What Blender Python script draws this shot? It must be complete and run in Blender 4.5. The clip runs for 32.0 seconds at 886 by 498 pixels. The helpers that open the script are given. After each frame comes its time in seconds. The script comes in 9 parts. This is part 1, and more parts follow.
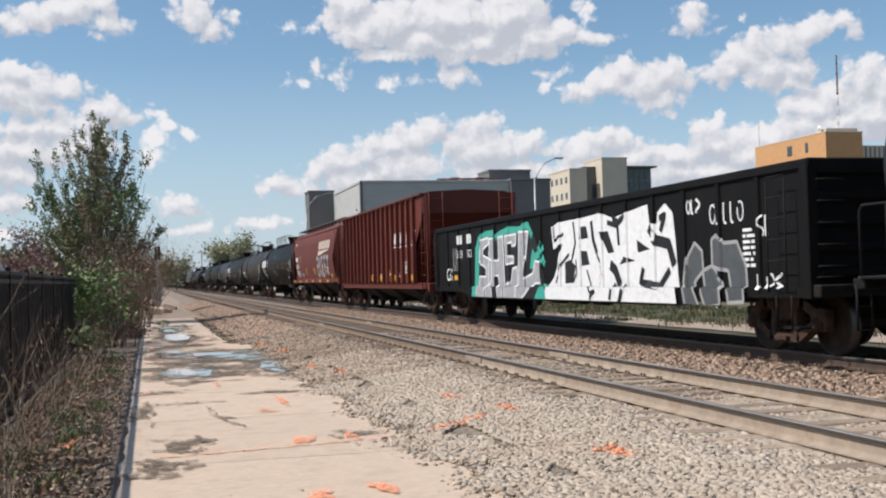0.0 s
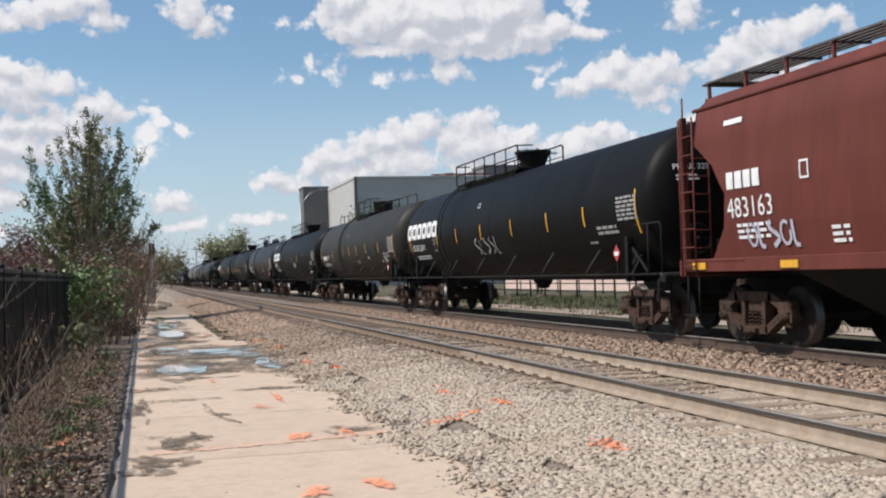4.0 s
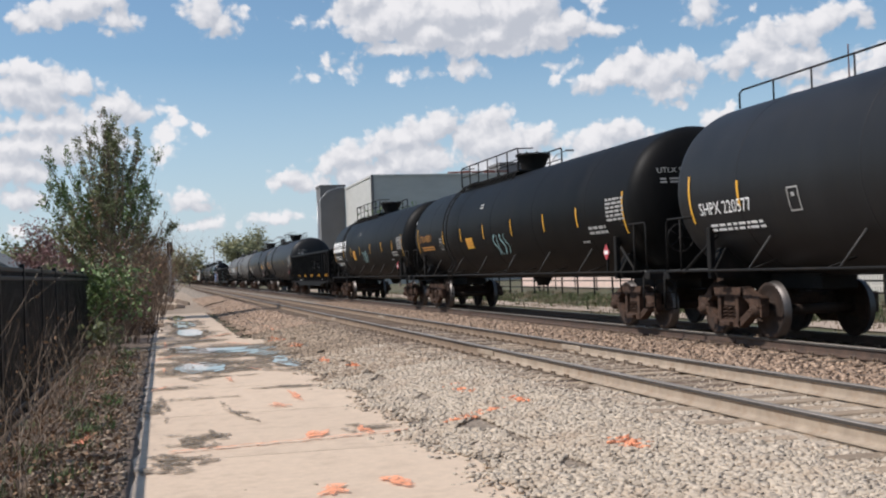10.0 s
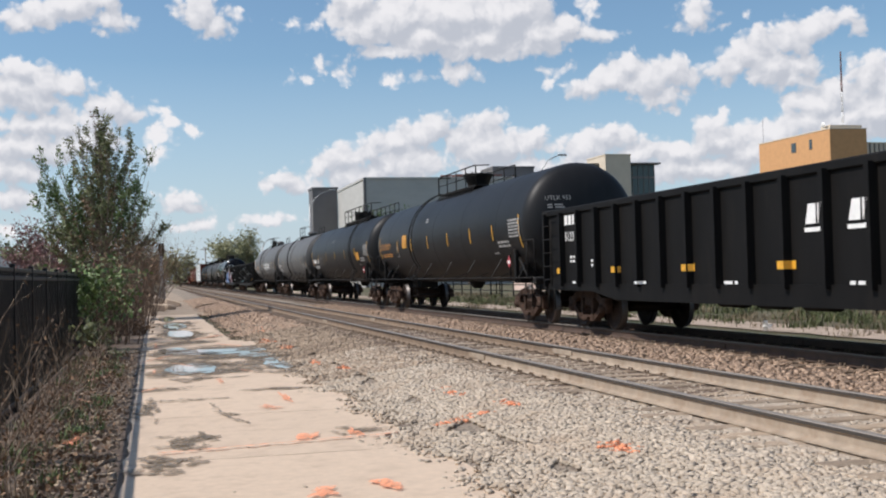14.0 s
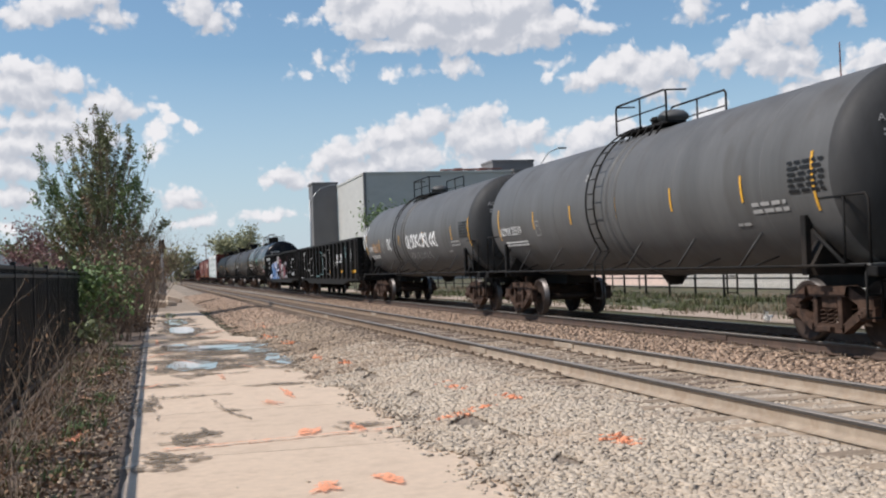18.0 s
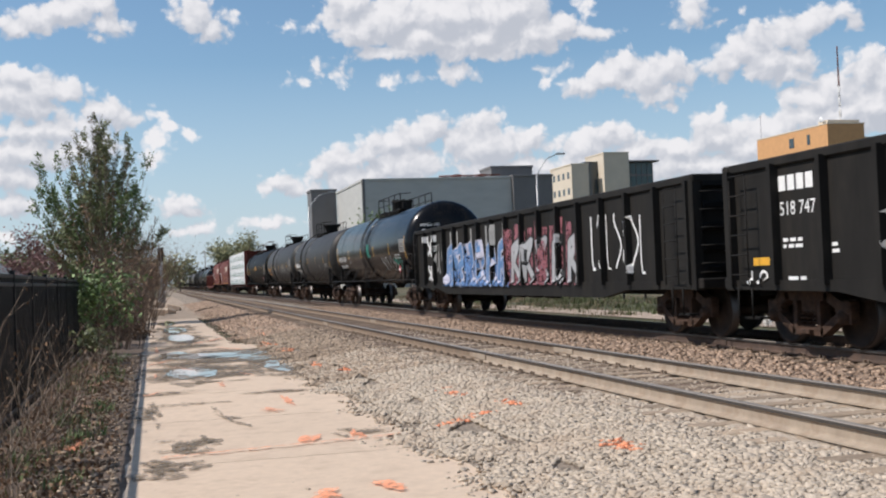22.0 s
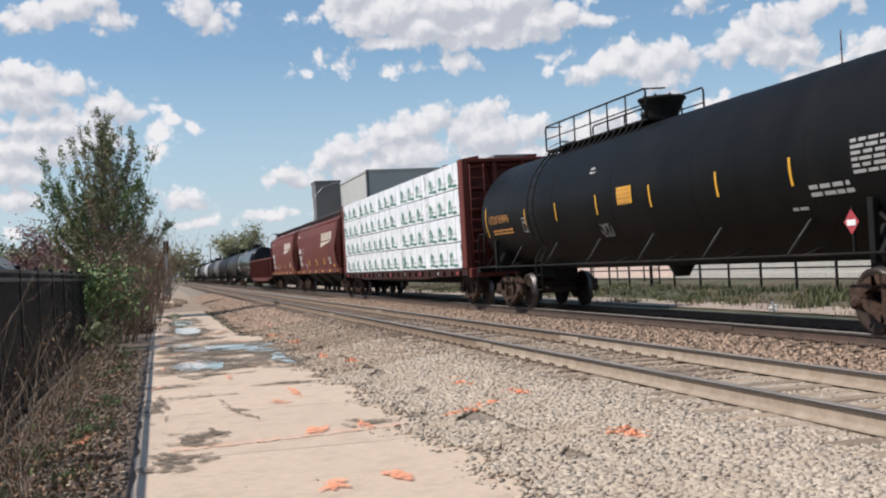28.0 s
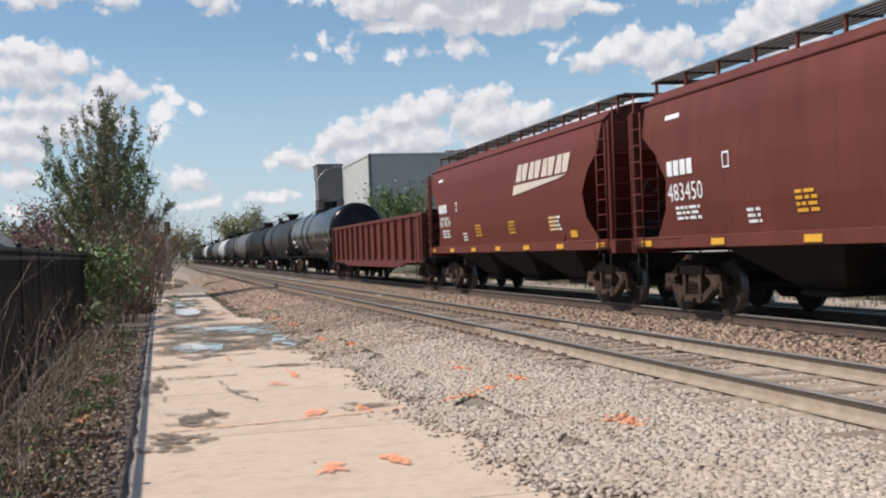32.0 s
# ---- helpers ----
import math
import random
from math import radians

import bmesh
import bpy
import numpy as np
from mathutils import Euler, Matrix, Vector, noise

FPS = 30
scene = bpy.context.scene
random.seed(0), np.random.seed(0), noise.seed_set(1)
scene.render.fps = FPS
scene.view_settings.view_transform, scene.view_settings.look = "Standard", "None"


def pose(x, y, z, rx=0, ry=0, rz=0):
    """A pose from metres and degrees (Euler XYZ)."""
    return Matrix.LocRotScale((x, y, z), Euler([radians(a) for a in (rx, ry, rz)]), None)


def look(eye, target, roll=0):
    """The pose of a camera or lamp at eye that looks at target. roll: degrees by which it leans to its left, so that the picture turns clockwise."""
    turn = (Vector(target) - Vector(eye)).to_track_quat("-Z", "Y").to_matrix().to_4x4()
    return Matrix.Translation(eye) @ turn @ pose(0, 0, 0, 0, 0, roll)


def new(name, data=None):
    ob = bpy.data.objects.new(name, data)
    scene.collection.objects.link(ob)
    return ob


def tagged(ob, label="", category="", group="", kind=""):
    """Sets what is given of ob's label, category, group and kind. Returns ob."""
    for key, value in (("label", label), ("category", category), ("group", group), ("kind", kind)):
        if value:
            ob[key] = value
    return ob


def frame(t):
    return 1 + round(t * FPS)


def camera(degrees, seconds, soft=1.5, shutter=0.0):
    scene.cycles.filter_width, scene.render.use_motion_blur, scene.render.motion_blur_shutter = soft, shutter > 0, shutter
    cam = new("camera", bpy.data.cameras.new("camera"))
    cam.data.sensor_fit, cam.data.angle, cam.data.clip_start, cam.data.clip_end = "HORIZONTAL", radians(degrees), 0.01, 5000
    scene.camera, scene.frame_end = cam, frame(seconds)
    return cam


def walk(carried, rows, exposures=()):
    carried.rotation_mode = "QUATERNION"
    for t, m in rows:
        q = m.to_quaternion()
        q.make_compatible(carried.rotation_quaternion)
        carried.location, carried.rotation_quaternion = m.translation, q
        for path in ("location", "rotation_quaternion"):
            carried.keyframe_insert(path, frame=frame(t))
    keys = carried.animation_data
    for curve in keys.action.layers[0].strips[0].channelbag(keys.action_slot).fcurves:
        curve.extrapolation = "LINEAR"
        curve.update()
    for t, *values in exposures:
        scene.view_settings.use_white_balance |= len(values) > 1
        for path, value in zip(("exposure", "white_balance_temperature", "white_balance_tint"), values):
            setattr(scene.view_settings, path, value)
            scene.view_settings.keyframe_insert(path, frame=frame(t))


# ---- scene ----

# ---- camera: it stands by the track and is turned by hand ----
EYE = 1.70
cam = camera(43.06, 32.0, soft=2.1, shutter=0.05)
walk(cam, [
    (0.0, pose(0, 0, EYE, 90 + 1.43, 1.56, -14.67)),
    (0.5, pose(0, 0, EYE, 90 + 1.55, 1.56, -14.80)),
    (1.0, pose(0, 0, EYE, 90 + 1.62, 1.42, -15.20)),
    (1.5, pose(0, 0, EYE, 90 + 1.66, 1.39, -15.33)),
    (2.0, pose(0, 0, EYE, 90 + 1.81, 1.23, -15.31)),
    (2.5, pose(0, 0, EYE, 90 + 1.78, 1.79, -15.17)),
    (3.0, pose(0, 0, EYE, 90 + 1.47, 1.84, -14.92)),
    (3.5, pose(0, 0, EYE, 90 + 1.23, 1.78, -14.86)),
    (5.5, pose(0, 0, EYE, 90 + 1.18, 1.85, -15.42)),
    (6.0, pose(0, 0, EYE, 90 + 1.37, 1.84, -15.44)),
    (6.5, pose(0, 0, EYE, 90 + 1.52, 1.78, -15.29)),
    (7.0, pose(0, 0, EYE, 90 + 1.46, 1.81, -15.35)),
    (7.5, pose(0, 0, EYE, 90 + 1.25, 1.91, -15.34)),
    (8.0, pose(0, 0, EYE, 90 + 1.15, 1.79, -15.21)),
    (8.5, pose(0, 0, EYE, 90 + 1.07, 2.15, -15.07)),
    (9.0, pose(0, 0, EYE, 90 + 0.96, 1.93, -14.71)),
    (9.5, pose(0, 0, EYE, 90 + 1.01, 2.22, -14.28)),
    (10.0, pose(0, 0, EYE, 90 + 1.11, 2.03, -14.07)),
    (10.5, pose(0, 0, EYE, 90 + 1.14, 2.04, -14.20)),
    (11.0, pose(0, 0, EYE, 90 + 1.21, 1.92, -14.28)),
    (11.5, pose(0, 0, EYE, 90 + 1.33, 1.87, -14.42)),
    (12.0, pose(0, 0, EYE, 90 + 1.36, 1.76, -14.44)),
    (12.5, pose(0, 0, EYE, 90 + 1.23, 1.83, -14.34)),
    (13.0, pose(0, 0, EYE, 90 + 1.11, 1.95, -14.41)),
    (13.5, pose(0, 0, EYE, 90 + 1.11, 1.95, -14.37)),
    (14.0, pose(0, 0, EYE, 90 + 1.27, 1.54, -14.49)),
    (14.5, pose(0, 0, EYE, 90 + 1.36, 1.54, -14.41)),
    (16.5, pose(0, 0, EYE, 90 + 0.75, 2.27, -14.40)),
    (17.0, pose(0, 0, EYE, 90 + 0.72, 2.29, -14.37)),
    (17.5, pose(0, 0, EYE, 90 + 0.75, 2.19, -14.37)),
    (18.0, pose(0, 0, EYE, 90 + 0.97, 2.03, -14.46)),
    (18.5, pose(0, 0, EYE, 90 + 1.18, 2.02, -14.42)),
    (19.0, pose(0, 0, EYE, 90 + 1.27, 2.09, -14.51)),
    (19.5, pose(0, 0, EYE, 90 + 1.32, 2.06, -14.48)),
    (20.0, pose(0, 0, EYE, 90 + 1.30, 2.31, -14.45)),
    (20.5, pose(0, 0, EYE, 90 + 1.20, 2.40, -14.39)),
    (21.0, pose(0, 0, EYE, 90 + 1.17, 2.37, -14.47)),
    (21.5, pose(0, 0, EYE, 90 + 1.19, 2.39, -14.55)),
    (22.0, pose(0, 0, EYE, 90 + 1.29, 2.35, -14.50)),
    (22.5, pose(0, 0, EYE, 90 + 1.37, 2.33, -14.49)),
    (23.0, pose(0, 0, EYE, 90 + 1.26, 2.31, -14.49)),
    (23.5, pose(0, 0, EYE, 90 + 1.26, 2.13, -14.53)),
    (24.0, pose(0, 0, EYE, 90 + 1.58, 1.73, -14.79)),
    (24.5, pose(0, 0, EYE, 90 + 2.84, 1.65, -15.77)),
    (25.0, pose(0, 0, EYE, 90 + 3.29, 1.23, -15.89)),
    (25.5, pose(0, 0, EYE, 90 + 3.23, 3.81, -15.57)),
    (26.0, pose(0, 0, EYE, 90 + 3.38, 3.19, -15.53)),
    (26.5, pose(0, 0, EYE, 90 + 1.33, 4.69, -13.91)),
    (28.5, pose(0, 0, EYE, 90 + 0.82, 2.55, -14.57)),
    (29.0, pose(0, 0, EYE, 90 + 0.82, 3.44, -16.17)),
    (29.5, pose(0, 0, EYE, 90 + 0.64, 3.91, -17.24)),
    (30.0, pose(0, 0, EYE, 90 + 0.49, 3.28, -17.37)),
    (30.5, pose(0, 0, EYE, 90 + 0.22, 3.25, -16.64)),
    (31.0, pose(0, 0, EYE, 90 + 0.09, 3.60, -15.15)),
    (31.5, pose(0, 0, EYE, 90 + 0.03, 3.57, -14.53)),
    (32.0, pose(0, 0, EYE, 90 + 0.03, 2.12, -14.19)),
], exposures=[(0.0, 0.0, 6350, 14), (28.3, 0.0, 6350, 14), (29.0, -0.20, 6350, 14), (30.0, -0.47, 6350, 14), (31.0, -0.12, 6350, 14), (32.0, 0.0, 6350, 14)])

# ---- sky, clouds and sun ----
SUN = Vector((-0.645, 0.076, 0.760)).normalized()
scene.view_settings.exposure = 0.0
world = bpy.data.worlds.new("sky")
scene.world = world
world.use_nodes = True
WN, WL = world.node_tree.nodes, world.node_tree.links
WN.clear()


def wn(kind, **kw):
    n = WN.new(kind)
    for k, v in kw.items():
        if k == "op":
            n.operation = v
        elif k.startswith("i"):
            n.inputs[int(k[1:])].default_value = v
    return n


def wlink(a, b, i=0):
    WL.new(a, b.inputs[i])


sky = WN.new("ShaderNodeTexSky")
sky.sky_type, sky.sun_disc = "NISHITA", False
sky.sun_elevation, sky.sun_rotation = math.asin(SUN.z), math.atan2(SUN.x, SUN.y)
sky.air_density, sky.dust_density, sky.ozone_density = 1.0, 0.6, 1.0
tc = WN.new("ShaderNodeTexCoord")
sep = WN.new("ShaderNodeSeparateXYZ")
wlink(tc.outputs["Generated"], sep)
azim = wn("ShaderNodeMath", op="ARCTAN2")
wlink(sep.outputs[0], azim, 0)
wlink(sep.outputs[1], azim, 1)
elev = wn("ShaderNodeMath", op="ARCSINE")
wlink(sep.outputs[2], elev)
flat = WN.new("ShaderNodeCombineXYZ")
wlink(azim.outputs[0], flat, 0)
wlink(elev.outputs[0], flat, 1)
warp = WN.new("ShaderNodeTexNoise")
warp.inputs["Scale"].default_value, warp.inputs["Detail"].default_value = 30.0, 9.0
warp.inputs["Roughness"].default_value = 0.6
wlink(flat.outputs[0], warp)
wsub = wn("ShaderNodeVectorMath", op="SUBTRACT", i1=(0.5, 0.5, 0.5))
wlink(warp.outputs["Color"], wsub)
wmul = wn("ShaderNodeVectorMath", op="MULTIPLY", i1=(0.026, 0.020, 0.0))
wlink(wsub.outputs[0], wmul)
wadd = wn("ShaderNodeVectorMath", op="ADD")
wlink(flat.outputs[0], wadd, 0)
wlink(wmul.outputs[0], wadd, 1)
CLOUDS = []


def cloud(az, el, w, h):
    """One heap of cloud by its bearing, height and half sizes, in radians."""
    CLOUDS.append((az, el, w, h))


cloud(-0.104, 0.217, 0.014, 0.007)
cloud(-0.086, 0.225, 0.018, 0.011)
cloud(-0.065, 0.232, 0.020, 0.011)
cloud(-0.042, 0.238, 0.020, 0.010)
cloud(-0.028, 0.223, 0.015, 0.007)
cloud(-0.020, 0.221, 0.010, 0.006)
cloud(-0.036, 0.210, 0.007, 0.003)
cloud(0.043, 0.230, 0.015, 0.014)
cloud(0.056, 0.222, 0.014, 0.010)
cloud(0.050, 0.215, 0.009, 0.005)
cloud(0.075, 0.229, 0.009, 0.006)
cloud(0.032, 0.235, 0.010, 0.008)
cloud(0.121, 0.218, 0.011, 0.006)
cloud(0.146, 0.219, 0.006, 0.003)
cloud(0.162, 0.225, 0.011, 0.010)
cloud(0.179, 0.239, 0.023, 0.014)
cloud(0.187, 0.217, 0.021, 0.014)
cloud(0.217, 0.225, 0.030, 0.020)
cloud(0.246, 0.209, 0.028, 0.016)
cloud(0.267, 0.228, 0.040, 0.024)
cloud(0.292, 0.207, 0.031, 0.016)
cloud(0.320, 0.226, 0.035, 0.025)
cloud(0.346, 0.208, 0.024, 0.017)
cloud(0.367, 0.212, 0.018, 0.012)
cloud(0.388, 0.226, 0.009, 0.014)
cloud(0.388, 0.205, 0.014, 0.006)
cloud(0.408, 0.205, 0.008, 0.004)
cloud(0.216, 0.197, 0.030, 0.005)
cloud(0.292, 0.195, 0.045, 0.006)
cloud(0.125, 0.174, 0.006, 0.004)
cloud(0.136, 0.176, 0.006, 0.005)
cloud(0.149, 0.185, 0.006, 0.006)
cloud(0.172, 0.177, 0.008, 0.007)
cloud(0.210, 0.174, 0.008, 0.006)
cloud(0.233, 0.171, 0.005, 0.005)
cloud(0.271, 0.178, 0.013, 0.005)
cloud(0.359, 0.174, 0.012, 0.006)
cloud(0.349, 0.164, 0.006, 0.007)
cloud(0.478, 0.215, 0.013, 0.010)
cloud(0.499, 0.205, 0.005, 0.003)
cloud(0.521, 0.212, 0.005, 0.003)
cloud(0.386, 0.158, 0.013, 0.007)
cloud(0.406, 0.166, 0.018, 0.010)
cloud(0.421, 0.176, 0.014, 0.010)
cloud(0.436, 0.164, 0.020, 0.013)
cloud(0.459, 0.170, 0.018, 0.010)
cloud(0.470, 0.167, 0.014, 0.008)
cloud(0.449, 0.149, 0.017, 0.007)
cloud(0.457, 0.139, 0.009, 0.005)
cloud(0.473, 0.151, 0.008, 0.005)
cloud(0.508, 0.171, 0.013, 0.010)
cloud(0.522, 0.180, 0.014, 0.012)
cloud(0.536, 0.187, 0.014, 0.012)
cloud(0.545, 0.167, 0.020, 0.014)
cloud(0.561, 0.189, 0.017, 0.013)
cloud(0.579, 0.197, 0.019, 0.010)
cloud(0.597, 0.200, 0.017, 0.007)
cloud(0.610, 0.193, 0.009, 0.007)
cloud(0.559, 0.156, 0.019, 0.007)
cloud(0.569, 0.168, 0.013, 0.008)
cloud(0.576, 0.136, 0.020, 0.011)
cloud(0.595, 0.142, 0.020, 0.014)
cloud(0.623, 0.156, 0.017, 0.014)
cloud(0.645, 0.145, 0.025, 0.020)
cloud(0.603, 0.120, 0.035, 0.014)
cloud(0.629, 0.123, 0.030, 0.019)
cloud(0.567, 0.120, 0.023, 0.009)
cloud(0.539, 0.110, 0.020, 0.011)
cloud(0.098, 0.080, 0.012, 0.006)
cloud(0.113, 0.086, 0.014, 0.007)
cloud(0.129, 0.080, 0.014, 0.006)
cloud(0.151, 0.099, 0.013, 0.009)
cloud(0.168, 0.104, 0.015, 0.010)
cloud(0.188, 0.111, 0.015, 0.009)
cloud(0.209, 0.118, 0.018, 0.011)
cloud(0.234, 0.125, 0.018, 0.011)
cloud(0.250, 0.131, 0.014, 0.010)
cloud(0.223, 0.099, 0.030, 0.013)
cloud(0.183, 0.089, 0.030, 0.009)
cloud(0.274, 0.117, 0.015, 0.013)
cloud(0.290, 0.129, 0.014, 0.011)
cloud(0.306, 0.135, 0.010, 0.008)
cloud(0.299, 0.111, 0.025, 0.016)
cloud(0.330, 0.115, 0.017, 0.010)
cloud(0.340, 0.120, 0.012, 0.008)
cloud(0.359, 0.109, 0.010, 0.007)
cloud(0.384, 0.110, 0.018, 0.011)
cloud(0.400, 0.118, 0.017, 0.009)
cloud(0.415, 0.114, 0.014, 0.009)
cloud(0.384, 0.093, 0.025, 0.011)
cloud(0.428, 0.101, 0.020, 0.011)
cloud(0.462, 0.099, 0.020, 0.011)
cloud(0.487, 0.117, 0.014, 0.011)
cloud(0.497, 0.128, 0.012, 0.008)
cloud(0.497, 0.107, 0.023, 0.012)
cloud(0.521, 0.115, 0.012, 0.009)
cloud(0.472, 0.085, 0.055, 0.010)
cloud(0.314, 0.090, 0.045, 0.011)
cloud(0.524, 0.096, 0.030, 0.011)
cloud(-0.107, 0.176, 0.020, 0.011)
cloud(-0.088, 0.167, 0.022, 0.011)
cloud(-0.071, 0.167, 0.019, 0.008)
cloud(-0.098, 0.153, 0.030, 0.008)
cloud(-0.107, 0.162, 0.025, 0.011)
cloud(-0.039, 0.151, 0.017, 0.009)
cloud(-0.029, 0.146, 0.014, 0.009)
cloud(-0.053, 0.141, 0.017, 0.007)
cloud(-0.094, 0.133, 0.035, 0.009)
cloud(-0.067, 0.131, 0.030, 0.009)
cloud(-0.103, 0.114, 0.035, 0.013)
cloud(-0.054, 0.120, 0.030, 0.011)
cloud(-0.011, 0.142, 0.007, 0.006)
cloud(0.010, 0.147, 0.009, 0.007)
cloud(0.018, 0.137, 0.012, 0.007)
cloud(0.034, 0.130, 0.008, 0.006)
cloud(0.007, 0.125, 0.012, 0.008)
cloud(0.002, 0.109, 0.010, 0.008)
cloud(-0.121, 0.095, 0.030, 0.009)
cloud(-0.111, 0.074, 0.016, 0.008)
cloud(0.023, 0.070, 0.014, 0.008)
cloud(0.035, 0.064, 0.012, 0.006)
cloud(0.036, 0.047, 0.013, 0.004)
cloud(0.056, 0.053, 0.007, 0.003)
cloud(0.098, 0.050, 0.015, 0.004)
cloud(-0.115, 0.047, 0.010, 0.006)


def heap(point, least=0.0):
    """How far a point of the sky lies outside the nearest heap, in radians; inside it is below nought."""
    out = None
    for az, el, w, h in CLOUDS:
        if w < least:
            continue
        ma = wn("ShaderNodeVectorMath", op="MULTIPLY_ADD", i1=(1 / w, 1 / h, 0), i2=(-az / w, -el / h, 0))
        wlink(point, ma)
        ln = wn("ShaderNodeVectorMath", op="LENGTH")
        wlink(ma.outputs[0], ln)
        size = min(w, 1.6 * h)
        far_off = wn("ShaderNodeMath", op="MULTIPLY_ADD", i1=size, i2=-size + (0.0052 if w < 0.0130 else 0.0010))
        wlink(ln.outputs["Value"], far_off)
        if out is None:
            out = far_off.outputs[0]
            continue
        mn = wn("ShaderNodeMath", op="SMOOTH_MIN", i2=0.006)
        wlink(out, mn, 0)
        wlink(far_off.outputs[0], mn, 1)
        out = mn.outputs[0]
    return out


def billow(point):
    """Round heads along the edge of a cloud, at two sizes."""
    out = None
    for scale, amount in ((70.0, 0.0065), (190.0, 0.0028)):
        v = WN.new("ShaderNodeTexVoronoi")
        v.feature, v.voronoi_dimensions = "SMOOTH_F1", "2D"
        v.inputs["Scale"].default_value, v.inputs["Smoothness"].default_value = scale, 0.35
        wlink(point, v)
        m = wn("ShaderNodeMath", op="MULTIPLY_ADD", i1=amount * 2.0, i2=-amount)
        wlink(v.outputs["Distance"], m)
        if out is None:
            out = m.outputs[0]
            continue
        s = wn("ShaderNodeMath", op="ADD")
        wlink(out, s, 0)
        wlink(m.outputs[0], s, 1)
        out = s.outputs[0]
    return out


def added(a, b):
    s = wn("ShaderNodeMath", op="ADD")
    wlink(a, s, 0)
    wlink(b, s, 1)
    return s.outputs[0]


lift = wn("ShaderNodeVectorMath", op="ADD", i1=(-0.004, 0.009, 0.0))
wlink(wadd.outputs[0], lift)
near_here = added(heap(wadd.outputs[0]), billow(wadd.outputs[0]))
near_above = added(heap(lift.outputs[0], 0.0125), billow(lift.outputs[0]))
# unseen rest of the sky: clouds kept sparse to weaken the fill in shadows
wide = WN.new("ShaderNodeTexNoise")
wide.inputs["Scale"].default_value, wide.inputs["Detail"].default_value = 2.6, 5.0
wlink(tc.outputs["Generated"], wide)
off = wn("ShaderNodeVectorMath", op="MULTIPLY_ADD", i1=(1 / 0.55, 1 / 0.32, 0), i2=(-0.25 / 0.55, -0.1 / 0.32, 0))
wlink(flat.outputs[0], off)
offl = wn("ShaderNodeVectorMath", op="LENGTH")
wlink(off.outputs[0], offl)
wide_d = wn("ShaderNodeMapRange", i1=0.56, i2=0.70, i3=0.012, i4=-0.012)
wlink(wide.outputs["Fac"], wide_d)
wide_o = wn("ShaderNodeMapRange", i1=0.9, i2=1.15, i3=0.06, i4=0.0)
wlink(offl.outputs["Value"], wide_o)
wide_s = added(wide_d.outputs[0], wide_o.outputs[0])
near = wn("ShaderNodeMath", op="MINIMUM")
wlink(near_here, near, 0)
wlink(wide_s, near, 1)
fine = WN.new("ShaderNodeTexNoise")
fine.inputs["Scale"].default_value, fine.inputs["Detail"].default_value = 55.0, 9.0
fine.inputs["Roughness"].default_value = 0.62
wlink(wadd.outputs[0], fine)
fadd = wn("ShaderNodeMath", op="MULTIPLY_ADD", i1=0.013, i2=-0.0085)
wlink(fine.outputs["Fac"], fadd)
dsum = added(near.outputs[0], fadd.outputs[0])
cover = WN.new("ShaderNodeMapRange")
cover.interpolation_type = "SMOOTHSTEP"
for k, v in ((1, 0.0050), (2, -0.0050), (3, 0.0), (4, 0.97)):
    cover.inputs[k].default_value = v
wlink(dsum, cover)
# towers catch the sun, the undersides are greyer
rise = wn("ShaderNodeMath", op="SUBTRACT")
wlink(near_above, rise, 0)
wlink(near_here, rise, 1)
lump = WN.new("ShaderNodeTexNoise")
lump.inputs["Scale"].default_value, lump.inputs["Detail"].default_value = 34.0, 6.0
wlink(wadd.outputs[0], lump)
rsum = wn("ShaderNodeMath", op="MULTIPLY_ADD", i1=0.012, i2=-0.006)
wlink(lump.outputs["Fac"], rsum)
rtot = added(rise.outputs[0], rsum.outputs[0])
tone2 = WN.new("ShaderNodeMapRange")
tone2.interpolation_type = "SMOOTHSTEP"
for k, v in ((1, -0.013), (2, 0.019), (3, 0.0), (4, 1.0)):
    tone2.inputs[k].default_value = v
wlink(rtot, tone2)
ccol = wn("ShaderNodeMix")
ccol.data_type = "RGBA"
ccol.inputs[6].default_value, ccol.inputs[7].default_value = (5.3, 5.6, 6.0, 1), (8.7, 8.65, 8.5, 1)
wlink(tone2.outputs[0], ccol, 0)
haze = wn("ShaderNodeMapRange", i1=0.0, i2=0.19, i3=0.72, i4=0.0)
wlink(elev.outputs[0], haze)
hmix = wn("ShaderNodeMix")
hmix.data_type = "RGBA"
hmix.inputs[7].default_value = (5.5, 6.6, 7.9, 1)
wlink(haze.outputs[0], hmix, 0)
air = wn("ShaderNodeVectorMath", op="MULTIPLY", i1=(0.95, 1.12, 1.15))
wlink(sky.outputs[0], air)
wlink(air.outputs[0], hmix, 6)
cmix = wn("ShaderNodeMix")
cmix.data_type = "RGBA"
wlink(cover.outputs[0], cmix, 0)
wlink(hmix.outputs[2], cmix, 6)
wlink(ccol.outputs[2], cmix, 7)
bg = WN.new("ShaderNodeBackground")
bg.inputs["Strength"].default_value = 0.1
wlink(cmix.outputs[2], bg)
wout = WN.new("ShaderNodeOutputWorld")
wlink(bg.outputs[0], wout)

sun = new("sun", bpy.data.lights.new("sun", "SUN"))
sun.data.energy, sun.data.angle, sun.data.color = 4.5, radians(0.53), (1.0, 0.95, 0.87)
sun.matrix_world = look((0, 0, 50), Vector((0, 0, 50)) - SUN)

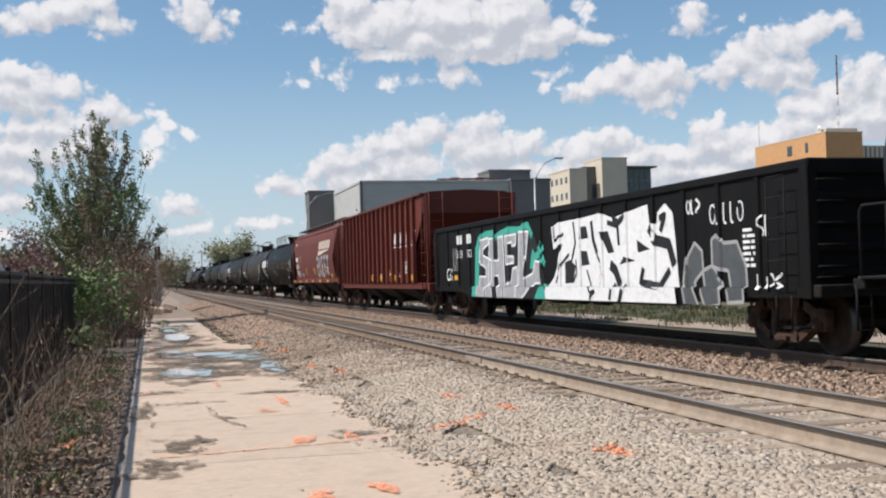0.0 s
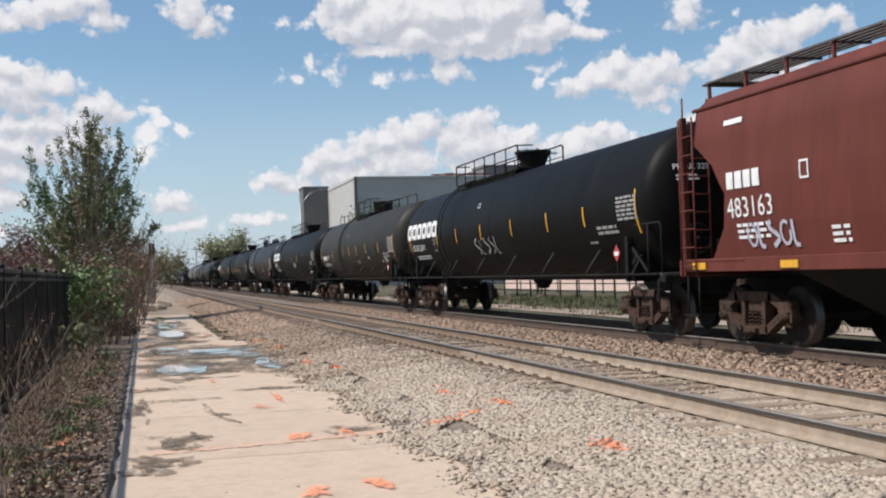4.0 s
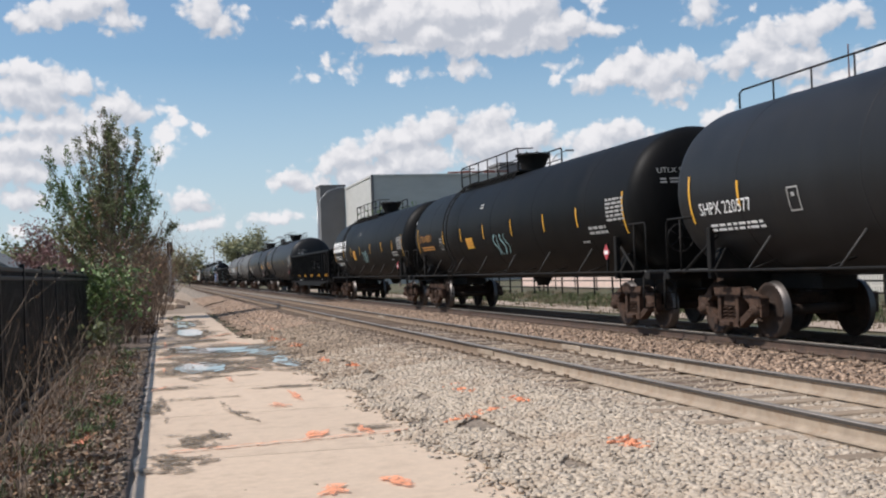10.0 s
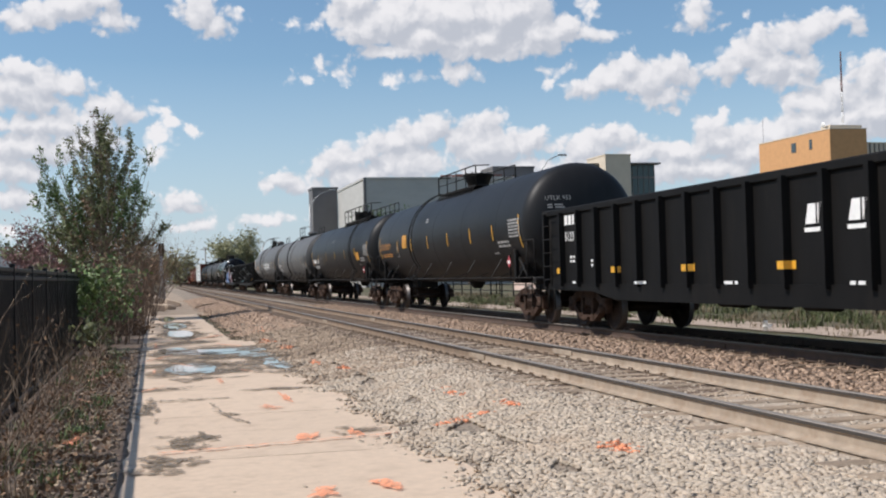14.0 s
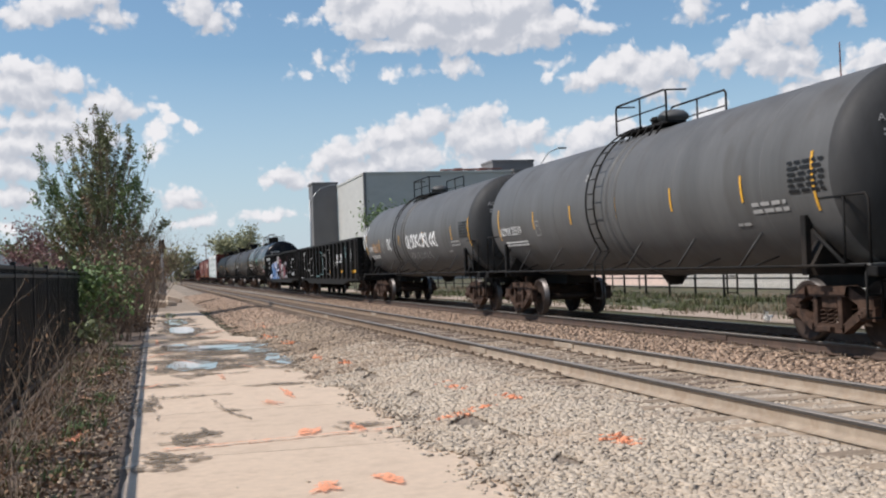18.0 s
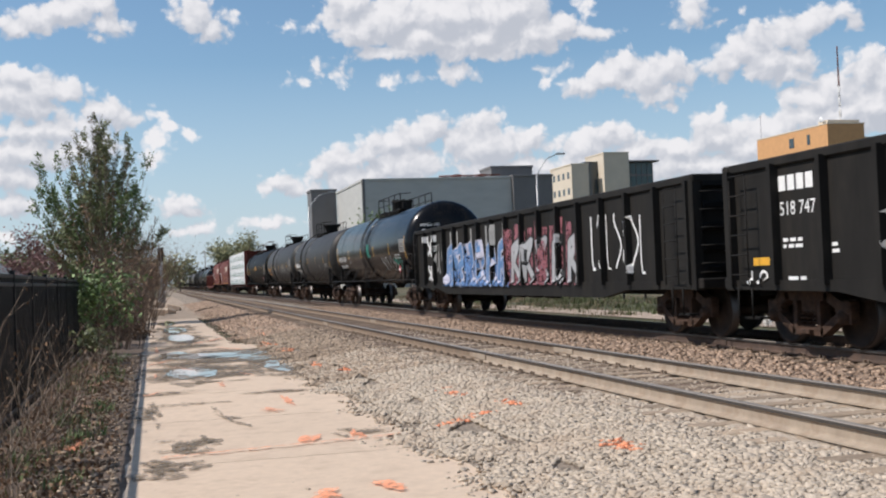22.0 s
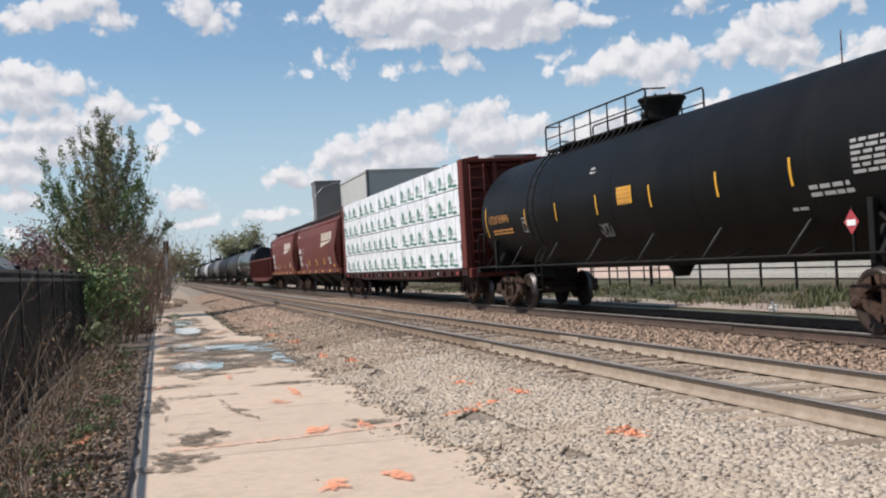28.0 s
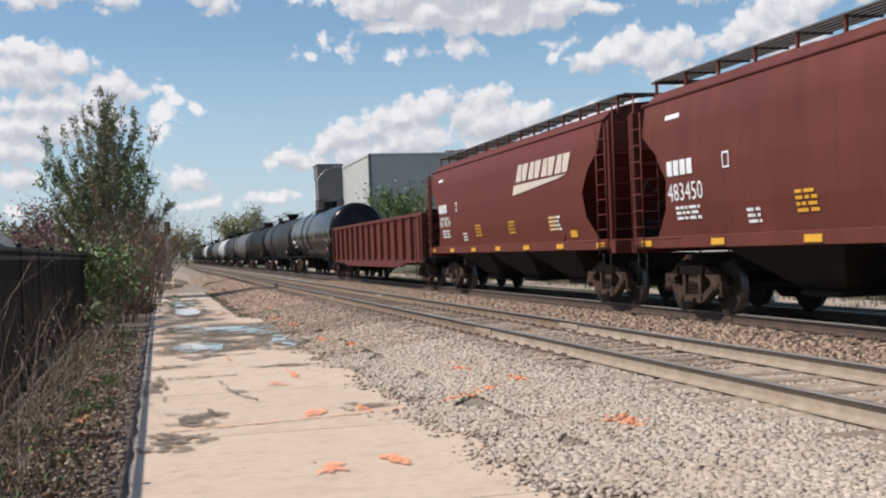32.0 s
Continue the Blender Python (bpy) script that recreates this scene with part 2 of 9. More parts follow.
# ---- materials ----
def material(name, col, rough=0.7, metal=0.0, var=0.15, scale=3.0, stretch=(1, 1, 1), dirt=None, dirt_at=(0.55, 0.75),
             dirt_scale=1.2, bump=0.15, bump_scale=60.0, bump_dist=0.004, island=0.0, per_object=0.0, emit=0.0, coat=0.0, gloss=0.5, patchy=None):
    """A surface with colour variation at two scales, stains and fine relief, in metres."""
    m = bpy.data.materials.new(name)
    m.use_nodes = True
    N, K = m.node_tree.nodes, m.node_tree.links
    b = N["Principled BSDF"]
    t = N.new("ShaderNodeTexCoord")
    mp = N.new("ShaderNodeMapping")
    mp.inputs["Scale"].default_value = stretch
    K.new(t.outputs["Object"], mp.inputs[0])
    n1 = N.new("ShaderNodeTexNoise")
    n1.inputs["Scale"].default_value, n1.inputs["Detail"].default_value = scale, 6.0
    n1.inputs["Roughness"].default_value = 0.65
    K.new(mp.outputs[0], n1.inputs["Vector"])
    r1 = N.new("ShaderNodeMapRange")
    for k, v in ((1, 0.3), (2, 0.7), (3, 1 - var), (4, 1 + var)):
        r1.inputs[k].default_value = v
    K.new(n1.outputs["Fac"], r1.inputs[0])
    fac = r1.outputs[0]
    for amount, kind in ((island, "ShaderNodeNewGeometry"), (per_object, "ShaderNodeObjectInfo")):
        if amount:
            g = N.new(kind)
            r2 = N.new("ShaderNodeMapRange")
            r2.inputs[3].default_value, r2.inputs[4].default_value = 1 - amount, 1 + amount
            K.new(g.outputs["Random Per Island" if kind.endswith("Geometry") else "Random"], r2.inputs[0])
            mu = N.new("ShaderNodeMath")
            mu.operation = "MULTIPLY"
            K.new(fac, mu.inputs[0])
            K.new(r2.outputs[0], mu.inputs[1])
            fac = mu.outputs[0]
    sc = N.new("ShaderNodeVectorMath")
    sc.operation = "SCALE"
    sc.inputs[0].default_value = col
    K.new(fac, sc.inputs["Scale"])
    out = sc.outputs[0]
    if dirt:
        n2 = N.new("ShaderNodeTexNoise")
        n2.inputs["Scale"].default_value, n2.inputs["Detail"].default_value = dirt_scale, 8.0
        n2.inputs["Roughness"].default_value = 0.7
        K.new(mp.outputs[0], n2.inputs["Vector"])
        r3 = N.new("ShaderNodeMapRange")
        r3.inputs[1].default_value, r3.inputs[2].default_value = dirt_at
        K.new(n2.outputs["Fac"], r3.inputs[0])
        mx = N.new("ShaderNodeMix")
        mx.data_type = "RGBA"
        K.new(r3.outputs[0], mx.inputs[0])
        K.new(out, mx.inputs[6])
        mx.inputs[7].default_value = (*dirt, 1)
        out = mx.outputs[2]
    K.new(out, b.inputs["Base Color"])
    b.inputs["Roughness"].default_value, b.inputs["Metallic"].default_value = rough, metal
    b.inputs["Specular IOR Level"].default_value = gloss
    if patchy:
        n4 = N.new("ShaderNodeTexNoise")
        n4.inputs["Scale"].default_value, n4.inputs["Detail"].default_value = patchy[0], 8.0
        n4.inputs["Roughness"].default_value = 0.7
        K.new(t.outputs["Object"], n4.inputs["Vector"])
        r4 = N.new("ShaderNodeMapRange")
        for k, v in ((1, patchy[1]), (2, patchy[2]), (3, 0.0), (4, patchy[3])):
            r4.inputs[k].default_value = v
        K.new(n4.outputs["Fac"], r4.inputs[0])
        K.new(r4.outputs[0], b.inputs["Alpha"])
    if coat:
        b.inputs["Coat Weight"].default_value, b.inputs["Coat Roughness"].default_value = coat, 0.12
    if emit:
        b.inputs["Emission Color"].default_value, b.inputs["Emission Strength"].default_value = (*col, 1), emit
    if bump:
        n3 = N.new("ShaderNodeTexNoise")
        n3.inputs["Scale"].default_value, n3.inputs["Detail"].default_value = bump_scale, 4.0
        K.new(t.outputs["Object"], n3.inputs["Vector"])
        bp = N.new("ShaderNodeBump")
        bp.inputs["Strength"].default_value, bp.inputs["Distance"].default_value = bump, bump_dist
        K.new(n3.outputs["Fac"], bp.inputs["Height"])
        K.new(bp.outputs[0], b.inputs["Normal"])
    return m


DOWN = (1, 1, 0.12)
M_BLACK = material("black_tank_paint", (0.0064, 0.0060, 0.0056), 0.5, var=0.3, scale=1.5, stretch=(1, 1, 0.35), dirt=(0.014, 0.012, 0.010), dirt_at=(0.5, 0.85), bump=0.06, gloss=0.10)
M_OLIVE = material("dusty_dark_tank_paint", (0.025, 0.022, 0.0165), 0.55, var=0.25, scale=1.4, stretch=DOWN, dirt=(0.04, 0.034, 0.026), dirt_at=(0.5, 0.8), bump=0.06, gloss=0.22)
M_GREY = material("grey_tank_paint", (0.110, 0.108, 0.104), 0.5, var=0.2, scale=1.4, stretch=DOWN, dirt=(0.075, 0.065, 0.054), dirt_at=(0.5, 0.78), bump=0.06, gloss=0.22)
M_DGREY = material("dark_grey_tank_paint", (0.0165, 0.0165, 0.017), 0.46, var=0.25, scale=1.4, stretch=DOWN, dirt=(0.025, 0.022, 0.018), dirt_at=(0.52, 0.85), bump=0.06, gloss=0.18)
M_TALLOW = material("stained_grey_brown_tank_paint", (0.036, 0.034, 0.031), 0.5, var=0.25, scale=1.6, stretch=DOWN, dirt=(0.065, 0.038, 0.024), dirt_at=(0.52, 0.75), bump=0.06, gloss=0.22)
M_GLOSS = material("glossy_black_tank_paint", (0.0055, 0.0055, 0.006), 0.24, var=0.2, scale=1.5, dirt=(0.030, 0.025, 0.020), dirt_at=(0.55, 0.9), bump=0.02, coat=0.10, gloss=0.16)
M_SILVER = material("pale_tank_paint", (0.42, 0.42, 0.41), 0.5, var=0.12, stretch=DOWN, dirt=(0.2, 0.17, 0.14), dirt_at=(0.5, 0.8), bump=0.05)
M_RED = material("oxide_red_car_paint", (0.142, 0.0345, 0.0235), 0.6, var=0.14, scale=1.2, stretch=(1, 1, 0.1), dirt=(0.10, 0.027, 0.019), dirt_at=(0.45, 0.75), bump=0.08, gloss=0.22)
M_RED2 = material("faded_red_car_paint", (0.132, 0.035, 0.0245), 0.62, var=0.2, scale=1.5, stretch=(1, 1, 0.15), dirt=(0.085, 0.026, 0.019), dirt_at=(0.5, 0.75), bump=0.08, gloss=0.22)
M_GON = material("black_gondola_paint", (0.0065, 0.0060, 0.0056), 0.65, var=0.3, scale=2.0, stretch=(1, 1, 0.25), dirt=(0.018, 0.015, 0.012), dirt_at=(0.52, 0.85), bump=0.15, bump_scale=20, gloss=0.15)
M_GON2 = material("dusty_black_gondola_paint", (0.0165, 0.0150, 0.0132), 0.7, var=0.3, scale=2.0, stretch=(1, 1, 0.25), dirt=(0.033, 0.028, 0.022), dirt_at=(0.5, 0.8), bump=0.15, bump_scale=20, gloss=0.15)
M_FRAME = material("grimy_underframe_steel", (0.010, 0.009, 0.008), 0.75, var=0.3, scale=6, dirt=(0.03, 0.023, 0.018), dirt_at=(0.5, 0.75), bump=0.2, gloss=0.22)
M_CAST = material("rusty_cast_steel", (0.070, 0.041, 0.028), 0.8, var=0.35, scale=8, dirt=(0.022, 0.016, 0.013), dirt_at=(0.5, 0.68), dirt_scale=5, bump=0.3, bump_scale=80, gloss=0.22)
M_WHEEL = material("rusty_wheel_steel", (0.042, 0.027, 0.020), 0.7, var=0.3, scale=9, dirt=(0.018, 0.014, 0.012), dirt_at=(0.45, 0.65), bump=0.2, gloss=0.22)
M_TREAD = material("bright_rolled_steel", (0.11, 0.10, 0.095), 0.5, 1.0, var=0.1, scale=12, bump=0.02)
M_WHITE = material("white_stencil_paint", (0.78, 0.77, 0.74), 0.6, var=0.08, scale=9, dirt=(0.42, 0.40, 0.37), dirt_at=(0.55, 0.8), dirt_scale=4, bump=0.03)
M_YEL = material("yellow_reflector_tape", (0.70, 0.36, 0.03), 0.45, var=0.1, scale=9, dirt=(0.35, 0.2, 0.05), dirt_at=(0.55, 0.8), bump=0.02)
M_GOLD = material("orange_stencil_paint", (0.55, 0.25, 0.06), 0.6, var=0.12, scale=9, bump=0.02)
M_GREYP = material("faded_grey_stencil_paint", (0.34, 0.33, 0.31), 0.65, var=0.15, scale=14, bump=0.02)
M_PINK = material("dusky_pink_spray_paint", (0.27, 0.095, 0.11), 0.6, var=0.25, scale=4, bump=0.02, patchy=(5.0, 0.36, 0.56, 0.95))
M_BLUE = material("blue_spray_paint", (0.11, 0.21, 0.42), 0.6, var=0.25, scale=4, bump=0.02, patchy=(5.0, 0.36, 0.56, 0.95))
M_PALE = material("pale_violet_spray_paint", (0.46, 0.45, 0.52), 0.6, var=0.2, scale=6, bump=0.02)
M_TEAL = material("teal_spray_paint", (0.045, 0.36, 0.27), 0.6, var=0.12, scale=6, bump=0.02)
M_AQUA = material("thin_aqua_spray_paint", (0.22, 0.36, 0.36), 0.6, var=0.2, scale=8, bump=0.02)
M_SPRAY = material("silver_spray_paint", (0.36, 0.36, 0.36), 0.5, var=0.2, scale=5, bump=0.02)
M_GREYD = material("dull_grey_spray_paint", (0.075, 0.08, 0.082), 0.6, var=0.2, scale=5, bump=0.02)
M_GREYL = material("pale_grey_print", (0.42, 0.43, 0.43), 0.5, var=0.1, scale=9, bump=0.0)
M_SKY = material("mid_blue_spray_paint", (0.09, 0.19, 0.36), 0.6, var=0.3, scale=4, dirt=(0.30, 0.32, 0.42), dirt_at=(0.52, 0.66), dirt_scale=3, bump=0.02)
M_INK = material("black_spray_paint", (0.008, 0.008, 0.008), 0.6, var=0.2, scale=6, bump=0.02)
M_BRACKET = material("dusty_bracket_steel", (0.045, 0.041, 0.037), 0.7, var=0.2, bump=0.0)
M_PLAC = material("red_placard", (0.40, 0.05, 0.06), 0.45, var=0.08, bump=0.0)
M_WRAP = material("white_lumber_wrap", (0.86, 0.865, 0.855), 0.34, var=0.04, scale=5, dirt=(0.76, 0.765, 0.755), dirt_at=(0.5, 0.7), stretch=(1, 1, 0.45), bump=0.3, bump_scale=5.5, bump_dist=0.03)
M_GREEN = material("green_print", (0.02, 0.17, 0.09), 0.45, var=0.06, bump=0.0)
M_STRAPW = material("pale_strap", (0.5, 0.5, 0.49), 0.5, bump=0.0)
M_GRATE = material("galvanised_grating", (0.12, 0.115, 0.105), 0.6, 0.3, var=0.2, bump=0.2)
M_RAIL = material("dusty_rail_web", (0.34, 0.27, 0.20), 0.8, var=0.2, scale=5, dirt=(0.25, 0.175, 0.115), dirt_at=(0.5, 0.7), dirt_scale=3, bump=0.2)
M_RAIL2 = material("brown_rail_web", (0.21, 0.15, 0.10), 0.8, var=0.2, scale=5, dirt=(0.13, 0.085, 0.058), dirt_at=(0.5, 0.7), dirt_scale=3, bump=0.2)
M_TIE2 = material("dark_timber_tie", (0.15, 0.105, 0.072), 0.9, var=0.3, scale=4, stretch=(1, 9, 9), dirt=(0.24, 0.175, 0.12), dirt_at=(0.5, 0.7), dirt_scale=3, bump=0.5, bump_scale=50, bump_dist=0.01, per_object=0.3)
M_RAIL_OLD = material("rusty_rail_web", (0.085, 0.052, 0.036), 0.8, var=0.25, scale=5, dirt=(0.05, 0.035, 0.027), dirt_at=(0.45, 0.7), dirt_scale=3, bump=0.2)
M_HEAD = material("worn_rail_head", (0.085, 0.078, 0.072), 0.42, 0.5, var=0.2, scale=6, bump=0.04)
M_TIE = material("weathered_timber_tie", (0.31, 0.232, 0.160), 0.9, var=0.3, scale=4, stretch=(1, 9, 9), dirt=(0.42, 0.335, 0.245), dirt_at=(0.5, 0.7), dirt_scale=3, bump=0.5, bump_scale=50, bump_dist=0.01, per_object=0.3)
M_PLATE = material("dusty_tie_plate", (0.20, 0.145, 0.10), 0.85, var=0.25, scale=12, bump=0.3)
M_STONE = material("limestone_ballast", (0.475, 0.396, 0.308), 0.92, var=0.12, scale=30, island=0.20, dirt=(0.42, 0.33, 0.245), dirt_at=(0.48, 0.66), dirt_scale=1.1, bump=0.25, bump_scale=120)
M_STONE3 = material("dirty_limestone_ballast", (0.33, 0.252, 0.180), 0.92, var=0.15, scale=30, island=0.36, dirt=(0.22, 0.16, 0.11), dirt_at=(0.48, 0.66), dirt_scale=0.8, bump=0.25, bump_scale=120)
M_STONE2 = material("brown_dusted_ballast", (0.35, 0.245, 0.172), 0.9, var=0.15, scale=30, island=0.42, bump=0.3, bump_scale=120)
M_BED = material("ballast_bed", (0.29, 0.235, 0.178), 0.95, var=0.3, scale=22, dirt=(0.145, 0.11, 0.08), dirt_at=(0.48, 0.62), dirt_scale=9, bump=1.0, bump_scale=26, bump_dist=0.04)
M_BED2 = material("brown_ballast_bed", (0.175, 0.125, 0.088), 0.95, var=0.3, scale=18, dirt=(0.09, 0.066, 0.05), dirt_at=(0.48, 0.62), dirt_scale=12, bump=1.0, bump_scale=26, bump_dist=0.04)
M_CONC = material("sandy_old_concrete", (0.59, 0.455, 0.332), 0.9, var=0.08, scale=9, dirt=(0.47, 0.355, 0.255), dirt_at=(0.50, 0.72), dirt_scale=2.4, bump=0.35, bump_scale=70, bump_dist=0.008, per_object=0.05)
M_DAMP = material("damp_silt", (0.20, 0.155, 0.105), 0.7, var=0.25, scale=5, dirt=(0.33, 0.26, 0.19), dirt_at=(0.5, 0.65), dirt_scale=3, bump=0.3, patchy=(7.0, 0.38, 0.60, 0.82))
M_DIRT = material("dirt_and_leaf_mould", (0.19, 0.135, 0.095), 0.95, var=0.3, scale=6, dirt=(0.14, 0.10, 0.07), dirt_at=(0.45, 0.65), dirt_scale=4, bump=0.7, bump_scale=30, bump_dist=0.03)
M_SAND = material("pale_sandy_path", (0.40, 0.31, 0.235), 0.95, var=0.2, scale=3, dirt=(0.22, 0.17, 0.12), dirt_at=(0.5, 0.66), dirt_scale=1.0, bump=0.3)
M_GROUND = material("rough_grassy_ground", (0.125, 0.10, 0.058), 0.95, var=0.35, scale=0.25, dirt=(0.062, 0.072, 0.028), dirt_at=(0.42, 0.62), dirt_scale=0.12, bump=0.8, bump_scale=8, bump_dist=0.1)
M_ORANGE = material("orange_marking_paint", (0.95, 0.37, 0.19), 0.8, var=0.12, scale=16, bump=0.2, patchy=(26.0, 0.38, 0.54, 0.9))
M_ORANGE_THIN = material("worn_orange_marking_paint", (0.86, 0.40, 0.24), 0.85, var=0.15, scale=16, dirt=(0.62, 0.42, 0.29), dirt_at=(0.5, 0.66), dirt_scale=10, bump=0.2, patchy=(24.0, 0.36, 0.52, 0.85))
M_FENCE = material("black_steel_fence", (0.012, 0.012, 0.013), 0.38, var=0.2, scale=5, bump=0.05, gloss=0.22)
M_BARK = material("grey_brown_bark", (0.20, 0.155, 0.12), 0.9, var=0.3, scale=12, bump=0.5, bump_scale=30, bump_dist=0.01)
M_TWIG = material("dry_brown_twigs", (0.125, 0.085, 0.058), 0.9, var=0.25, scale=9, island=0.35, bump=0.0)
M_STALK = material("bleached_weed_stalks", (0.33, 0.25, 0.18), 0.9, var=0.2, scale=9, island=0.4, bump=0.0)
M_LEAF = material("young_elm_leaves", (0.185, 0.200, 0.085), 0.6, var=0.2, scale=2, island=0.5, bump=0.0)
M_LEAF2 = material("bright_green_leaves", (0.125, 0.185, 0.052), 0.55, var=0.2, scale=3, island=0.45, bump=0.0)
M_LEAF_PALE = material("pale_spring_leaves", (0.30, 0.29, 0.15), 0.7, var=0.2, scale=1, island=0.4, bump=0.0)
M_REDBUD = material("redbud_blossom", (0.24, 0.125, 0.115), 0.7, var=0.2, scale=2, island=0.4, bump=0.0)
M_DRY = material("dry_brown_leaves", (0.215, 0.128, 0.072), 0.8, var=0.2, scale=3, island=0.5, bump=0.0)
M_GRASS = material("mixed_grass", (0.075, 0.088, 0.03), 0.8, var=0.25, scale=1, island=0.5, bump=0.0)
M_STRAW = material("straw_grass", (0.175, 0.135, 0.08), 0.85, var=0.2, scale=1, island=0.4, bump=0.0)
M_CLAD = material("grey_ribbed_cladding", (0.46, 0.45, 0.415), 0.7, var=0.08, scale=0.3, stretch=(1, 1, 3), bump=0.1, bump_scale=2)
M_CLAD_D = material("charcoal_cladding", (0.155, 0.145, 0.14), 0.6, var=0.1, scale=0.3, bump=0.1, bump_scale=2)
M_CREAM = material("cream_precast_panels", (0.62, 0.53, 0.41), 0.8, var=0.06, scale=0.4, bump=0.1, bump_scale=2)
M_BRICK = material("orange_brick", (0.58, 0.31, 0.135), 0.85, var=0.08, scale=0.6, bump=0.15, bump_scale=3)
M_GLASS = material("dark_window_glass", (0.035, 0.05, 0.055), 0.08, 0.0, var=0.1, scale=0.5, bump=0.0, coat=0.5)
M_TEALG = material("teal_window_glass", (0.03, 0.09, 0.10), 0.12, var=0.15, scale=0.5, bump=0.0)
M_METAL = material("galvanised_steel", (0.36, 0.36, 0.36), 0.45, 0.6, var=0.1, bump=0.03)
M_SHINGLE = material("grey_roof_shingles", (0.16, 0.165, 0.16), 0.9, var=0.2, scale=4, bump=0.3)
M_TERRA = material("tan_roof", (0.48, 0.32, 0.22), 0.85, var=0.12, scale=2, bump=0.2)
M_STUCCO = material("pale_stucco", (0.62, 0.58, 0.52), 0.85, var=0.06, bump=0.1)
M_CREAMP = material("cream_stencil_paint", (0.62, 0.52, 0.41), 0.6, var=0.12, scale=9, dirt=(0.34, 0.22, 0.16), dirt_at=(0.55, 0.8), dirt_scale=3, bump=0.03)
M_MAROON = material("dark_maroon_steel", (0.045, 0.017, 0.013), 0.7, var=0.3, scale=3, dirt=(0.022, 0.013, 0.010), dirt_at=(0.48, 0.7), bump=0.15, gloss=0.22)
M_GREYHEAD = material("darker_grey_tank_end", (0.048, 0.047, 0.046), 0.6, var=0.25, scale=2, stretch=(1, 1, 0.3), dirt=(0.03, 0.027, 0.023), dirt_at=(0.5, 0.8), bump=0.06, gloss=0.2)
M_RAILTOP = material("pale_worn_rail_top", (0.27, 0.235, 0.20), 0.5, 0.2, var=0.15, scale=4, stretch=(1, 0.2, 1), bump=0.05)
M_FILL = material("fine_limestone_dust", (0.44, 0.362, 0.28), 0.95, var=0.22, scale=9, dirt=(0.36, 0.28, 0.205), dirt_at=(0.48, 0.62), dirt_scale=5, bump=0.9, bump_scale=40, bump_dist=0.02)
M_OILED = material("oily_brown_track_bed", (0.145, 0.098, 0.066), 0.95, var=0.3, scale=8, dirt=(0.085, 0.058, 0.041), dirt_at=(0.45, 0.65), dirt_scale=1.5, bump=0.9, bump_scale=26, bump_dist=0.03)
M_PALEP = material("worn_pale_data_panel", (0.36, 0.35, 0.33), 0.6, var=0.15, scale=9, bump=0.02)
M_PATCHD = material("fresh_black_touch_up_paint", (0.006, 0.006, 0.006), 0.55, var=0.2, scale=4, bump=0.02)
M_PATCHB = material("brown_touch_up_paint", (0.030, 0.025, 0.021), 0.6, var=0.2, scale=4, bump=0.02)
M_MESH = material("faded_barrier_mesh", (0.66, 0.50, 0.42), 0.8, var=0.15, bump=0.1)
M_REDCAR = material("rusty_red_steel", (0.16, 0.06, 0.045), 0.7, var=0.2, bump=0.1)


def water():
    m = bpy.data.materials.new("puddle_water")
    m.use_nodes = True
    b = m.node_tree.nodes["Principled BSDF"]
    b.inputs["Base Color"].default_value = (0.20, 0.18, 0.155, 1)
    b.inputs["Roughness"].default_value, b.inputs["IOR"].default_value = 0.03, 1.33
    b.inputs["Coat Weight"].default_value, b.inputs["Coat Roughness"].default_value = 0.6, 0.02
    n = m.node_tree.nodes.new("ShaderNodeTexNoise")
    n.inputs["Scale"].default_value = 6.0
    bp = m.node_tree.nodes.new("ShaderNodeBump")
    bp.inputs["Strength"].default_value, bp.inputs["Distance"].default_value = 0.03, 0.004
    m.node_tree.links.new(n.outputs["Fac"], bp.inputs["Height"])
    m.node_tree.links.new(bp.outputs[0], b.inputs["Normal"])
    return m


M_WATER = water()


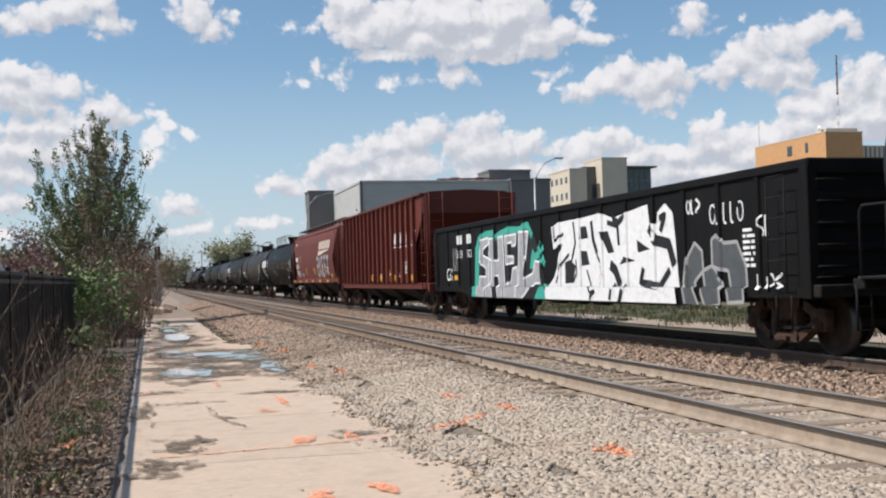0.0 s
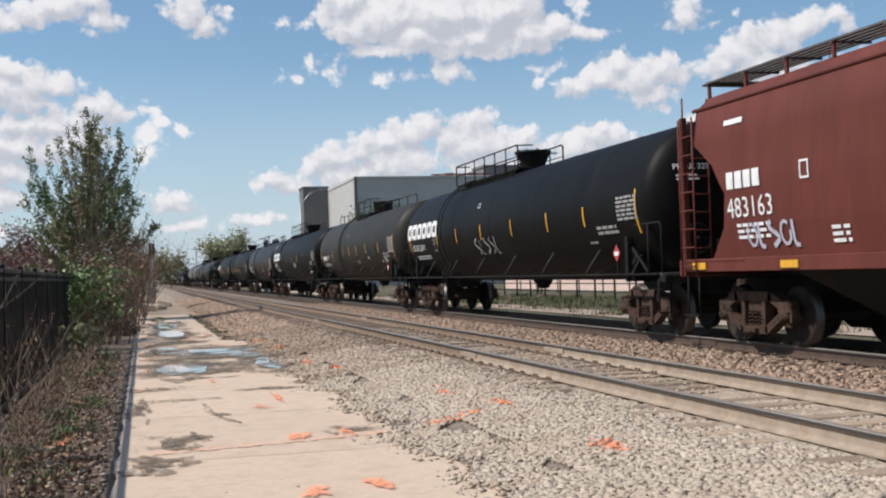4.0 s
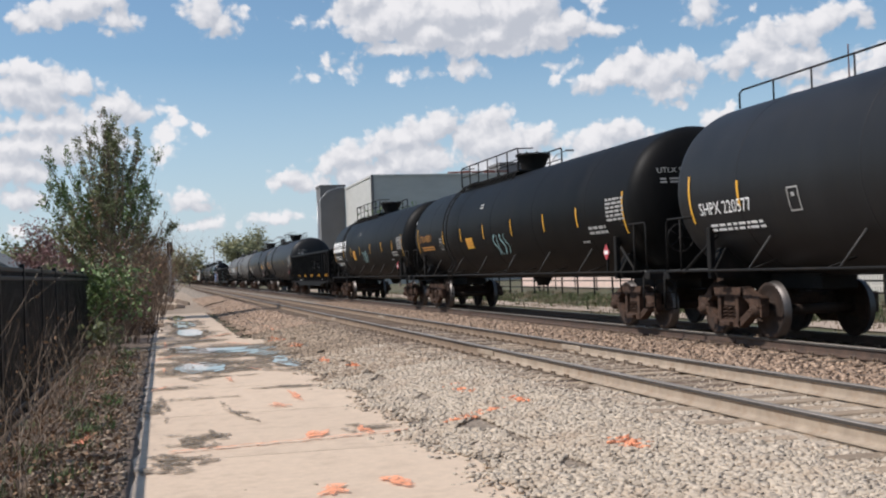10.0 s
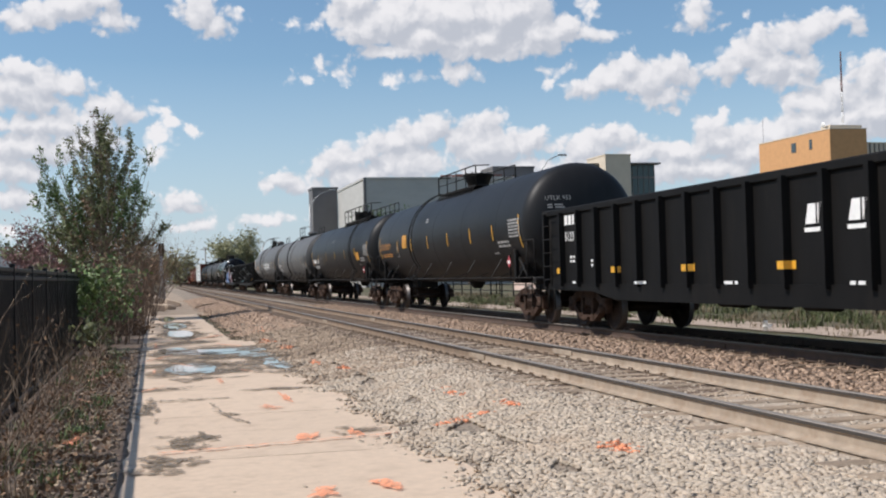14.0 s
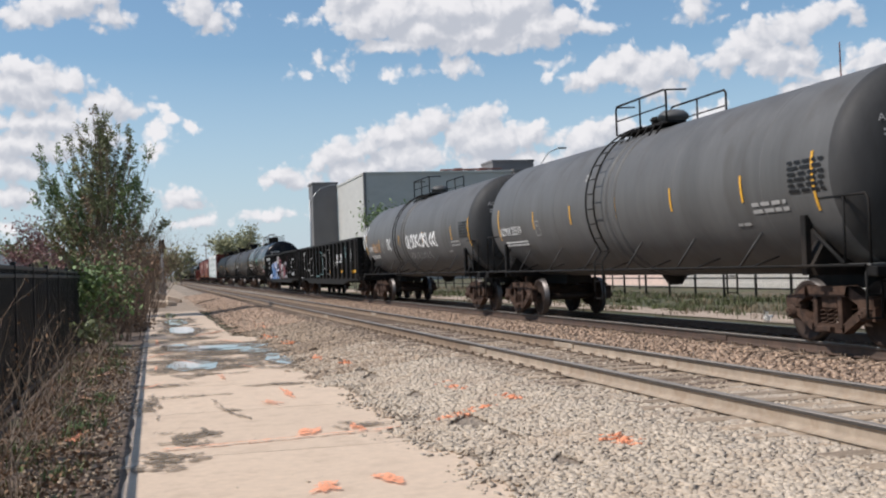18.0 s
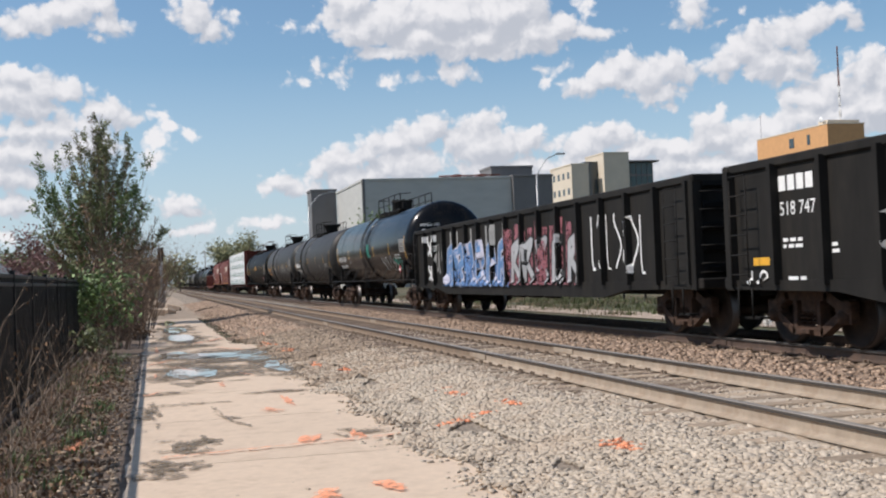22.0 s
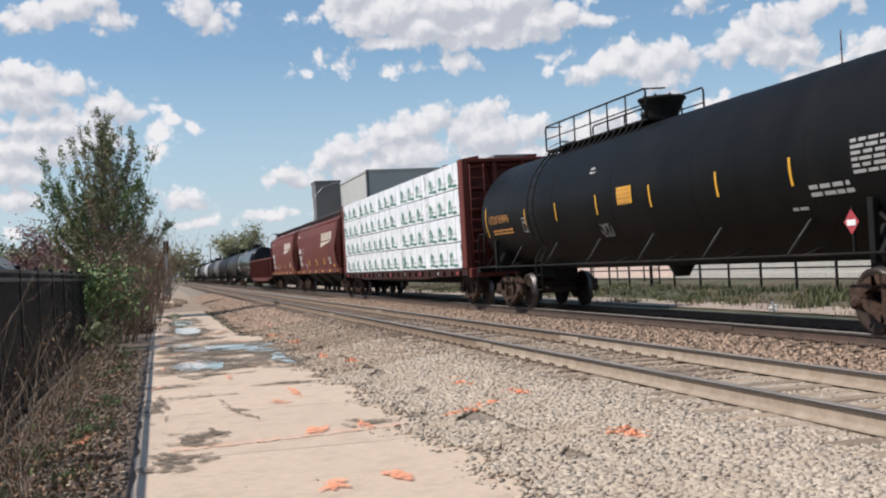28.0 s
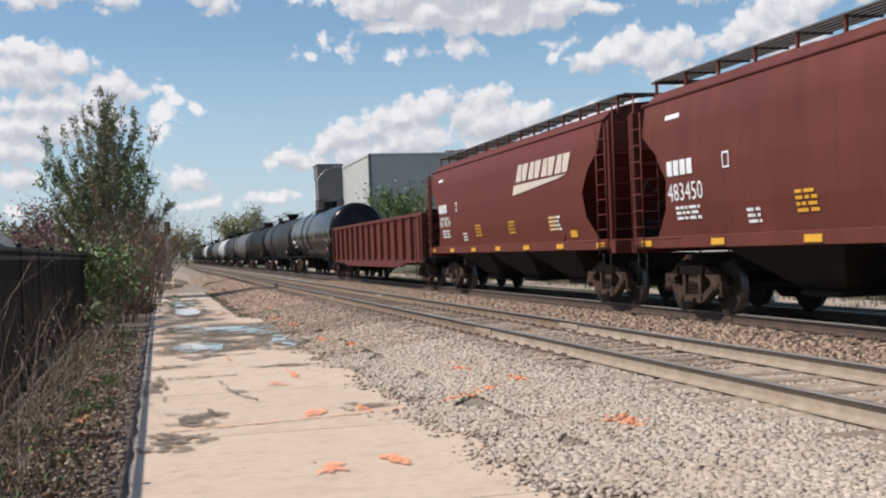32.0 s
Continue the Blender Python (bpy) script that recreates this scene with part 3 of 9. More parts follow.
# ---- mesh building ----
class Shape:
    """Gathers faces for one mesh."""

    def __init__(self):
        self.v, self.f, self.m, self.s = [], [], [], []

    def add(self, verts, faces, mi=0, smooth=False):
        k = len(self.v)
        self.v.extend(tuple(p) for p in verts)
        for q in faces:
            self.f.append(tuple(i + k for i in q))
            self.m.append(mi)
            self.s.append(smooth)
        return self

    def box(self, x0, x1, y0, y1, z0, z1, b=0.0, mi=0, rot=None):
        """A box, with chamfered edges where b is given."""
        cx, cy, cz = (x0 + x1) / 2, (y0 + y1) / 2, (z0 + z1) / 2
        h = (abs(x1 - x0) / 2, abs(y1 - y0) / 2, abs(z1 - z0) / 2)
        vs, fs = [], []
        if b <= 0:
            for i in (-1, 1):
                for j in (-1, 1):
                    for k in (-1, 1):
                        vs.append((i * h[0], j * h[1], k * h[2]))
            fs = [(0, 1, 3, 2), (4, 6, 7, 5), (0, 4, 5, 1), (2, 3, 7, 6), (0, 2, 6, 4), (1, 5, 7, 3)]
        else:
            b = min(b, 0.45 * min(h) * 2)
            idx = {}
            for i in (-1, 1):
                for j in (-1, 1):
                    for k in (-1, 1):
                        for a in range(3):
                            q = [i * (h[0] - b), j * (h[1] - b), k * (h[2] - b)]
                            q[a] += (i, j, k)[a] * b
                            idx[i, j, k, a] = len(vs)
                            vs.append(tuple(q))
            for a in range(3):
                o = [c for c in range(3) if c != a]
                for s in (-1, 1):
                    ring = []
                    for p, q in ((-1, -1), (1, -1), (1, 1), (-1, 1)):
                        c = [0, 0, 0]
                        c[a], c[o[0]], c[o[1]] = s, p, q
                        ring.append(idx[c[0], c[1], c[2], a])
                    fs.append(tuple(ring if (s > 0) != (a == 1) else ring[::-1]))
                for p in (-1, 1):
                    for q in (-1, 1):
                        c0, c1 = [0, 0, 0], [0, 0, 0]
                        c0[a], c1[a] = -1, 1
                        c0[o[0]] = c1[o[0]] = p
                        c0[o[1]] = c1[o[1]] = q
                        fs.append((idx[(*c0, o[0])], idx[(*c1, o[0])], idx[(*c1, o[1])], idx[(*c0, o[1])]))
            for i in (-1, 1):
                for j in (-1, 1):
                    for k in (-1, 1):
                        fs.append(tuple(idx[i, j, k, a] for a in range(3)))
        if rot is not None:
            vs = [rot @ Vector(p) for p in vs]
        return self.add([(p[0] + cx, p[1] + cy, p[2] + cz) for p in vs], fs, mi)

    def tube(self, pts, r, n=6, mi=0, caps=True, r1=None, smooth=True):
        """A round bar along a line of points, thinning to r1."""
        pts = [Vector(p) for p in pts]
        if len(pts) < 2:
            return self
        k, side = len(self.v), None
        for i, p in enumerate(pts):
            d = (pts[min(i + 1, len(pts) - 1)] - pts[max(i - 1, 0)]).normalized()
            if side is None:
                side = d.cross(Vector((0, 0, 1)) if abs(d.z) < 0.9 else Vector((1, 0, 0))).normalized()
            else:
                side = (side - d * side.dot(d))
                side = side.normalized() if side.length > 1e-6 else d.orthogonal().normalized()
            up = d.cross(side)
            rr = r if r1 is None else r + (r1 - r) * i / (len(pts) - 1)
            for a in range(n):
                c, s = math.cos(2 * math.pi * a / n), math.sin(2 * math.pi * a / n)
                self.v.append(tuple(p + side * (rr * c) + up * (rr * s)))
        for i in range(len(pts) - 1):
            for a in range(n):
                b = (a + 1) % n
                self.f.append((k + i * n + a, k + i * n + b, k + (i + 1) * n + b, k + (i + 1) * n + a))
                self.m.append(mi)
                self.s.append(smooth)
        if caps:
            self.f += [tuple(k + a for a in range(n))[::-1], tuple(k + (len(pts) - 1) * n + a for a in range(n))]
            self.m += [mi, mi]
            self.s += [False, False]
        return self

    def lathe(self, prof, n=32, axis="y", at=(0, 0, 0), mi=0, smooth=True, mis=None):
        """Turns (along, radius) pairs round an axis."""
        k = len(self.v)
        for a, r in prof:
            for j in range(n):
                c, s = r * math.cos(2 * math.pi * j / n), r * math.sin(2 * math.pi * j / n)
                q = {"y": (c, a, s), "x": (a, c, s), "z": (c, s, a)}[axis]
                self.v.append((q[0] + at[0], q[1] + at[1], q[2] + at[2]))
        for i in range(len(prof) - 1):
            for j in range(n):
                b = (j + 1) % n
                self.f.append((k + i * n + j, k + i * n + b, k + (i + 1) * n + b, k + (i + 1) * n + j))
                self.m.append(mis[i] if mis else mi)
                self.s.append(smooth)
        return self

    def prism(self, poly, a0, a1, axis="y", mi=0):
        """A flat outline pushed along an axis: (x, z) along y, (y, z) along x, (x, y) along z."""
        def at(p, a):
            return {"y": (p[0], a, p[1]), "x": (a, p[0], p[1]), "z": (p[0], p[1], a)}[axis]
        n = len(poly)
        vs = [at(p, a0) for p in poly] + [at(p, a1) for p in poly]
        fs = [tuple(range(n)), tuple(range(2 * n - 1, n - 1, -1))]
        fs += [(i, n + i, n + (i + 1) % n, (i + 1) % n) for i in range(n)]
        return self.add(vs, fs, mi)

    def beam(self, pts, w, x0, x1, mi=0):
        """A bar of depth w along (y, z) points, from x0 to x1."""
        for (ya, za), (yb, zb) in zip(pts, pts[1:]):
            d = Vector((yb - ya, zb - za)).normalized()
            p = Vector((-d.y, d.x)) * (w / 2)
            e = d * (w * 0.3)
            self.prism([(ya - e.x + p.x, za - e.y + p.y), (ya - e.x - p.x, za - e.y - p.y), (yb + e.x - p.x, zb + e.y - p.y), (yb + e.x + p.x, zb + e.y + p.y)], x0, x1, "x", mi)
        return self


CACHE = {}


def mesh_of(name, shape, mats):
    me = bpy.data.meshes.new(name)
    me.from_pydata(shape.v, [], shape.f)
    for m in mats if isinstance(mats, (list, tuple)) else [mats]:
        me.materials.append(m)
    me.polygons.foreach_set("material_index", shape.m)
    me.polygons.foreach_set("use_smooth", shape.s)
    me.update()
    bm = bmesh.new()
    bm.from_mesh(me)
    bmesh.ops.recalc_face_normals(bm, faces=bm.faces)
    bm.to_mesh(me)
    bm.free()
    return me


def raw_mesh(name, verts, faces, mat, smooth=False):
    me = bpy.data.meshes.new(name)
    me.from_pydata(verts, [], faces)
    me.materials.append(mat)
    if smooth:
        me.polygons.foreach_set("use_smooth", [True] * len(me.polygons))
    me.update()
    return me


def part(name, shape, mats, parent, label="", at=None):
    """One mesh object under a thing or under a part."""
    me = shape if isinstance(shape, bpy.types.Mesh) else mesh_of(name, shape, mats)
    ob = new(name, me)
    ob.parent = parent
    if at is not None:
        ob.matrix_basis = at
    if label:
        tagged(ob, label)
    return ob


def once(key, build, mats):
    """A mesh that alike parts share."""
    if key not in CACHE:
        s = Shape()
        build(s)
        CACHE[key] = mesh_of(key if isinstance(key, str) else key[0], s, mats)
    return CACHE[key]


def thing(name, label, category, group="", kind="", at=None):
    ob = new(name)
    ob.empty_display_size = 0.3
    if at is not None:
        ob.matrix_basis = at
    return tagged(ob, label, category, group, kind)

# ---- the ground ----
RAIL_TOP = 0.416
TRACK_NEAR, TRACK_FAR = 5.97, 10.30
SPEED = 13.30
GAUGE = 0.755


def ground_height(x):
    """Height across the tracks: path, ballast bank, far verge."""
    for (x0, z0), (x1, z1) in zip(PROFILE, PROFILE[1:]):
        if x0 <= x <= x1:
            return z0 + (z1 - z0) * (x - x0) / (x1 - x0)
    return PROFILE[0][1] if x < PROFILE[0][0] else PROFILE[-1][1]


PROFILE = [(-400, -0.03), (2.3, -0.03), (2.75, 0.0), (4.3, 0.190), (7.4, 0.200), (8.1, 0.195), (12.0, 0.195), (13.2, 0.0), (20, 0.05), (400, 0.05)]


def strip(name, xs, y0, y1, mat, lift, step, rough=0.0, seed=1):
    """A sheet of ground between two lines along the tracks."""
    ny = max(1, int((y1 - y0) / step))
    vs, fs = [], []
    for j in range(ny + 1):
        y = y0 + (y1 - y0) * j / ny
        for i, x in enumerate(xs):
            dz = rough * noise.noise((x * 1.7, y * 1.7, seed)) if 0 < i < len(xs) - 1 else 0
            dx = 0.18 * noise.noise((y * 0.9, seed, x)) if i in (0, len(xs) - 1) and rough else 0
            vs.append((x + dx, y, ground_height(x + dx) + lift + dz))
    n = len(xs)
    for j in range(ny):
        for i in range(n - 1):
            fs.append((j * n + i, j * n + i + 1, (j + 1) * n + i + 1, (j + 1) * n + i))
    return new(name, raw_mesh(name, vs, fs, mat, True))


far = []
for i, x in enumerate((-3000, -400, -60, -12, -1.9, 2.3, 2.75, 4.3, 7.4, 8.1, 12.0, 13.2, 20, 60, 400, 3000)):
    far.append(x)
vs, fs = [], []
ys = (-3000, -600, -420, -60, 0, 30, 60, 120, 250, 500, 1200, 4000)
for y in ys:
    for x in far:
        vs.append((x, y, ground_height(x) - (0.14 if 2.6 < x < 13 else 0.02)))
for j in range(len(ys) - 1):
    for i in range(len(far) - 1):
        k = j * len(far) + i
        fs.append((k, k + 1, k + 1 + len(far), k + len(far)))
tagged(new("ground", raw_mesh("ground", vs, fs, M_GROUND)), "rough grassy ground beside the railway", "ground", kind="structure")
tagged(strip("verge", [-1.95, -1.5, -1.0, -0.6, -0.24], -4, 70, M_DIRT, 0.004, 0.5, 0.03, 3), "dry gravelly verge between the fence and the path", "verge", kind="structure")
tagged(strip("ballast_bank", [2.55, 2.9, 3.4, 4.0, 4.6, 5.4, 6.2, 7.0, 7.6, 8.1, 8.7], -420, 420, M_BED, 0.0, 0.8, 0.02, 5), "pale limestone ballast bank under the near track", "ballast", kind="structure")
tagged(strip("ballast_bank_2", [8.5, 9.2, 10.3, 11.4, 12.2, 13.0], -420, 420, M_BED2, 0.012, 2.0, 0.02, 7), "brown dusted ballast under the far track", "ballast", kind="structure")
for x0, x1, y1, up in ((4.98, 5.155, 13.0, 0.034), (5.285, 6.66, 12.5, 0.024), (6.79, 7.10, 16.0, 0.034)):
    tagged(strip("rail_dust", [x0, x0 + (x1 - x0) * 0.3, x0 + (x1 - x0) * 0.6, x1], 3.0, y1, M_FILL, up, 0.25, 0.02, 15), "pale stone dust packed against the near rails", "ballast", kind="structure")
for x0, x1, y0, up in ((4.35, 5.155, 12.0, 0.022), (5.285, 6.66, 11.0, 0.022), (6.79, 7.7, 14.0, 0.022)):
    tagged(strip("track_bed", [x0, x0 + (x1 - x0) * 0.3, x0 + (x1 - x0) * 0.6, x1], y0, 160.0, M_OILED, up, 0.6, 0.02, 17), "oily brown bed between the timber ties", "ballast", kind="structure")
tagged(strip("sand_strip", [15.2, 15.8, 16.5, 17.1], -30, 160, M_SAND, 0.015, 1.0, 0.02, 9), "pale sandy strip beyond the far track", "path", kind="structure")

tagged(strip("dirt_track", [-0.45, 0.3, 1.2, 2.0, 2.75], 57, 170, M_STONE3, 0.02, 1.5, 0.03, 11), "brown dirt track going on from the concrete path", "path", kind="structure")

# the path: old concrete slabs with open joints
pavement = tagged(new("pavement"), "sandy old concrete path along the track, stained and puddled", "path", kind="structure")


def slab(y0, y1, x0, x1, seed):
    """A slab whose edge to the ballast is broken and uneven."""
    s = Shape()
    n = 12
    rnd = random.Random(seed)
    right = [(x1 + 0.16 * noise.noise(((y0 + (y1 - y0) * i / n) * 1.3, seed * 0.01, 0)) + rnd.uniform(-0.04, 0.04), y0 + (y1 - y0) * i / n) for i in range(n + 1)]
    left = [(x0 + 0.07 * noise.noise(((y0 + (y1 - y0) * i / n) * 2.1, 4.0, seed)) + rnd.uniform(-0.025, 0.025), y0 + (y1 - y0) * i / n) for i in range(n + 1)]
    vs, fs = [], []
    for (xa, y), (xb, _) in zip(left, right):
        for k in range(6):
            vs.append((xa + (xb - xa) * k / 5, y, 0.0 + (0.003 * noise.noise((xa + k, y, 3)) if 0 < k < 5 else -0.004)))
    for i in range(n):
        for k in range(5):
            fs.append((i * 6 + k, i * 6 + k + 1, i * 6 + k + 7, i * 6 + k + 6))
    top = len(vs)
    s.add(vs, fs, 0, True)
    rim = [i * 6 for i in range(n + 1)] + [n * 6 + k for k in range(1, 6)] + [i * 6 + 5 for i in range(n - 1, -1, -1)] + [k for k in range(4, 0, -1)]
    low = [(vs[i][0], vs[i][1], -0.08) for i in rim]
    k = len(rim)
    s.add([vs[i] for i in rim] + low, [(i, (i + 1) % k, k + (i + 1) % k, k + i) for i in range(k)])
    return s


edges = [-3.0, 0.4, 3.9, 7.4, 10.9, 14.4, 17.9, 21.4, 24.9, 28.4, 31.9, 35.4, 39.5, 44.0, 50.0, 58.0]
for i, (a, b) in enumerate(zip(edges, edges[1:])):
    wide = 2.72 - 0.01 * i + (0.22 if a < 9 else 0) - (0.5 if a > 31 else 0)
    part("slab", slab(a + 0.008, b - 0.008, -0.29, wide, i), M_CONC, pavement)


def blot(cx, cy, rx, ry, seed, z, rough=0.35, n=28, turn=0.0, arms=0):
    """An uneven flat patch."""
    rnd = random.Random(seed)
    vs = [(cx, cy, z)]
    for i in range(n):
        a = 2 * math.pi * i / n
        k = 1 + rough * noise.noise((math.cos(a) * 1.6 + seed, math.sin(a) * 1.6, seed * 0.7)) * 1.6 + rnd.uniform(-0.06, 0.06)
        if arms:
            k *= 0.45 + 0.75 * abs(math.cos(arms * a / 2 + seed))
        px, py = rx * k * math.cos(a), ry * k * math.sin(a)
        c, s = math.cos(turn), math.sin(turn)
        vs.append((cx + px * c - py * s, cy + px * s + py * c, z))
    return Shape().add(vs, [(0, i + 1, (i + 1) % n + 1) for i in range(n)])


def speckled(cx, cy, rx, ry, seed, z):
    """A mottled patch: many small blots that thin out."""
    rnd = random.Random(seed)
    s = Shape()
    for k in range(30 if cy < 20 else 60):
        q = blot(cx + rnd.gauss(0, 0.45) * rx, cy + rnd.gauss(0, 0.45) * ry, rx * rnd.uniform(0.10, 0.36), ry * rnd.uniform(0.08, 0.26), seed * 17 + k, z + 0.0001 * k, rough=0.7, n=14)
        s.add(q.v, q.f)
    return s


def stain(name, label, category, cx, cy, rx, ry, seed, mat, z, group="", **kw):
    return tagged(new(name, mesh_of(name, blot(cx, cy, rx, ry, seed, z, **kw), mat)), label, category, group, "stuff" if name == "stain" else "")


# damp silt and the puddles that stand in it
for i, (cx, cy, rx, ry) in enumerate(((0.75, 22.3, 1.2, 2.3), (1.35, 26.8, 1.9, 2.6), (2.4, 23.0, 0.85, 2.6), (0.85, 36.0, 0.8, 4.0), (0.8, 44.0, 0.7, 4.5), (0.34, 12.1, 0.34, 0.75), (2.2, 12.25, 0.26, 0.34), (0.05, 10.7, 0.32, 0.7), (1.7, 24.9, 1.3, 0.5), (0.1, 18.2, 0.5, 0.35), (0.75, 31.5, 1.0, 1.0), (-0.15, 15.5, 0.22, 1.2), (0.5, 16.4, 0.4, 0.18), (1.0, 19.9, 0.5, 0.22), (1.9, 17.4, 0.6, 0.2))):
    tagged(new("stain", mesh_of("stain", speckled(cx, cy, rx, ry, 20 + i, 0.0125 + 0.0004 * (i % 3)), M_DAMP)), "mottled damp silt on the concrete", "stain", kind="stuff")
for i, (cx, cy, rx, ry) in enumerate(((0.68, 22.0, 0.46, 1.25), (1.45, 27.0, 1.30, 1.0), (0.45, 28.2, 0.4, 0.9), (2.2, 25.4, 0.42, 0.7), (2.42, 22.6, 0.30, 1.5), (0.78, 37.0, 0.40, 2.4), (0.75, 43.5, 0.42, 2.8), (0.55, 52.0, 0.4, 3.0))):
    stain("puddle", "shallow puddle mirroring the sky on the concrete", "puddle", cx, cy, rx, ry, 50 + i, M_WATER, 0.018, "puddles on the path", rough=0.22, n=48)

# surveyors' marks in orange paint
def splash(cx, cy, rx, ry, seed, mat, turn=0.0):
    """Paint sprayed from a can: one ragged burst."""
    s = blot(cx, cy, rx * 0.62, ry * 0.80, seed, 0.0205, rough=0.8, n=48, turn=turn)
    tagged(new("paint_mark", mesh_of("paint_mark", s, mat)), "splash of orange surveyor's paint on the concrete", "paint mark", "surveyor's paint marks")


for i, (cx, cy, rx, ry) in enumerate(((1.56, 12.0, 0.15, 0.30), (2.08, 12.1, 0.09, 0.36), (1.82, 8.95, 0.12, 0.24), (1.27, 8.85, 0.16, 0.22), (1.78, 15.9, 0.08, 0.7), (1.45, 14.9, 0.14, 0.3), (-0.05, 18.2, 0.05, 0.6), (1.05, 19.2, 0.08, 0.5), (0.62, 23.0, 0.05, 0.8), (0.1, 25.5, 0.07, 0.9), (0.05, 30.0, 0.07, 1.2), (1.9, 29.5, 0.09, 1.0), (1.55, 34.0, 0.12, 1.4), (-0.85, 12.6, 0.10, 0.30), (-1.0, 17.0, 0.06, 0.5), (-0.9, 21.0, 0.06, 0.6), (0.0, 21.8, 0.05, 0.5), (1.65, 21.0, 0.05, 0.5))):
    splash(cx, cy, rx, ry, 80 + i, M_ORANGE if i in (0, 1, 2, 3, 4, 13) else M_ORANGE_THIN, turn=0.35 * ((i % 3) - 1))
vs, fs = [], []
for i in range(60):
    x = 0.02 + i * 0.0485
    y, h = 11.38 + 0.165 * x + 0.018 * math.sin(i * 0.9), 0.030 + 0.014 * math.sin(i * 2.1) + 0.010 * math.sin(i * 0.7)
    vs += [(x, y - h, 0.0225), (x, y + h, 0.0225)]
    if i:
        fs.append((2 * i - 2, 2 * i, 2 * i + 1, 2 * i - 1))
s = Shape().add(vs, fs)
tagged(new("paint_line", mesh_of("paint_line", s, M_ORANGE_THIN)), "worn orange paint line across the concrete path", "paint mark")

# a crack with dirt in it
s = Shape()
rnd = random.Random(8)
for x0, y0, x1, y1 in ((0.72, 15.7, 0.84, 14.2), (0.84, 14.2, 1.05, 13.4), (0.82, 14.5, 1.0, 14.3)):
    for k in range(16):
        q = blot(x0 + (x1 - x0) * k / 15 + rnd.gauss(0, 0.02), y0 + (y1 - y0) * k / 15, rnd.uniform(0.015, 0.04), rnd.uniform(0.03, 0.10), 300 + k, 0.0165 + 0.0001 * k, rough=0.8, n=9)
        s.add(q.v, q.f)
tagged(new("crack", mesh_of("crack", s, M_DAMP)), "dirt-filled crack in the concrete slab", "crack")


# ---- loose ballast stones ----
def stones(name, label, count, place, mat, seed, size=(0.018, 0.038)):
    """Angular stones, each of its own shape and lean, scattered where place() says."""
    rng = np.random.default_rng(seed)
    base = np.array([(i, j, k) for i in (-1, 1) for j in (-1, 1) for k in (-1, 1)]) * 0.72
    tri = np.array([(0, 1, 3), (0, 3, 2), (4, 6, 7), (4, 7, 5), (0, 4, 5), (0, 5, 1), (2, 3, 7), (2, 7, 6), (0, 2, 6), (0, 6, 4), (1, 5, 7), (1, 7, 3)])
    p = place(rng, count)
    n = len(p)
    r = size[0] + (size[1] - size[0]) * rng.uniform(0, 1, (n, 1, 1)) ** 1.6
    r = r * np.concatenate([rng.uniform(0.9, 1.75, (n, 1, 1)), rng.uniform(0.7, 1.15, (n, 1, 1)), rng.uniform(0.38, 0.8, (n, 1, 1))], 2)
    v = (base[None] + rng.uniform(-0.42, 0.42, (n, 8, 3))) * r
    a = rng.uniform(0, 6.283, n)
    b = rng.normal(0, 0.42, n)
    c, s = np.cos(a), np.sin(a)
    cb, sb = np.cos(b), np.sin(b)
    y2, z2 = v[:, :, 1] * cb[:, None] - v[:, :, 2] * sb[:, None], v[:, :, 1] * sb[:, None] + v[:, :, 2] * cb[:, None]
    x3, y3 = v[:, :, 0] * c[:, None] - y2 * s[:, None], v[:, :, 0] * s[:, None] + y2 * c[:, None]
    q = np.stack([x3 + p[:, 0:1], y3 + p[:, 1:2], z2 + p[:, 2:3]], -1).reshape(-1, 3)
    f = (tri[None] + 8 * np.arange(n)[:, None, None]).reshape(-1, 3)
    me = bpy.data.meshes.new(name)
    me.vertices.add(len(q))
    me.vertices.foreach_set("co", q.ravel())
    me.loops.add(len(f) * 3)
    me.loops.foreach_set("vertex_index", f.ravel())
    me.polygons.add(len(f))
    me.polygons.foreach_set("loop_start", np.arange(len(f)) * 3)
    me.materials.append(mat)
    me.update()
    me.validate()
    return tagged(new(name, me), label, "ballast", kind="stuff")


HEIGHT = np.vectorize(ground_height)


def on_bank(x0, x1, y0, y1, power=1.6, edge=0.0):
    def place(rng, count):
        y = y0 + (y1 - y0) * rng.uniform(0, 1, count) ** power
        x = rng.uniform(x0, x1, count) - edge * rng.uniform(0, 1, count) ** 6
        x = np.where(x < x0 + 0.6, x + 0.16 * np.sin(y * 2.1) + 0.12 * np.sin(y * 4.7 + 1.0) + 0.10 * np.sin(y * 0.83 + 2.0), x) if edge else x
        buried = (x < 4.62) | (x > 5.13) | (y < 12.5) | (rng.uniform(0, 1, count) < 0.25) if edge else x > -99
        keep = buried & (np.abs(np.abs(x - TRACK_NEAR) - GAUGE) > 0.10) & (np.abs(np.abs(x - TRACK_FAR) - GAUGE) > 0.10)
        x, y = x[keep], y[keep]
        return np.stack([x, y, HEIGHT(x) + 0.012 + rng.uniform(0, 0.018, len(x))], -1)
    return place


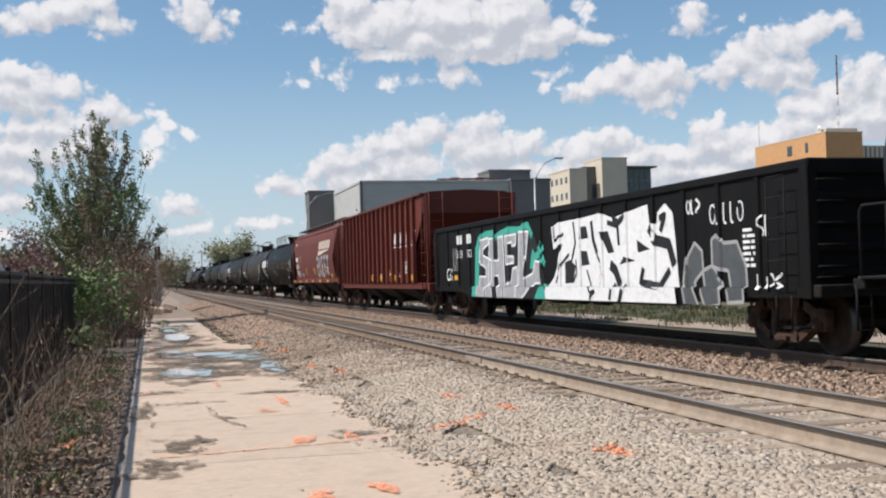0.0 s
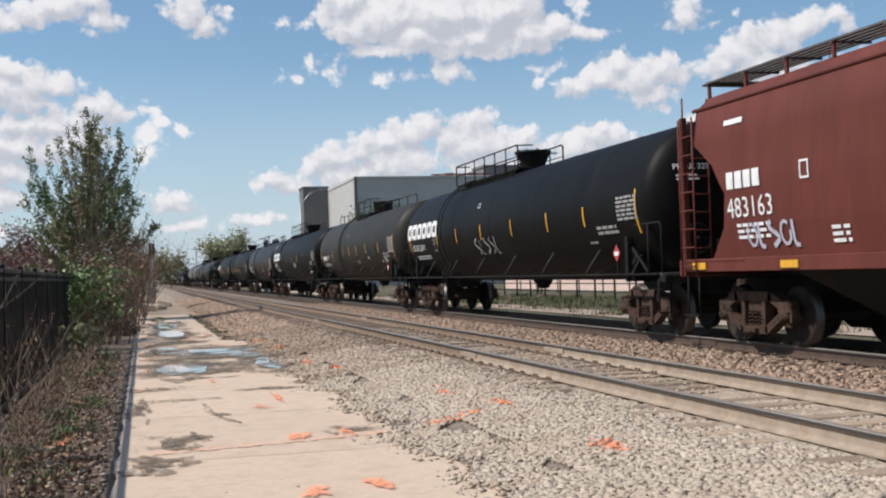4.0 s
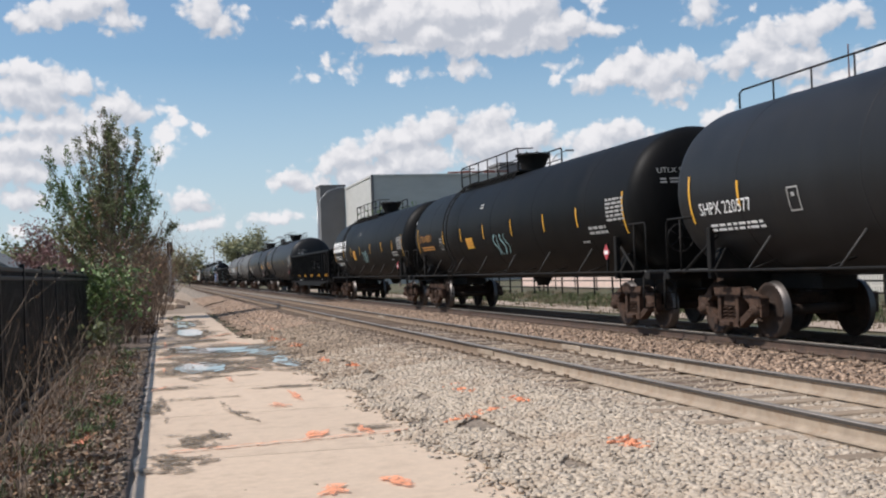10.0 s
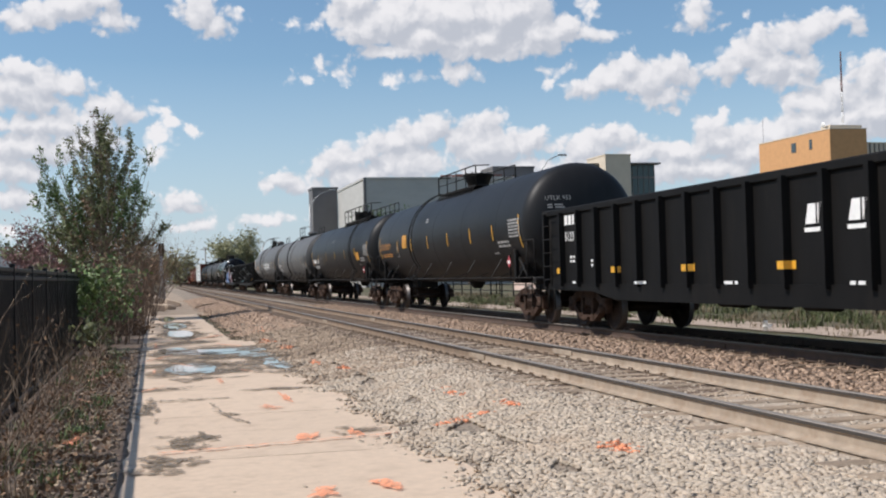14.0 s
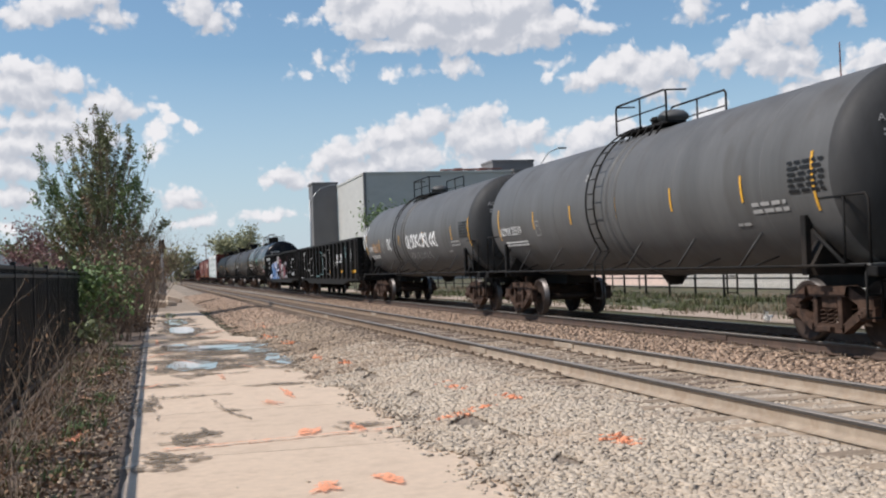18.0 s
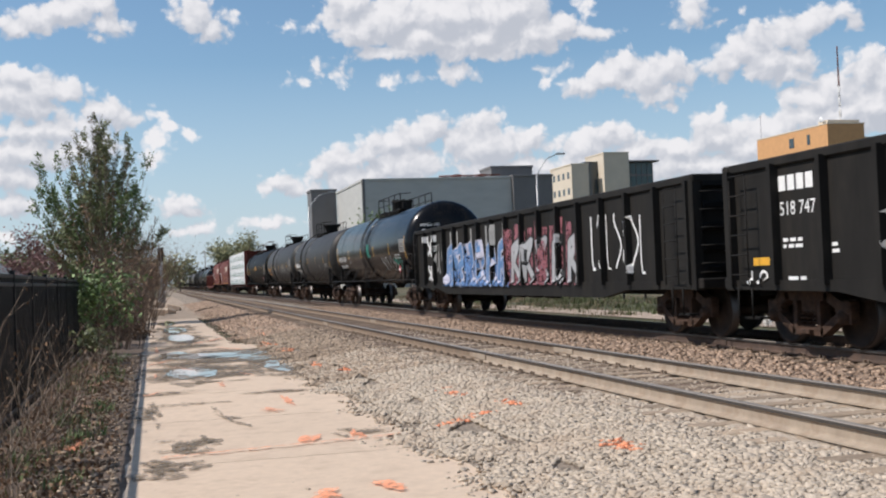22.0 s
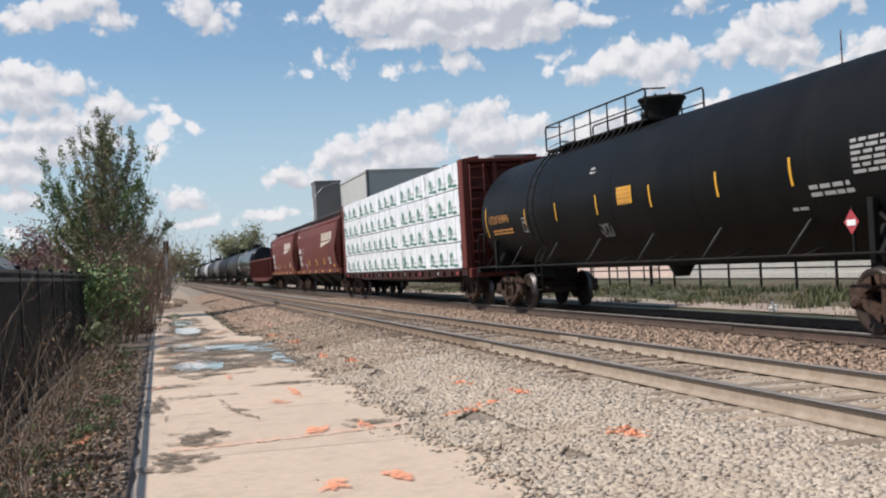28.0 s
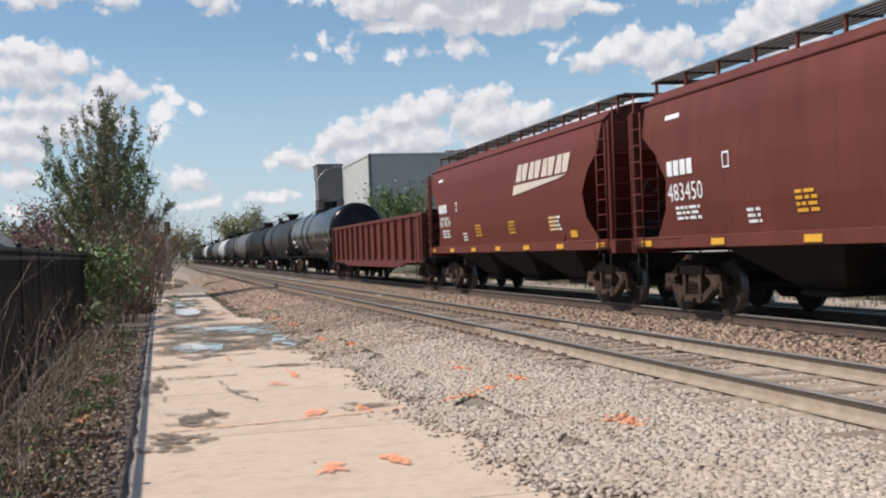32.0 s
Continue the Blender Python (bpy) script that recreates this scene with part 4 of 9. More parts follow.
stones("ballast_stones", "loose pale limestone ballast stones on the bank", 72000, on_bank(2.72, 5.12, 5.5, 23.0, 1.35, 0.45), M_STONE, 3, (0.012, 0.032))
stones("ballast_stones", "dirt-filled ballast stones farther along the bank", 24000, on_bank(2.72, 5.1, 18.0, 40.0, 1.3, 0.45), M_STONE3, 13, (0.016, 0.042))
stones("ballast_stones", "brown-dusted ballast stones along the bank far off", 15000, on_bank(2.6, 4.7, 34.0, 100.0, 1.35, 0.4), M_STONE2, 9, (0.025, 0.055))
stones("ballast_stones", "loose ballast stones between the near rails", 9000, on_bank(5.1, 7.0, 5.5, 30.0, 1.6), M_STONE, 4, (0.010, 0.026))
stones("ballast_stones", "brown-dusted ballast stones between the tracks", 22000, on_bank(6.9, 9.5, 7.0, 60.0, 1.5), M_STONE2, 5, (0.016, 0.040))
stones("gravel", "scattered gravel on the verge by the fence", 2600, on_bank(-1.15, -0.36, 7.5, 30.0, 1.4), M_STONE3, 6, (0.012, 0.032))
stones("gravel", "stray stones lying on the concrete path", 260, on_bank(-0.35, 2.75, 6.0, 30.0, 1.2), M_STONE, 8, (0.007, 0.018))


def sprayed(rng, count):
    """Where paint was sprayed on the ballast: spots and a line on from the path."""
    spots = np.array([(3.72, 14.2, 0.14, 0.4), (3.85, 9.0, 0.09, 0.28), (3.98, 12.4, 0.07, 0.25), (3.1, 11.9, 0.22, 0.08), (3.45, 12.05, 0.16, 0.08), (3.2, 19.5, 0.1, 0.6), (3.0, 26.5, 0.14, 1.0), (2.9, 30.0, 0.14, 1.0), (3.3, 36.0, 0.2, 2.0), (3.0, 21.5, 0.08, 0.7)])
    k = spots[rng.integers(0, len(spots), count)]
    x, y = k[:, 0] + rng.normal(0, 0.55, count) * k[:, 2], k[:, 1] + rng.normal(0, 0.55, count) * k[:, 3]
    return np.stack([x, y, HEIGHT(x) + 0.026 + rng.uniform(0, 0.016, count)], -1)


stones("painted_stones", "ballast stones sprayed with orange survey paint", 330, sprayed, M_ORANGE, 12, (0.016, 0.036))


# ---- the tracks ----
RAIL_SECTION = [(-0.07, 0), (0.07, 0), (0.07, 0.012), (0.014, 0.032), (0.009, 0.05), (0.009, 0.125), (0.034, 0.135), (0.037, 0.165), (0.030, 0.173), (-0.030, 0.173), (-0.037, 0.165), (-0.034, 0.135), (-0.009, 0.125), (-0.009, 0.05), (-0.014, 0.032), (-0.07, 0.012)]


def rail_shape(y0, y1):
    s = Shape()
    n = len(RAIL_SECTION)
    vs = [(x, y0, z) for x, z in RAIL_SECTION] + [(x, y1, z) for x, z in RAIL_SECTION]
    for i in range(n):
        # slot 2, the top of the head, is paler than its sides in slot 1
        s.add([vs[i], vs[(i + 1) % n], vs[n + (i + 1) % n], vs[n + i]], [(0, 1, 2, 3)], 2 if 7 <= i <= 9 else 1 if i in (6, 10) else 0)
    return s


def tie_shape(s):
    s.box(-1.29, 1.29, -0.11, 0.11, -0.16, 0.0, 0.012)


def plate_shape(s):
    s.box(-0.18, 0.18, -0.09, 0.09, 0.0, 0.02, 0.005)
    for x, y in ((-0.10, 0.05), (0.10, -0.05), (0.10, 0.05), (-0.10, -0.05)):
        s.box(x - 0.012, x + 0.012, y - 0.012, y + 0.012, 0.02, 0.055, 0.004)
        s.box(x - 0.018, x + 0.018, y - 0.02, y + 0.02, 0.05, 0.062, 0.004)


TIE = once("tie", tie_shape, M_TIE)
TIE_DARK = once("dark_tie", tie_shape, M_TIE2)
PLATE = once("tie_plate", plate_shape, M_PLATE)


def railway(cx, label, near_to, web):
    tr = tagged(new("railway_track"), label, "railway track", "parallel railway tracks", "structure")
    tr.matrix_basis = pose(cx, 0, RAIL_TOP - 0.173)
    for sx in (-GAUGE, GAUGE):
        for y0, y1 in ((-440, 18), (18, 35), (35, 900)):
            part("rail", rail_shape(y0 + 0.002, y1 - 0.002), [web if y0 < 12 or web is M_RAIL_OLD else M_RAIL2, M_HEAD, M_RAILTOP], tr, at=pose(sx, 0, 0))
    rnd = random.Random(int(cx * 10))
    y = 0.0
    while y < 62:
        part("tie", TIE if y < 17 + rnd.uniform(0, 9) and web is M_RAIL else TIE_DARK, None, tr, at=pose(rnd.uniform(-0.04, 0.04), y, -0.010 + rnd.uniform(-0.008, 0.006), 0, 0, rnd.uniform(-0.8, 0.8)))
        if y < near_to and (web is M_RAIL_OLD or y > 13.5):
            for sx in (-GAUGE, GAUGE):
                part("tie_plate", PLATE, None, tr, at=pose(sx, y, -0.019))
        y += 0.52 + rnd.uniform(-0.02, 0.02)
    s = Shape()
    while y < 260:
        s.box(-1.29, 1.29, y - 0.11, y + 0.11, -0.18, -0.022)
        y += 0.53
    tagged(part("far_ties", s, M_TIE2, tr), "timber ties receding along the track", kind="stuff")
    # joint bars where two rail lengths meet
    for sx in (-GAUGE, GAUGE):
        for yj in (18, 35):
            s = Shape()
            for d in (-1, 1):
                s.box(sx + d * 0.02 - 0.01, sx + d * 0.02 + 0.01, yj - 0.45, yj + 0.45, 0.035, 0.12, 0.006)
                for k in (-0.35, -0.2, -0.07, 0.07, 0.2, 0.35):
                    s.lathe([(0, 0.016), (0.018, 0.016), (0.022, 0.0)], 6, "x", (sx + d * 0.03, yj + k, 0.078))
            part("joint_bar", s, web, tr)
    return tr


railway(TRACK_NEAR, "near railway track, dusty rails on weathered timber ties", 30, M_RAIL)
railway(TRACK_FAR, "far railway track that carries the train, rusty rails", 24, M_RAIL_OLD)

# ---- running gear shared by all cars ----
def sideframe_shape(s):
    s.beam([(-0.88, 0.60), (-0.50, 0.76), (0.50, 0.76), (0.88, 0.60)], 0.15, -0.09, 0.09)
    s.beam([(-0.88, 0.52), (-0.36, 0.24), (0.36, 0.24), (0.88, 0.52)], 0.12, -0.08, 0.08)
    for y in (-0.30, 0.30):
        s.box(-0.085, 0.085, y - 0.05, y + 0.05, 0.24, 0.74, 0.01)
    for y in (-0.88, 0.88):
        s.box(-0.10, 0.10, y - 0.17, y + 0.17, 0.50, 0.70, 0.03)
        for d in (-0.15, 0.15):
            s.box(-0.07, 0.07, y + d - 0.03, y + d + 0.03, 0.36, 0.56, 0.01)
    s.box(-0.16, -0.06, -0.16, 0.16, 0.20, 0.27, 0.01)


def spring_shape(s):
    for y in (0.0,):
        pts = [(0.055 * math.cos(a * 0.9), y + 0.055 * math.sin(a * 0.9), 0.28 + 0.24 * a / 28) for a in range(29)]
        s.tube(pts, 0.014, 4)


def bolster_shape(s):
    s.box(-1.05, 1.05, -0.20, 0.20, 0.50, 0.72, 0.03)
    s.lathe([(0.70, 0.22), (0.78, 0.20), (0.80, 0.0)], 16, "z")
    for y in (-0.45, 0.45):
        s.box(-0.85, 0.85, y - 0.04, y + 0.04, 0.38, 0.47, 0.01)
        for x in (-0.75, 0.75):
            s.box(x - 0.05, x + 0.05, y - 0.05, y + 0.05, 0.30, 0.56, 0.01)


def wheelset_shape(s):
    s.tube([(-1.12, 0, 0), (1.12, 0, 0)], 0.085, 12)
    for d in (-1, 1):
        # the tread, the flange on its inner side, the dished plate and the hub
        prof = [(-0.075, 0.0), (-0.075, 0.12), (-0.05, 0.16), (-0.02, 0.34), (-0.055, 0.39), (-0.06, 0.452), (0.035, 0.457), (0.05, 0.478), (0.065, 0.482), (0.075, 0.46), (0.07, 0.39), (0.02, 0.34), (0.01, 0.16), (0.06, 0.12), (0.06, 0.0)]
        mis = [0, 0, 0, 0, 0, 1, 1, 1, 0, 0, 0, 0, 0, 0]
        s.lathe([(-d * a, r) for a, r in prof], 36, "x", (d * 0.765, 0, 0), mis=mis)


def bearing_shape(s):
    s.lathe([(-0.13, 0.0), (-0.13, 0.07), (-0.10, 0.075), (-0.09, 0.105), (0.06, 0.105), (0.08, 0.0)], 14, "x")
    for k in range(3):
        a = k * 2.094
        s.lathe([(-0.15, 0.0), (-0.15, 0.014), (-0.12, 0.014)], 6, "x", (0, 0.045 * math.cos(a), 0.045 * math.sin(a)))


def coupler_shape(s):
    s.box(-0.08, 0.08, 0.0, 0.55, -0.10, 0.08, 0.015)
    s.prism([(-0.16, 0.50), (0.13, 0.50), (0.17, 0.62), (0.06, 0.72), (-0.02, 0.62), (-0.10, 0.64), (-0.17, 0.74), (-0.20, 0.60)], -0.14, 0.14, "z")


def wheel_pull_shape(s):
    s.tube([(0.26 * math.cos(a * math.pi / 12), 0.26 * math.sin(a * math.pi / 12), 0) for a in range(25)], 0.014, 6)
    for k in range(5):
        s.tube([(0, 0, 0.03), (0.26 * math.cos(k * 1.2566), 0.26 * math.sin(k * 1.2566), 0)], 0.010, 4)
    s.lathe([(-0.03, 0.0), (-0.03, 0.04), (0.05, 0.04), (0.05, 0.0)], 8, "z")


SIDEFRAME = once("sideframe", sideframe_shape, M_CAST)
SPRING = once("spring", spring_shape, M_CAST)
BOLSTER = once("truck", bolster_shape, M_CAST)
WHEELSET = once("wheelset", wheelset_shape, [M_WHEEL, M_TREAD])
BEARING = once("bearing", bearing_shape, M_CAST)
COUPLER = once("coupler", coupler_shape, M_CAST)
HANDBRAKE = once("brake_wheel", wheel_pull_shape, M_FRAME)
CARS, WHEELS = [], []


def running_gear(car, half):
    """Two trucks with their wheelsets, and the couplers at both ends."""
    for d in (-1, 1):
        tr = part("truck", BOLSTER, None, car, at=pose(0, d * (half - 1.98), 0))
        for x in (-1.0, 1.0):
            part("sideframe", SIDEFRAME, None, tr, at=pose(x, 0, 0, 0, 0, 0 if x < 0 else 180))
            for y in (-0.17, 0.0, 0.17):
                part("spring", SPRING, None, tr, at=pose(x, y, 0))
            for y in (-0.88, 0.88):
                part("bearing", BEARING, None, tr, at=pose(x * 1.02, y, 0.457, 0, 0, 0 if x < 0 else 180))
        for y in (-0.88, 0.88):
            w = part("wheelset", WHEELSET, None, tr, "rusty steel wheels with bright treads on an axle", at=pose(0, y, 0.457))
            WHEELS.append((w, car, y))
        part("coupler", COUPLER, None, car, at=pose(0, d * (half - 0.66), 0.86, 0, 0, 0 if d > 0 else 180))
        s = Shape()
        s.tube([(0.25, d * (half - 0.75), 0.80), (0.28, d * (half - 0.35), 0.62), (0.22, d * (half - 0.02), 0.50)], 0.022, 6)
        part("air_hose", s, M_FRAME, car)


# ---- marks on car sides ----
def flat_side(x):
    return lambda y, z, lift: (-x - lift, y, z)


def ribbed_side(X, hl, ribs, deep=0.13):
    """Paint that lies on the sheet and steps out over each rib."""
    step = (2 * hl - 0.2) / ribs

    def put(y, z, lift):
        k = abs(((y + hl - 0.1) / step + 0.5) % 1.0 - 0.5) * step
        out = deep + 0.01 if k < 0.055 else deep + 0.01 - (deep - 0.005) * min(1, (k - 0.055) / 0.02)
        if z < 1.0:
            out, z = max(out, 0.105), max(z, 0.72)
        return (-X - out - lift * 0.6, y, min(z, 2.62))
    put.fine, put.step = True, step
    return put


def round_side(r, zc):
    def put(y, z, lift):
        a = (z - zc) / r
        return (-(r + lift) * math.cos(a), y, zc + (r + lift) * math.sin(a))
    return put


def patch(s, put, y0, y1, z0, z1, lift=0.012, slant=0.0, mi=0):
    """A painted rectangle that follows the side; slant leans it forward."""
    n = max(1, int(abs(z1 - z0) / 0.12))
    m = max(1, int(abs(y1 - y0) / 0.03)) if hasattr(put, "fine") else 1
    vs, fs = [], []
    for i in range(n + 1):
        z = z0 + (z1 - z0) * i / n
        o = slant * (z - z0)
        vs += [put(y0 + (y1 - y0) * j / m - o, z, lift) for j in range(m + 1)]
    for i in range(n):
        for j in range(m):
            k = i * (m + 1) + j
            fs.append((k, k + 1, k + m + 2, k + m + 1))
    return s.add(vs, fs, mi)


def stroke(s, put, pts, w, lift=0.014, mi=0):
    """A painted line through (y, z) points."""
    fine_pts = []
    for (ya, za), (yb, zb) in zip(pts, pts[1:]):
        n = max(1, int(math.hypot(yb - ya, zb - za) / (0.04 if hasattr(put, "fine") else 0.15)))
        fine_pts += [(ya + (yb - ya) * i / n, za + (zb - za) * i / n) for i in range(n)]
    fine_pts.append(pts[-1])
    vs = []
    for i, (y, z) in enumerate(fine_pts):
        a, b = fine_pts[max(0, i - 1)], fine_pts[min(len(fine_pts) - 1, i + 1)]
        d = Vector((b[0] - a[0], b[1] - a[1]))
        d = d.normalized() if d.length else Vector((1, 0))
        vs += [put(y - d.y * w / 2, z + d.x * w / 2, lift), put(y + d.y * w / 2, z - d.x * w / 2, lift)]
    return s.add(vs, [(2 * i, 2 * i + 1, 2 * i + 3, 2 * i + 2) for i in range(len(fine_pts) - 1)], mi)


def lettering(s, put, text, y, z, size, lift=0.012, mi=0, shear=0.0):
    """Readable letters that run towards the front of the train."""
    key = (text, size, shear)
    if key not in CACHE:
        cu = bpy.data.curves.new("lettering", "FONT")
        cu.body, cu.size, cu.shear, cu.resolution_u = text, size, shear, 2
        ob = bpy.data.objects.new("lettering", cu)
        me = bpy.data.meshes.new_from_object(ob)
        CACHE[key] = ([tuple(v.co) for v in me.vertices], [tuple(p.vertices) for p in me.polygons])
        bpy.data.objects.remove(ob)
        bpy.data.curves.remove(cu)
        bpy.data.meshes.remove(me)
    vs, fs = CACHE[key]
    return s.add([put(y - v[0], z + v[1], lift) for v in vs], fs, mi)


def fine_print(s, put, y, z, w, rows, h=0.05, seed=0, mi=0):
    """Lines of lettering too small to read: short bars."""
    rnd = random.Random(seed)
    for i in range(rows):
        a = 0.0
        while a < w - 0.05:
            b = min(w, a + rnd.uniform(0.08, 0.28))
            patch(s, put, y - a, y - b, z - i * h * 1.8, z - i * h * 1.8 - h, mi=mi)
            a = b + rnd.uniform(0.03, 0.07)
    return s


def table(s, put, y, z, w, h, seed=0):
    """A framed panel of data too small to read."""
    if w < 0.9:
        patch(s, put, y, y - w, z, z - h, 0.010, mi=0)
    fine_print(s, lambda a, b, c: put(a, b, c + 0.005), y - 0.05, z - 0.04, w - 0.1, max(2, int(h / 0.085)), 0.045, seed, 1 if w < 0.9 else 0)
    return s


def block_logo(s, put, y, z, widths, h, gap=0.06, slant=0.0, mi=0):
    """A wordmark as plain slanted blocks."""
    for w in widths:
        patch(s, put, y, y - w, z, z + h, slant=slant, mi=mi)
        y -= w + gap
    return s


def split_block(s, put, y, z, w, h, slant):
    """A slanted block of a wordmark, cut by one thin oblique gap."""
    for a, b, c, d in ((0.0, 0.52, 0.0, 0.36), (0.60, 1.0, 0.44, 1.0)):
        n = 4
        vs = []
        for i in range(n + 1):
            q = i / n
            vs += [put(y - w * (a + (c - a) * q) - slant * h * q, z + h * q, 0.012), put(y - w * (b + (d - b) * q) - slant * h * q, z + h * q, 0.012)]
        s.add(vs, [(2 * i, 2 * i + 1, 2 * i + 3, 2 * i + 2) for i in range(n)])
    return s


def hollow_logo(car, put, y, z, count, w, h, bar, gap):
    """A wordmark as a row of plain bold frames with cut corners."""
    for k in range(count):
        a, c, s = y - k * (w + gap), 0.06, Shape()
        for y0, y1, z0, z1 in ((a - c, a - w + c, z + h - bar, z + h), (a - c, a - w + c, z, z + bar), (a, a - bar * 1.15, z + c, z + h - c), (a - w + bar * 1.15, a - w, z + c, z + h - c)):
            patch(s, put, y0, y1, z0, z1)
        part("wordmark_block", s, M_WHITE, car, "bold white block of a wordmark")


def spray(parent, put, y, z, w, h, seed, mat, name="graffiti", width=0.05, count=7, lift=0.014, label="spray-painted graffiti strokes"):
    """Loops and strokes of spray paint that spell nothing."""
    rnd = random.Random(seed)
    s = Shape()
    for k in range(count):
        cy = y - w * (k + 0.5) / count
        pts, a0 = [], rnd.uniform(0, 6.28)
        kind = rnd.choice("SLO")
        for i in range(9):
            q = i / 8
            if kind == "S":
                pts.append((cy + 0.4 * w / count * math.sin(q * 6.28 + a0), z + h * (0.95 - 0.9 * q)))
            elif kind == "L":
                pts.append((cy + (0.35 - 0.5 * max(0, q - 0.5)) * w / count * 1.6 - 0.2 * w / count, z + h * (0.95 - 0.9 * min(1, q * 1.6))))
            else:
                pts.append((cy + 0.42 * w / count * math.cos(q * 5.6 + a0), z + h * (0.5 + 0.42 * math.sin(q * 5.6 + a0))))
        stroke(s, put, pts, width * rnd.uniform(0.7, 1.3), lift + 0.001 * (k % 3))
    return part(name, s, mat, parent, label)


# ---- tank cars ----
def tank_car(u0, u1, paint, label, R=1.49, zc=2.49, stripes=(), platform=(0.0, 3.2), dome="cup", dome_at=None, bands=(), ladder=None, top_rail=False, marks=None, rail_high=0.62):
    half = (u1 - u0) / 2
    car = thing("tank_car", label, "tank car", "railway cars of the train")
    hl = half - 0.62
    prof = [(-hl, 0.0)] + [(-hl + 0.58 * (1 - math.cos(a) ** 0.85), R * math.sin(a) ** 0.85) for a in [math.pi / 2 * k / 10 for k in range(1, 11)]]
    full = prof + [(-y, r) for y, r in prof[::-1]]
    # both ends use a second slot, darker than the shell on grey and pale tanks
    end_mis = [1] * 10 + [0] + [1] * 10
    s = Shape().lathe(full, 56, "y", (0, 0, zc), mis=end_mis)
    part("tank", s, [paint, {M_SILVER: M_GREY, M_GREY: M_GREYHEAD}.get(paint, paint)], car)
    put = round_side(R, zc)
    for yb in bands:
        s = Shape().lathe([(yb - 0.11, R), (yb - 0.10, R + 0.02), (yb + 0.10, R + 0.02), (yb + 0.11, R)], 56, "y", (0, 0, zc))
        part("band", s, paint, car, "raised steel band round the tank")
    # weld seams round the shell
    for k in range(-2, 3):
        seam = once(("weld_seam", R, zc, paint.name), lambda s: s.lathe([(-0.02, R), (0, R + 0.006), (0.02, R)], 56, "y", (0, 0, zc)), paint)
        part("weld_seam", seam, None, car, at=pose(0, k * hl * 0.36, 0))
    # stub sills, saddles and end platforms
    for d in (-1, 1):
        e = d * (half - 0.42)
        s = Shape().box(-0.33, 0.33, min(e, d * (half - 3.6)), max(e, d * (half - 3.6)), 0.78, 1.10, 0.02)
        s.box(-1.45, 1.45, e - 0.12, e + 0.12, 0.98, 1.12, 0.015)
        part("stub_sill", s, M_FRAME, car)
        for q in (-1, 1):
            s = Shape()
            s.prism([(q * 0.30, 0.98), (q * 1.30, 1.00), (q * 1.36, 1.14), (q * 1.15, zc - R * 0.66), (q * 0.45, zc - R * 0.93)], d * (half - 1.98) - 0.14, d * (half - 1.98) + 0.14, "y")
            part("saddle", s, M_FRAME, car)
        for q in (-1, 1):
            # end handrail hoop and corner step
            s = Shape()
            y1 = d * (half - 0.45)
            y2 = d * (half - 1.55)
            s.tube([(q * 1.42, y1, 1.10), (q * 1.42, y1, 1.98), (q * 1.42, y1 - d * 0.06, 2.06), (q * 1.42, y2, 2.06)], 0.019, 6)
            s.tube([(q * 1.42, y1 - d * 0.55, 1.10), (q * 1.42, y1 - d * 0.55, 2.06)], 0.017, 6)
            part("end_handrail", s, M_FRAME, car)
            s = Shape()
            for x in (1.28, 1.50):
                s.tube([(q * x, y1, 1.05), (q * x, y1, 0.45)], 0.018, 5)
            for z in (0.45, 0.75):
                s.box(q * 1.28 if q > 0 else -1.50, q * 1.50 if q > 0 else -1.28, y1 - 0.03, y1 + 0.03, z - 0.01, z + 0.01)
            part("corner_step", s, M_FRAME, car)
            # brace up to the tank
            s = Shape().tube([(q * 1.38, d * (half - 1.0), 1.10), (q * 1.28, d * (half - 2.1), 1.72)], 0.035, 4)
            s.box(q * 1.36 - 0.05, q * 1.36 + 0.05, d * (half - 2.0) - 0.06, d * (half - 2.0) + 0.06, 1.0, 1.85, 0.01)
            part("brace", s, M_FRAME, car)
        s = Shape().box(-1.45, 1.45, min(e, d * (half - 1.5)), max(e, d * (half - 1.5)), 1.12, 1.15, 0.005)
        part("end_platform", s, M_GRATE, car)
        # placard on its bracket
        if paint in (M_GREY, M_TALLOW) or d > 0:
            continue
        s = Shape().box(-1.44, -1.40, d * (half - 2.35) - 0.02, d * (half - 2.35) + 0.02, 1.10, 1.75, 0.005, 2)
        yq, zq = d * (half - 2.35), 1.55
        s.add([(-1.45, yq - 0.17, zq), (-1.45, yq, zq + 0.17), (-1.45, yq + 0.17, zq), (-1.45, yq, zq - 0.17)], [(0, 1, 2, 3)], 0)
        s.add([(-1.455, yq - 0.10, zq + 0.03), (-1.455, yq + 0.10, zq + 0.03), (-1.455, yq + 0.10, zq - 0.05), (-1.455, yq - 0.10, zq - 0.05)], [(0, 1, 2, 3)], 1)
        part("placard", s, [M_PLAC, M_WHITE, M_FRAME], car, "red and white hazard placard diamond")
    part("brake_wheel", HANDBRAKE, None, car, at=pose(-0.75, -(half - 0.36), 1.75, 90, 0, 0))
    # the long side rail on its short arms
    for q in (-1, 1):
        s = Shape().tube([(q * 1.47, -(half - 0.5), 1.13), (q * 1.47, half - 0.5, 1.13)], 0.024, 6)
        part("side_rail", s, M_FRAME, car)
        arm = once(("rail_bracket", q), lambda s: s.tube([(q * 1.47, 0, 1.13), (q * 0.98, 0, 1.28)], 0.014, 4), M_FRAME)
        for k in range(-3, 4):
            part("rail_bracket", arm, None, car, at=pose(0, k * (half - 2.6) / 3.4, 0))
        lug = once(("lower_bracket", q, R, zc), lambda s: s.tube([(q * 1.46, 0.20, 1.14), put_q(q, R, zc, -0.12, 1.60)], 0.022, 4), M_BRACKET)
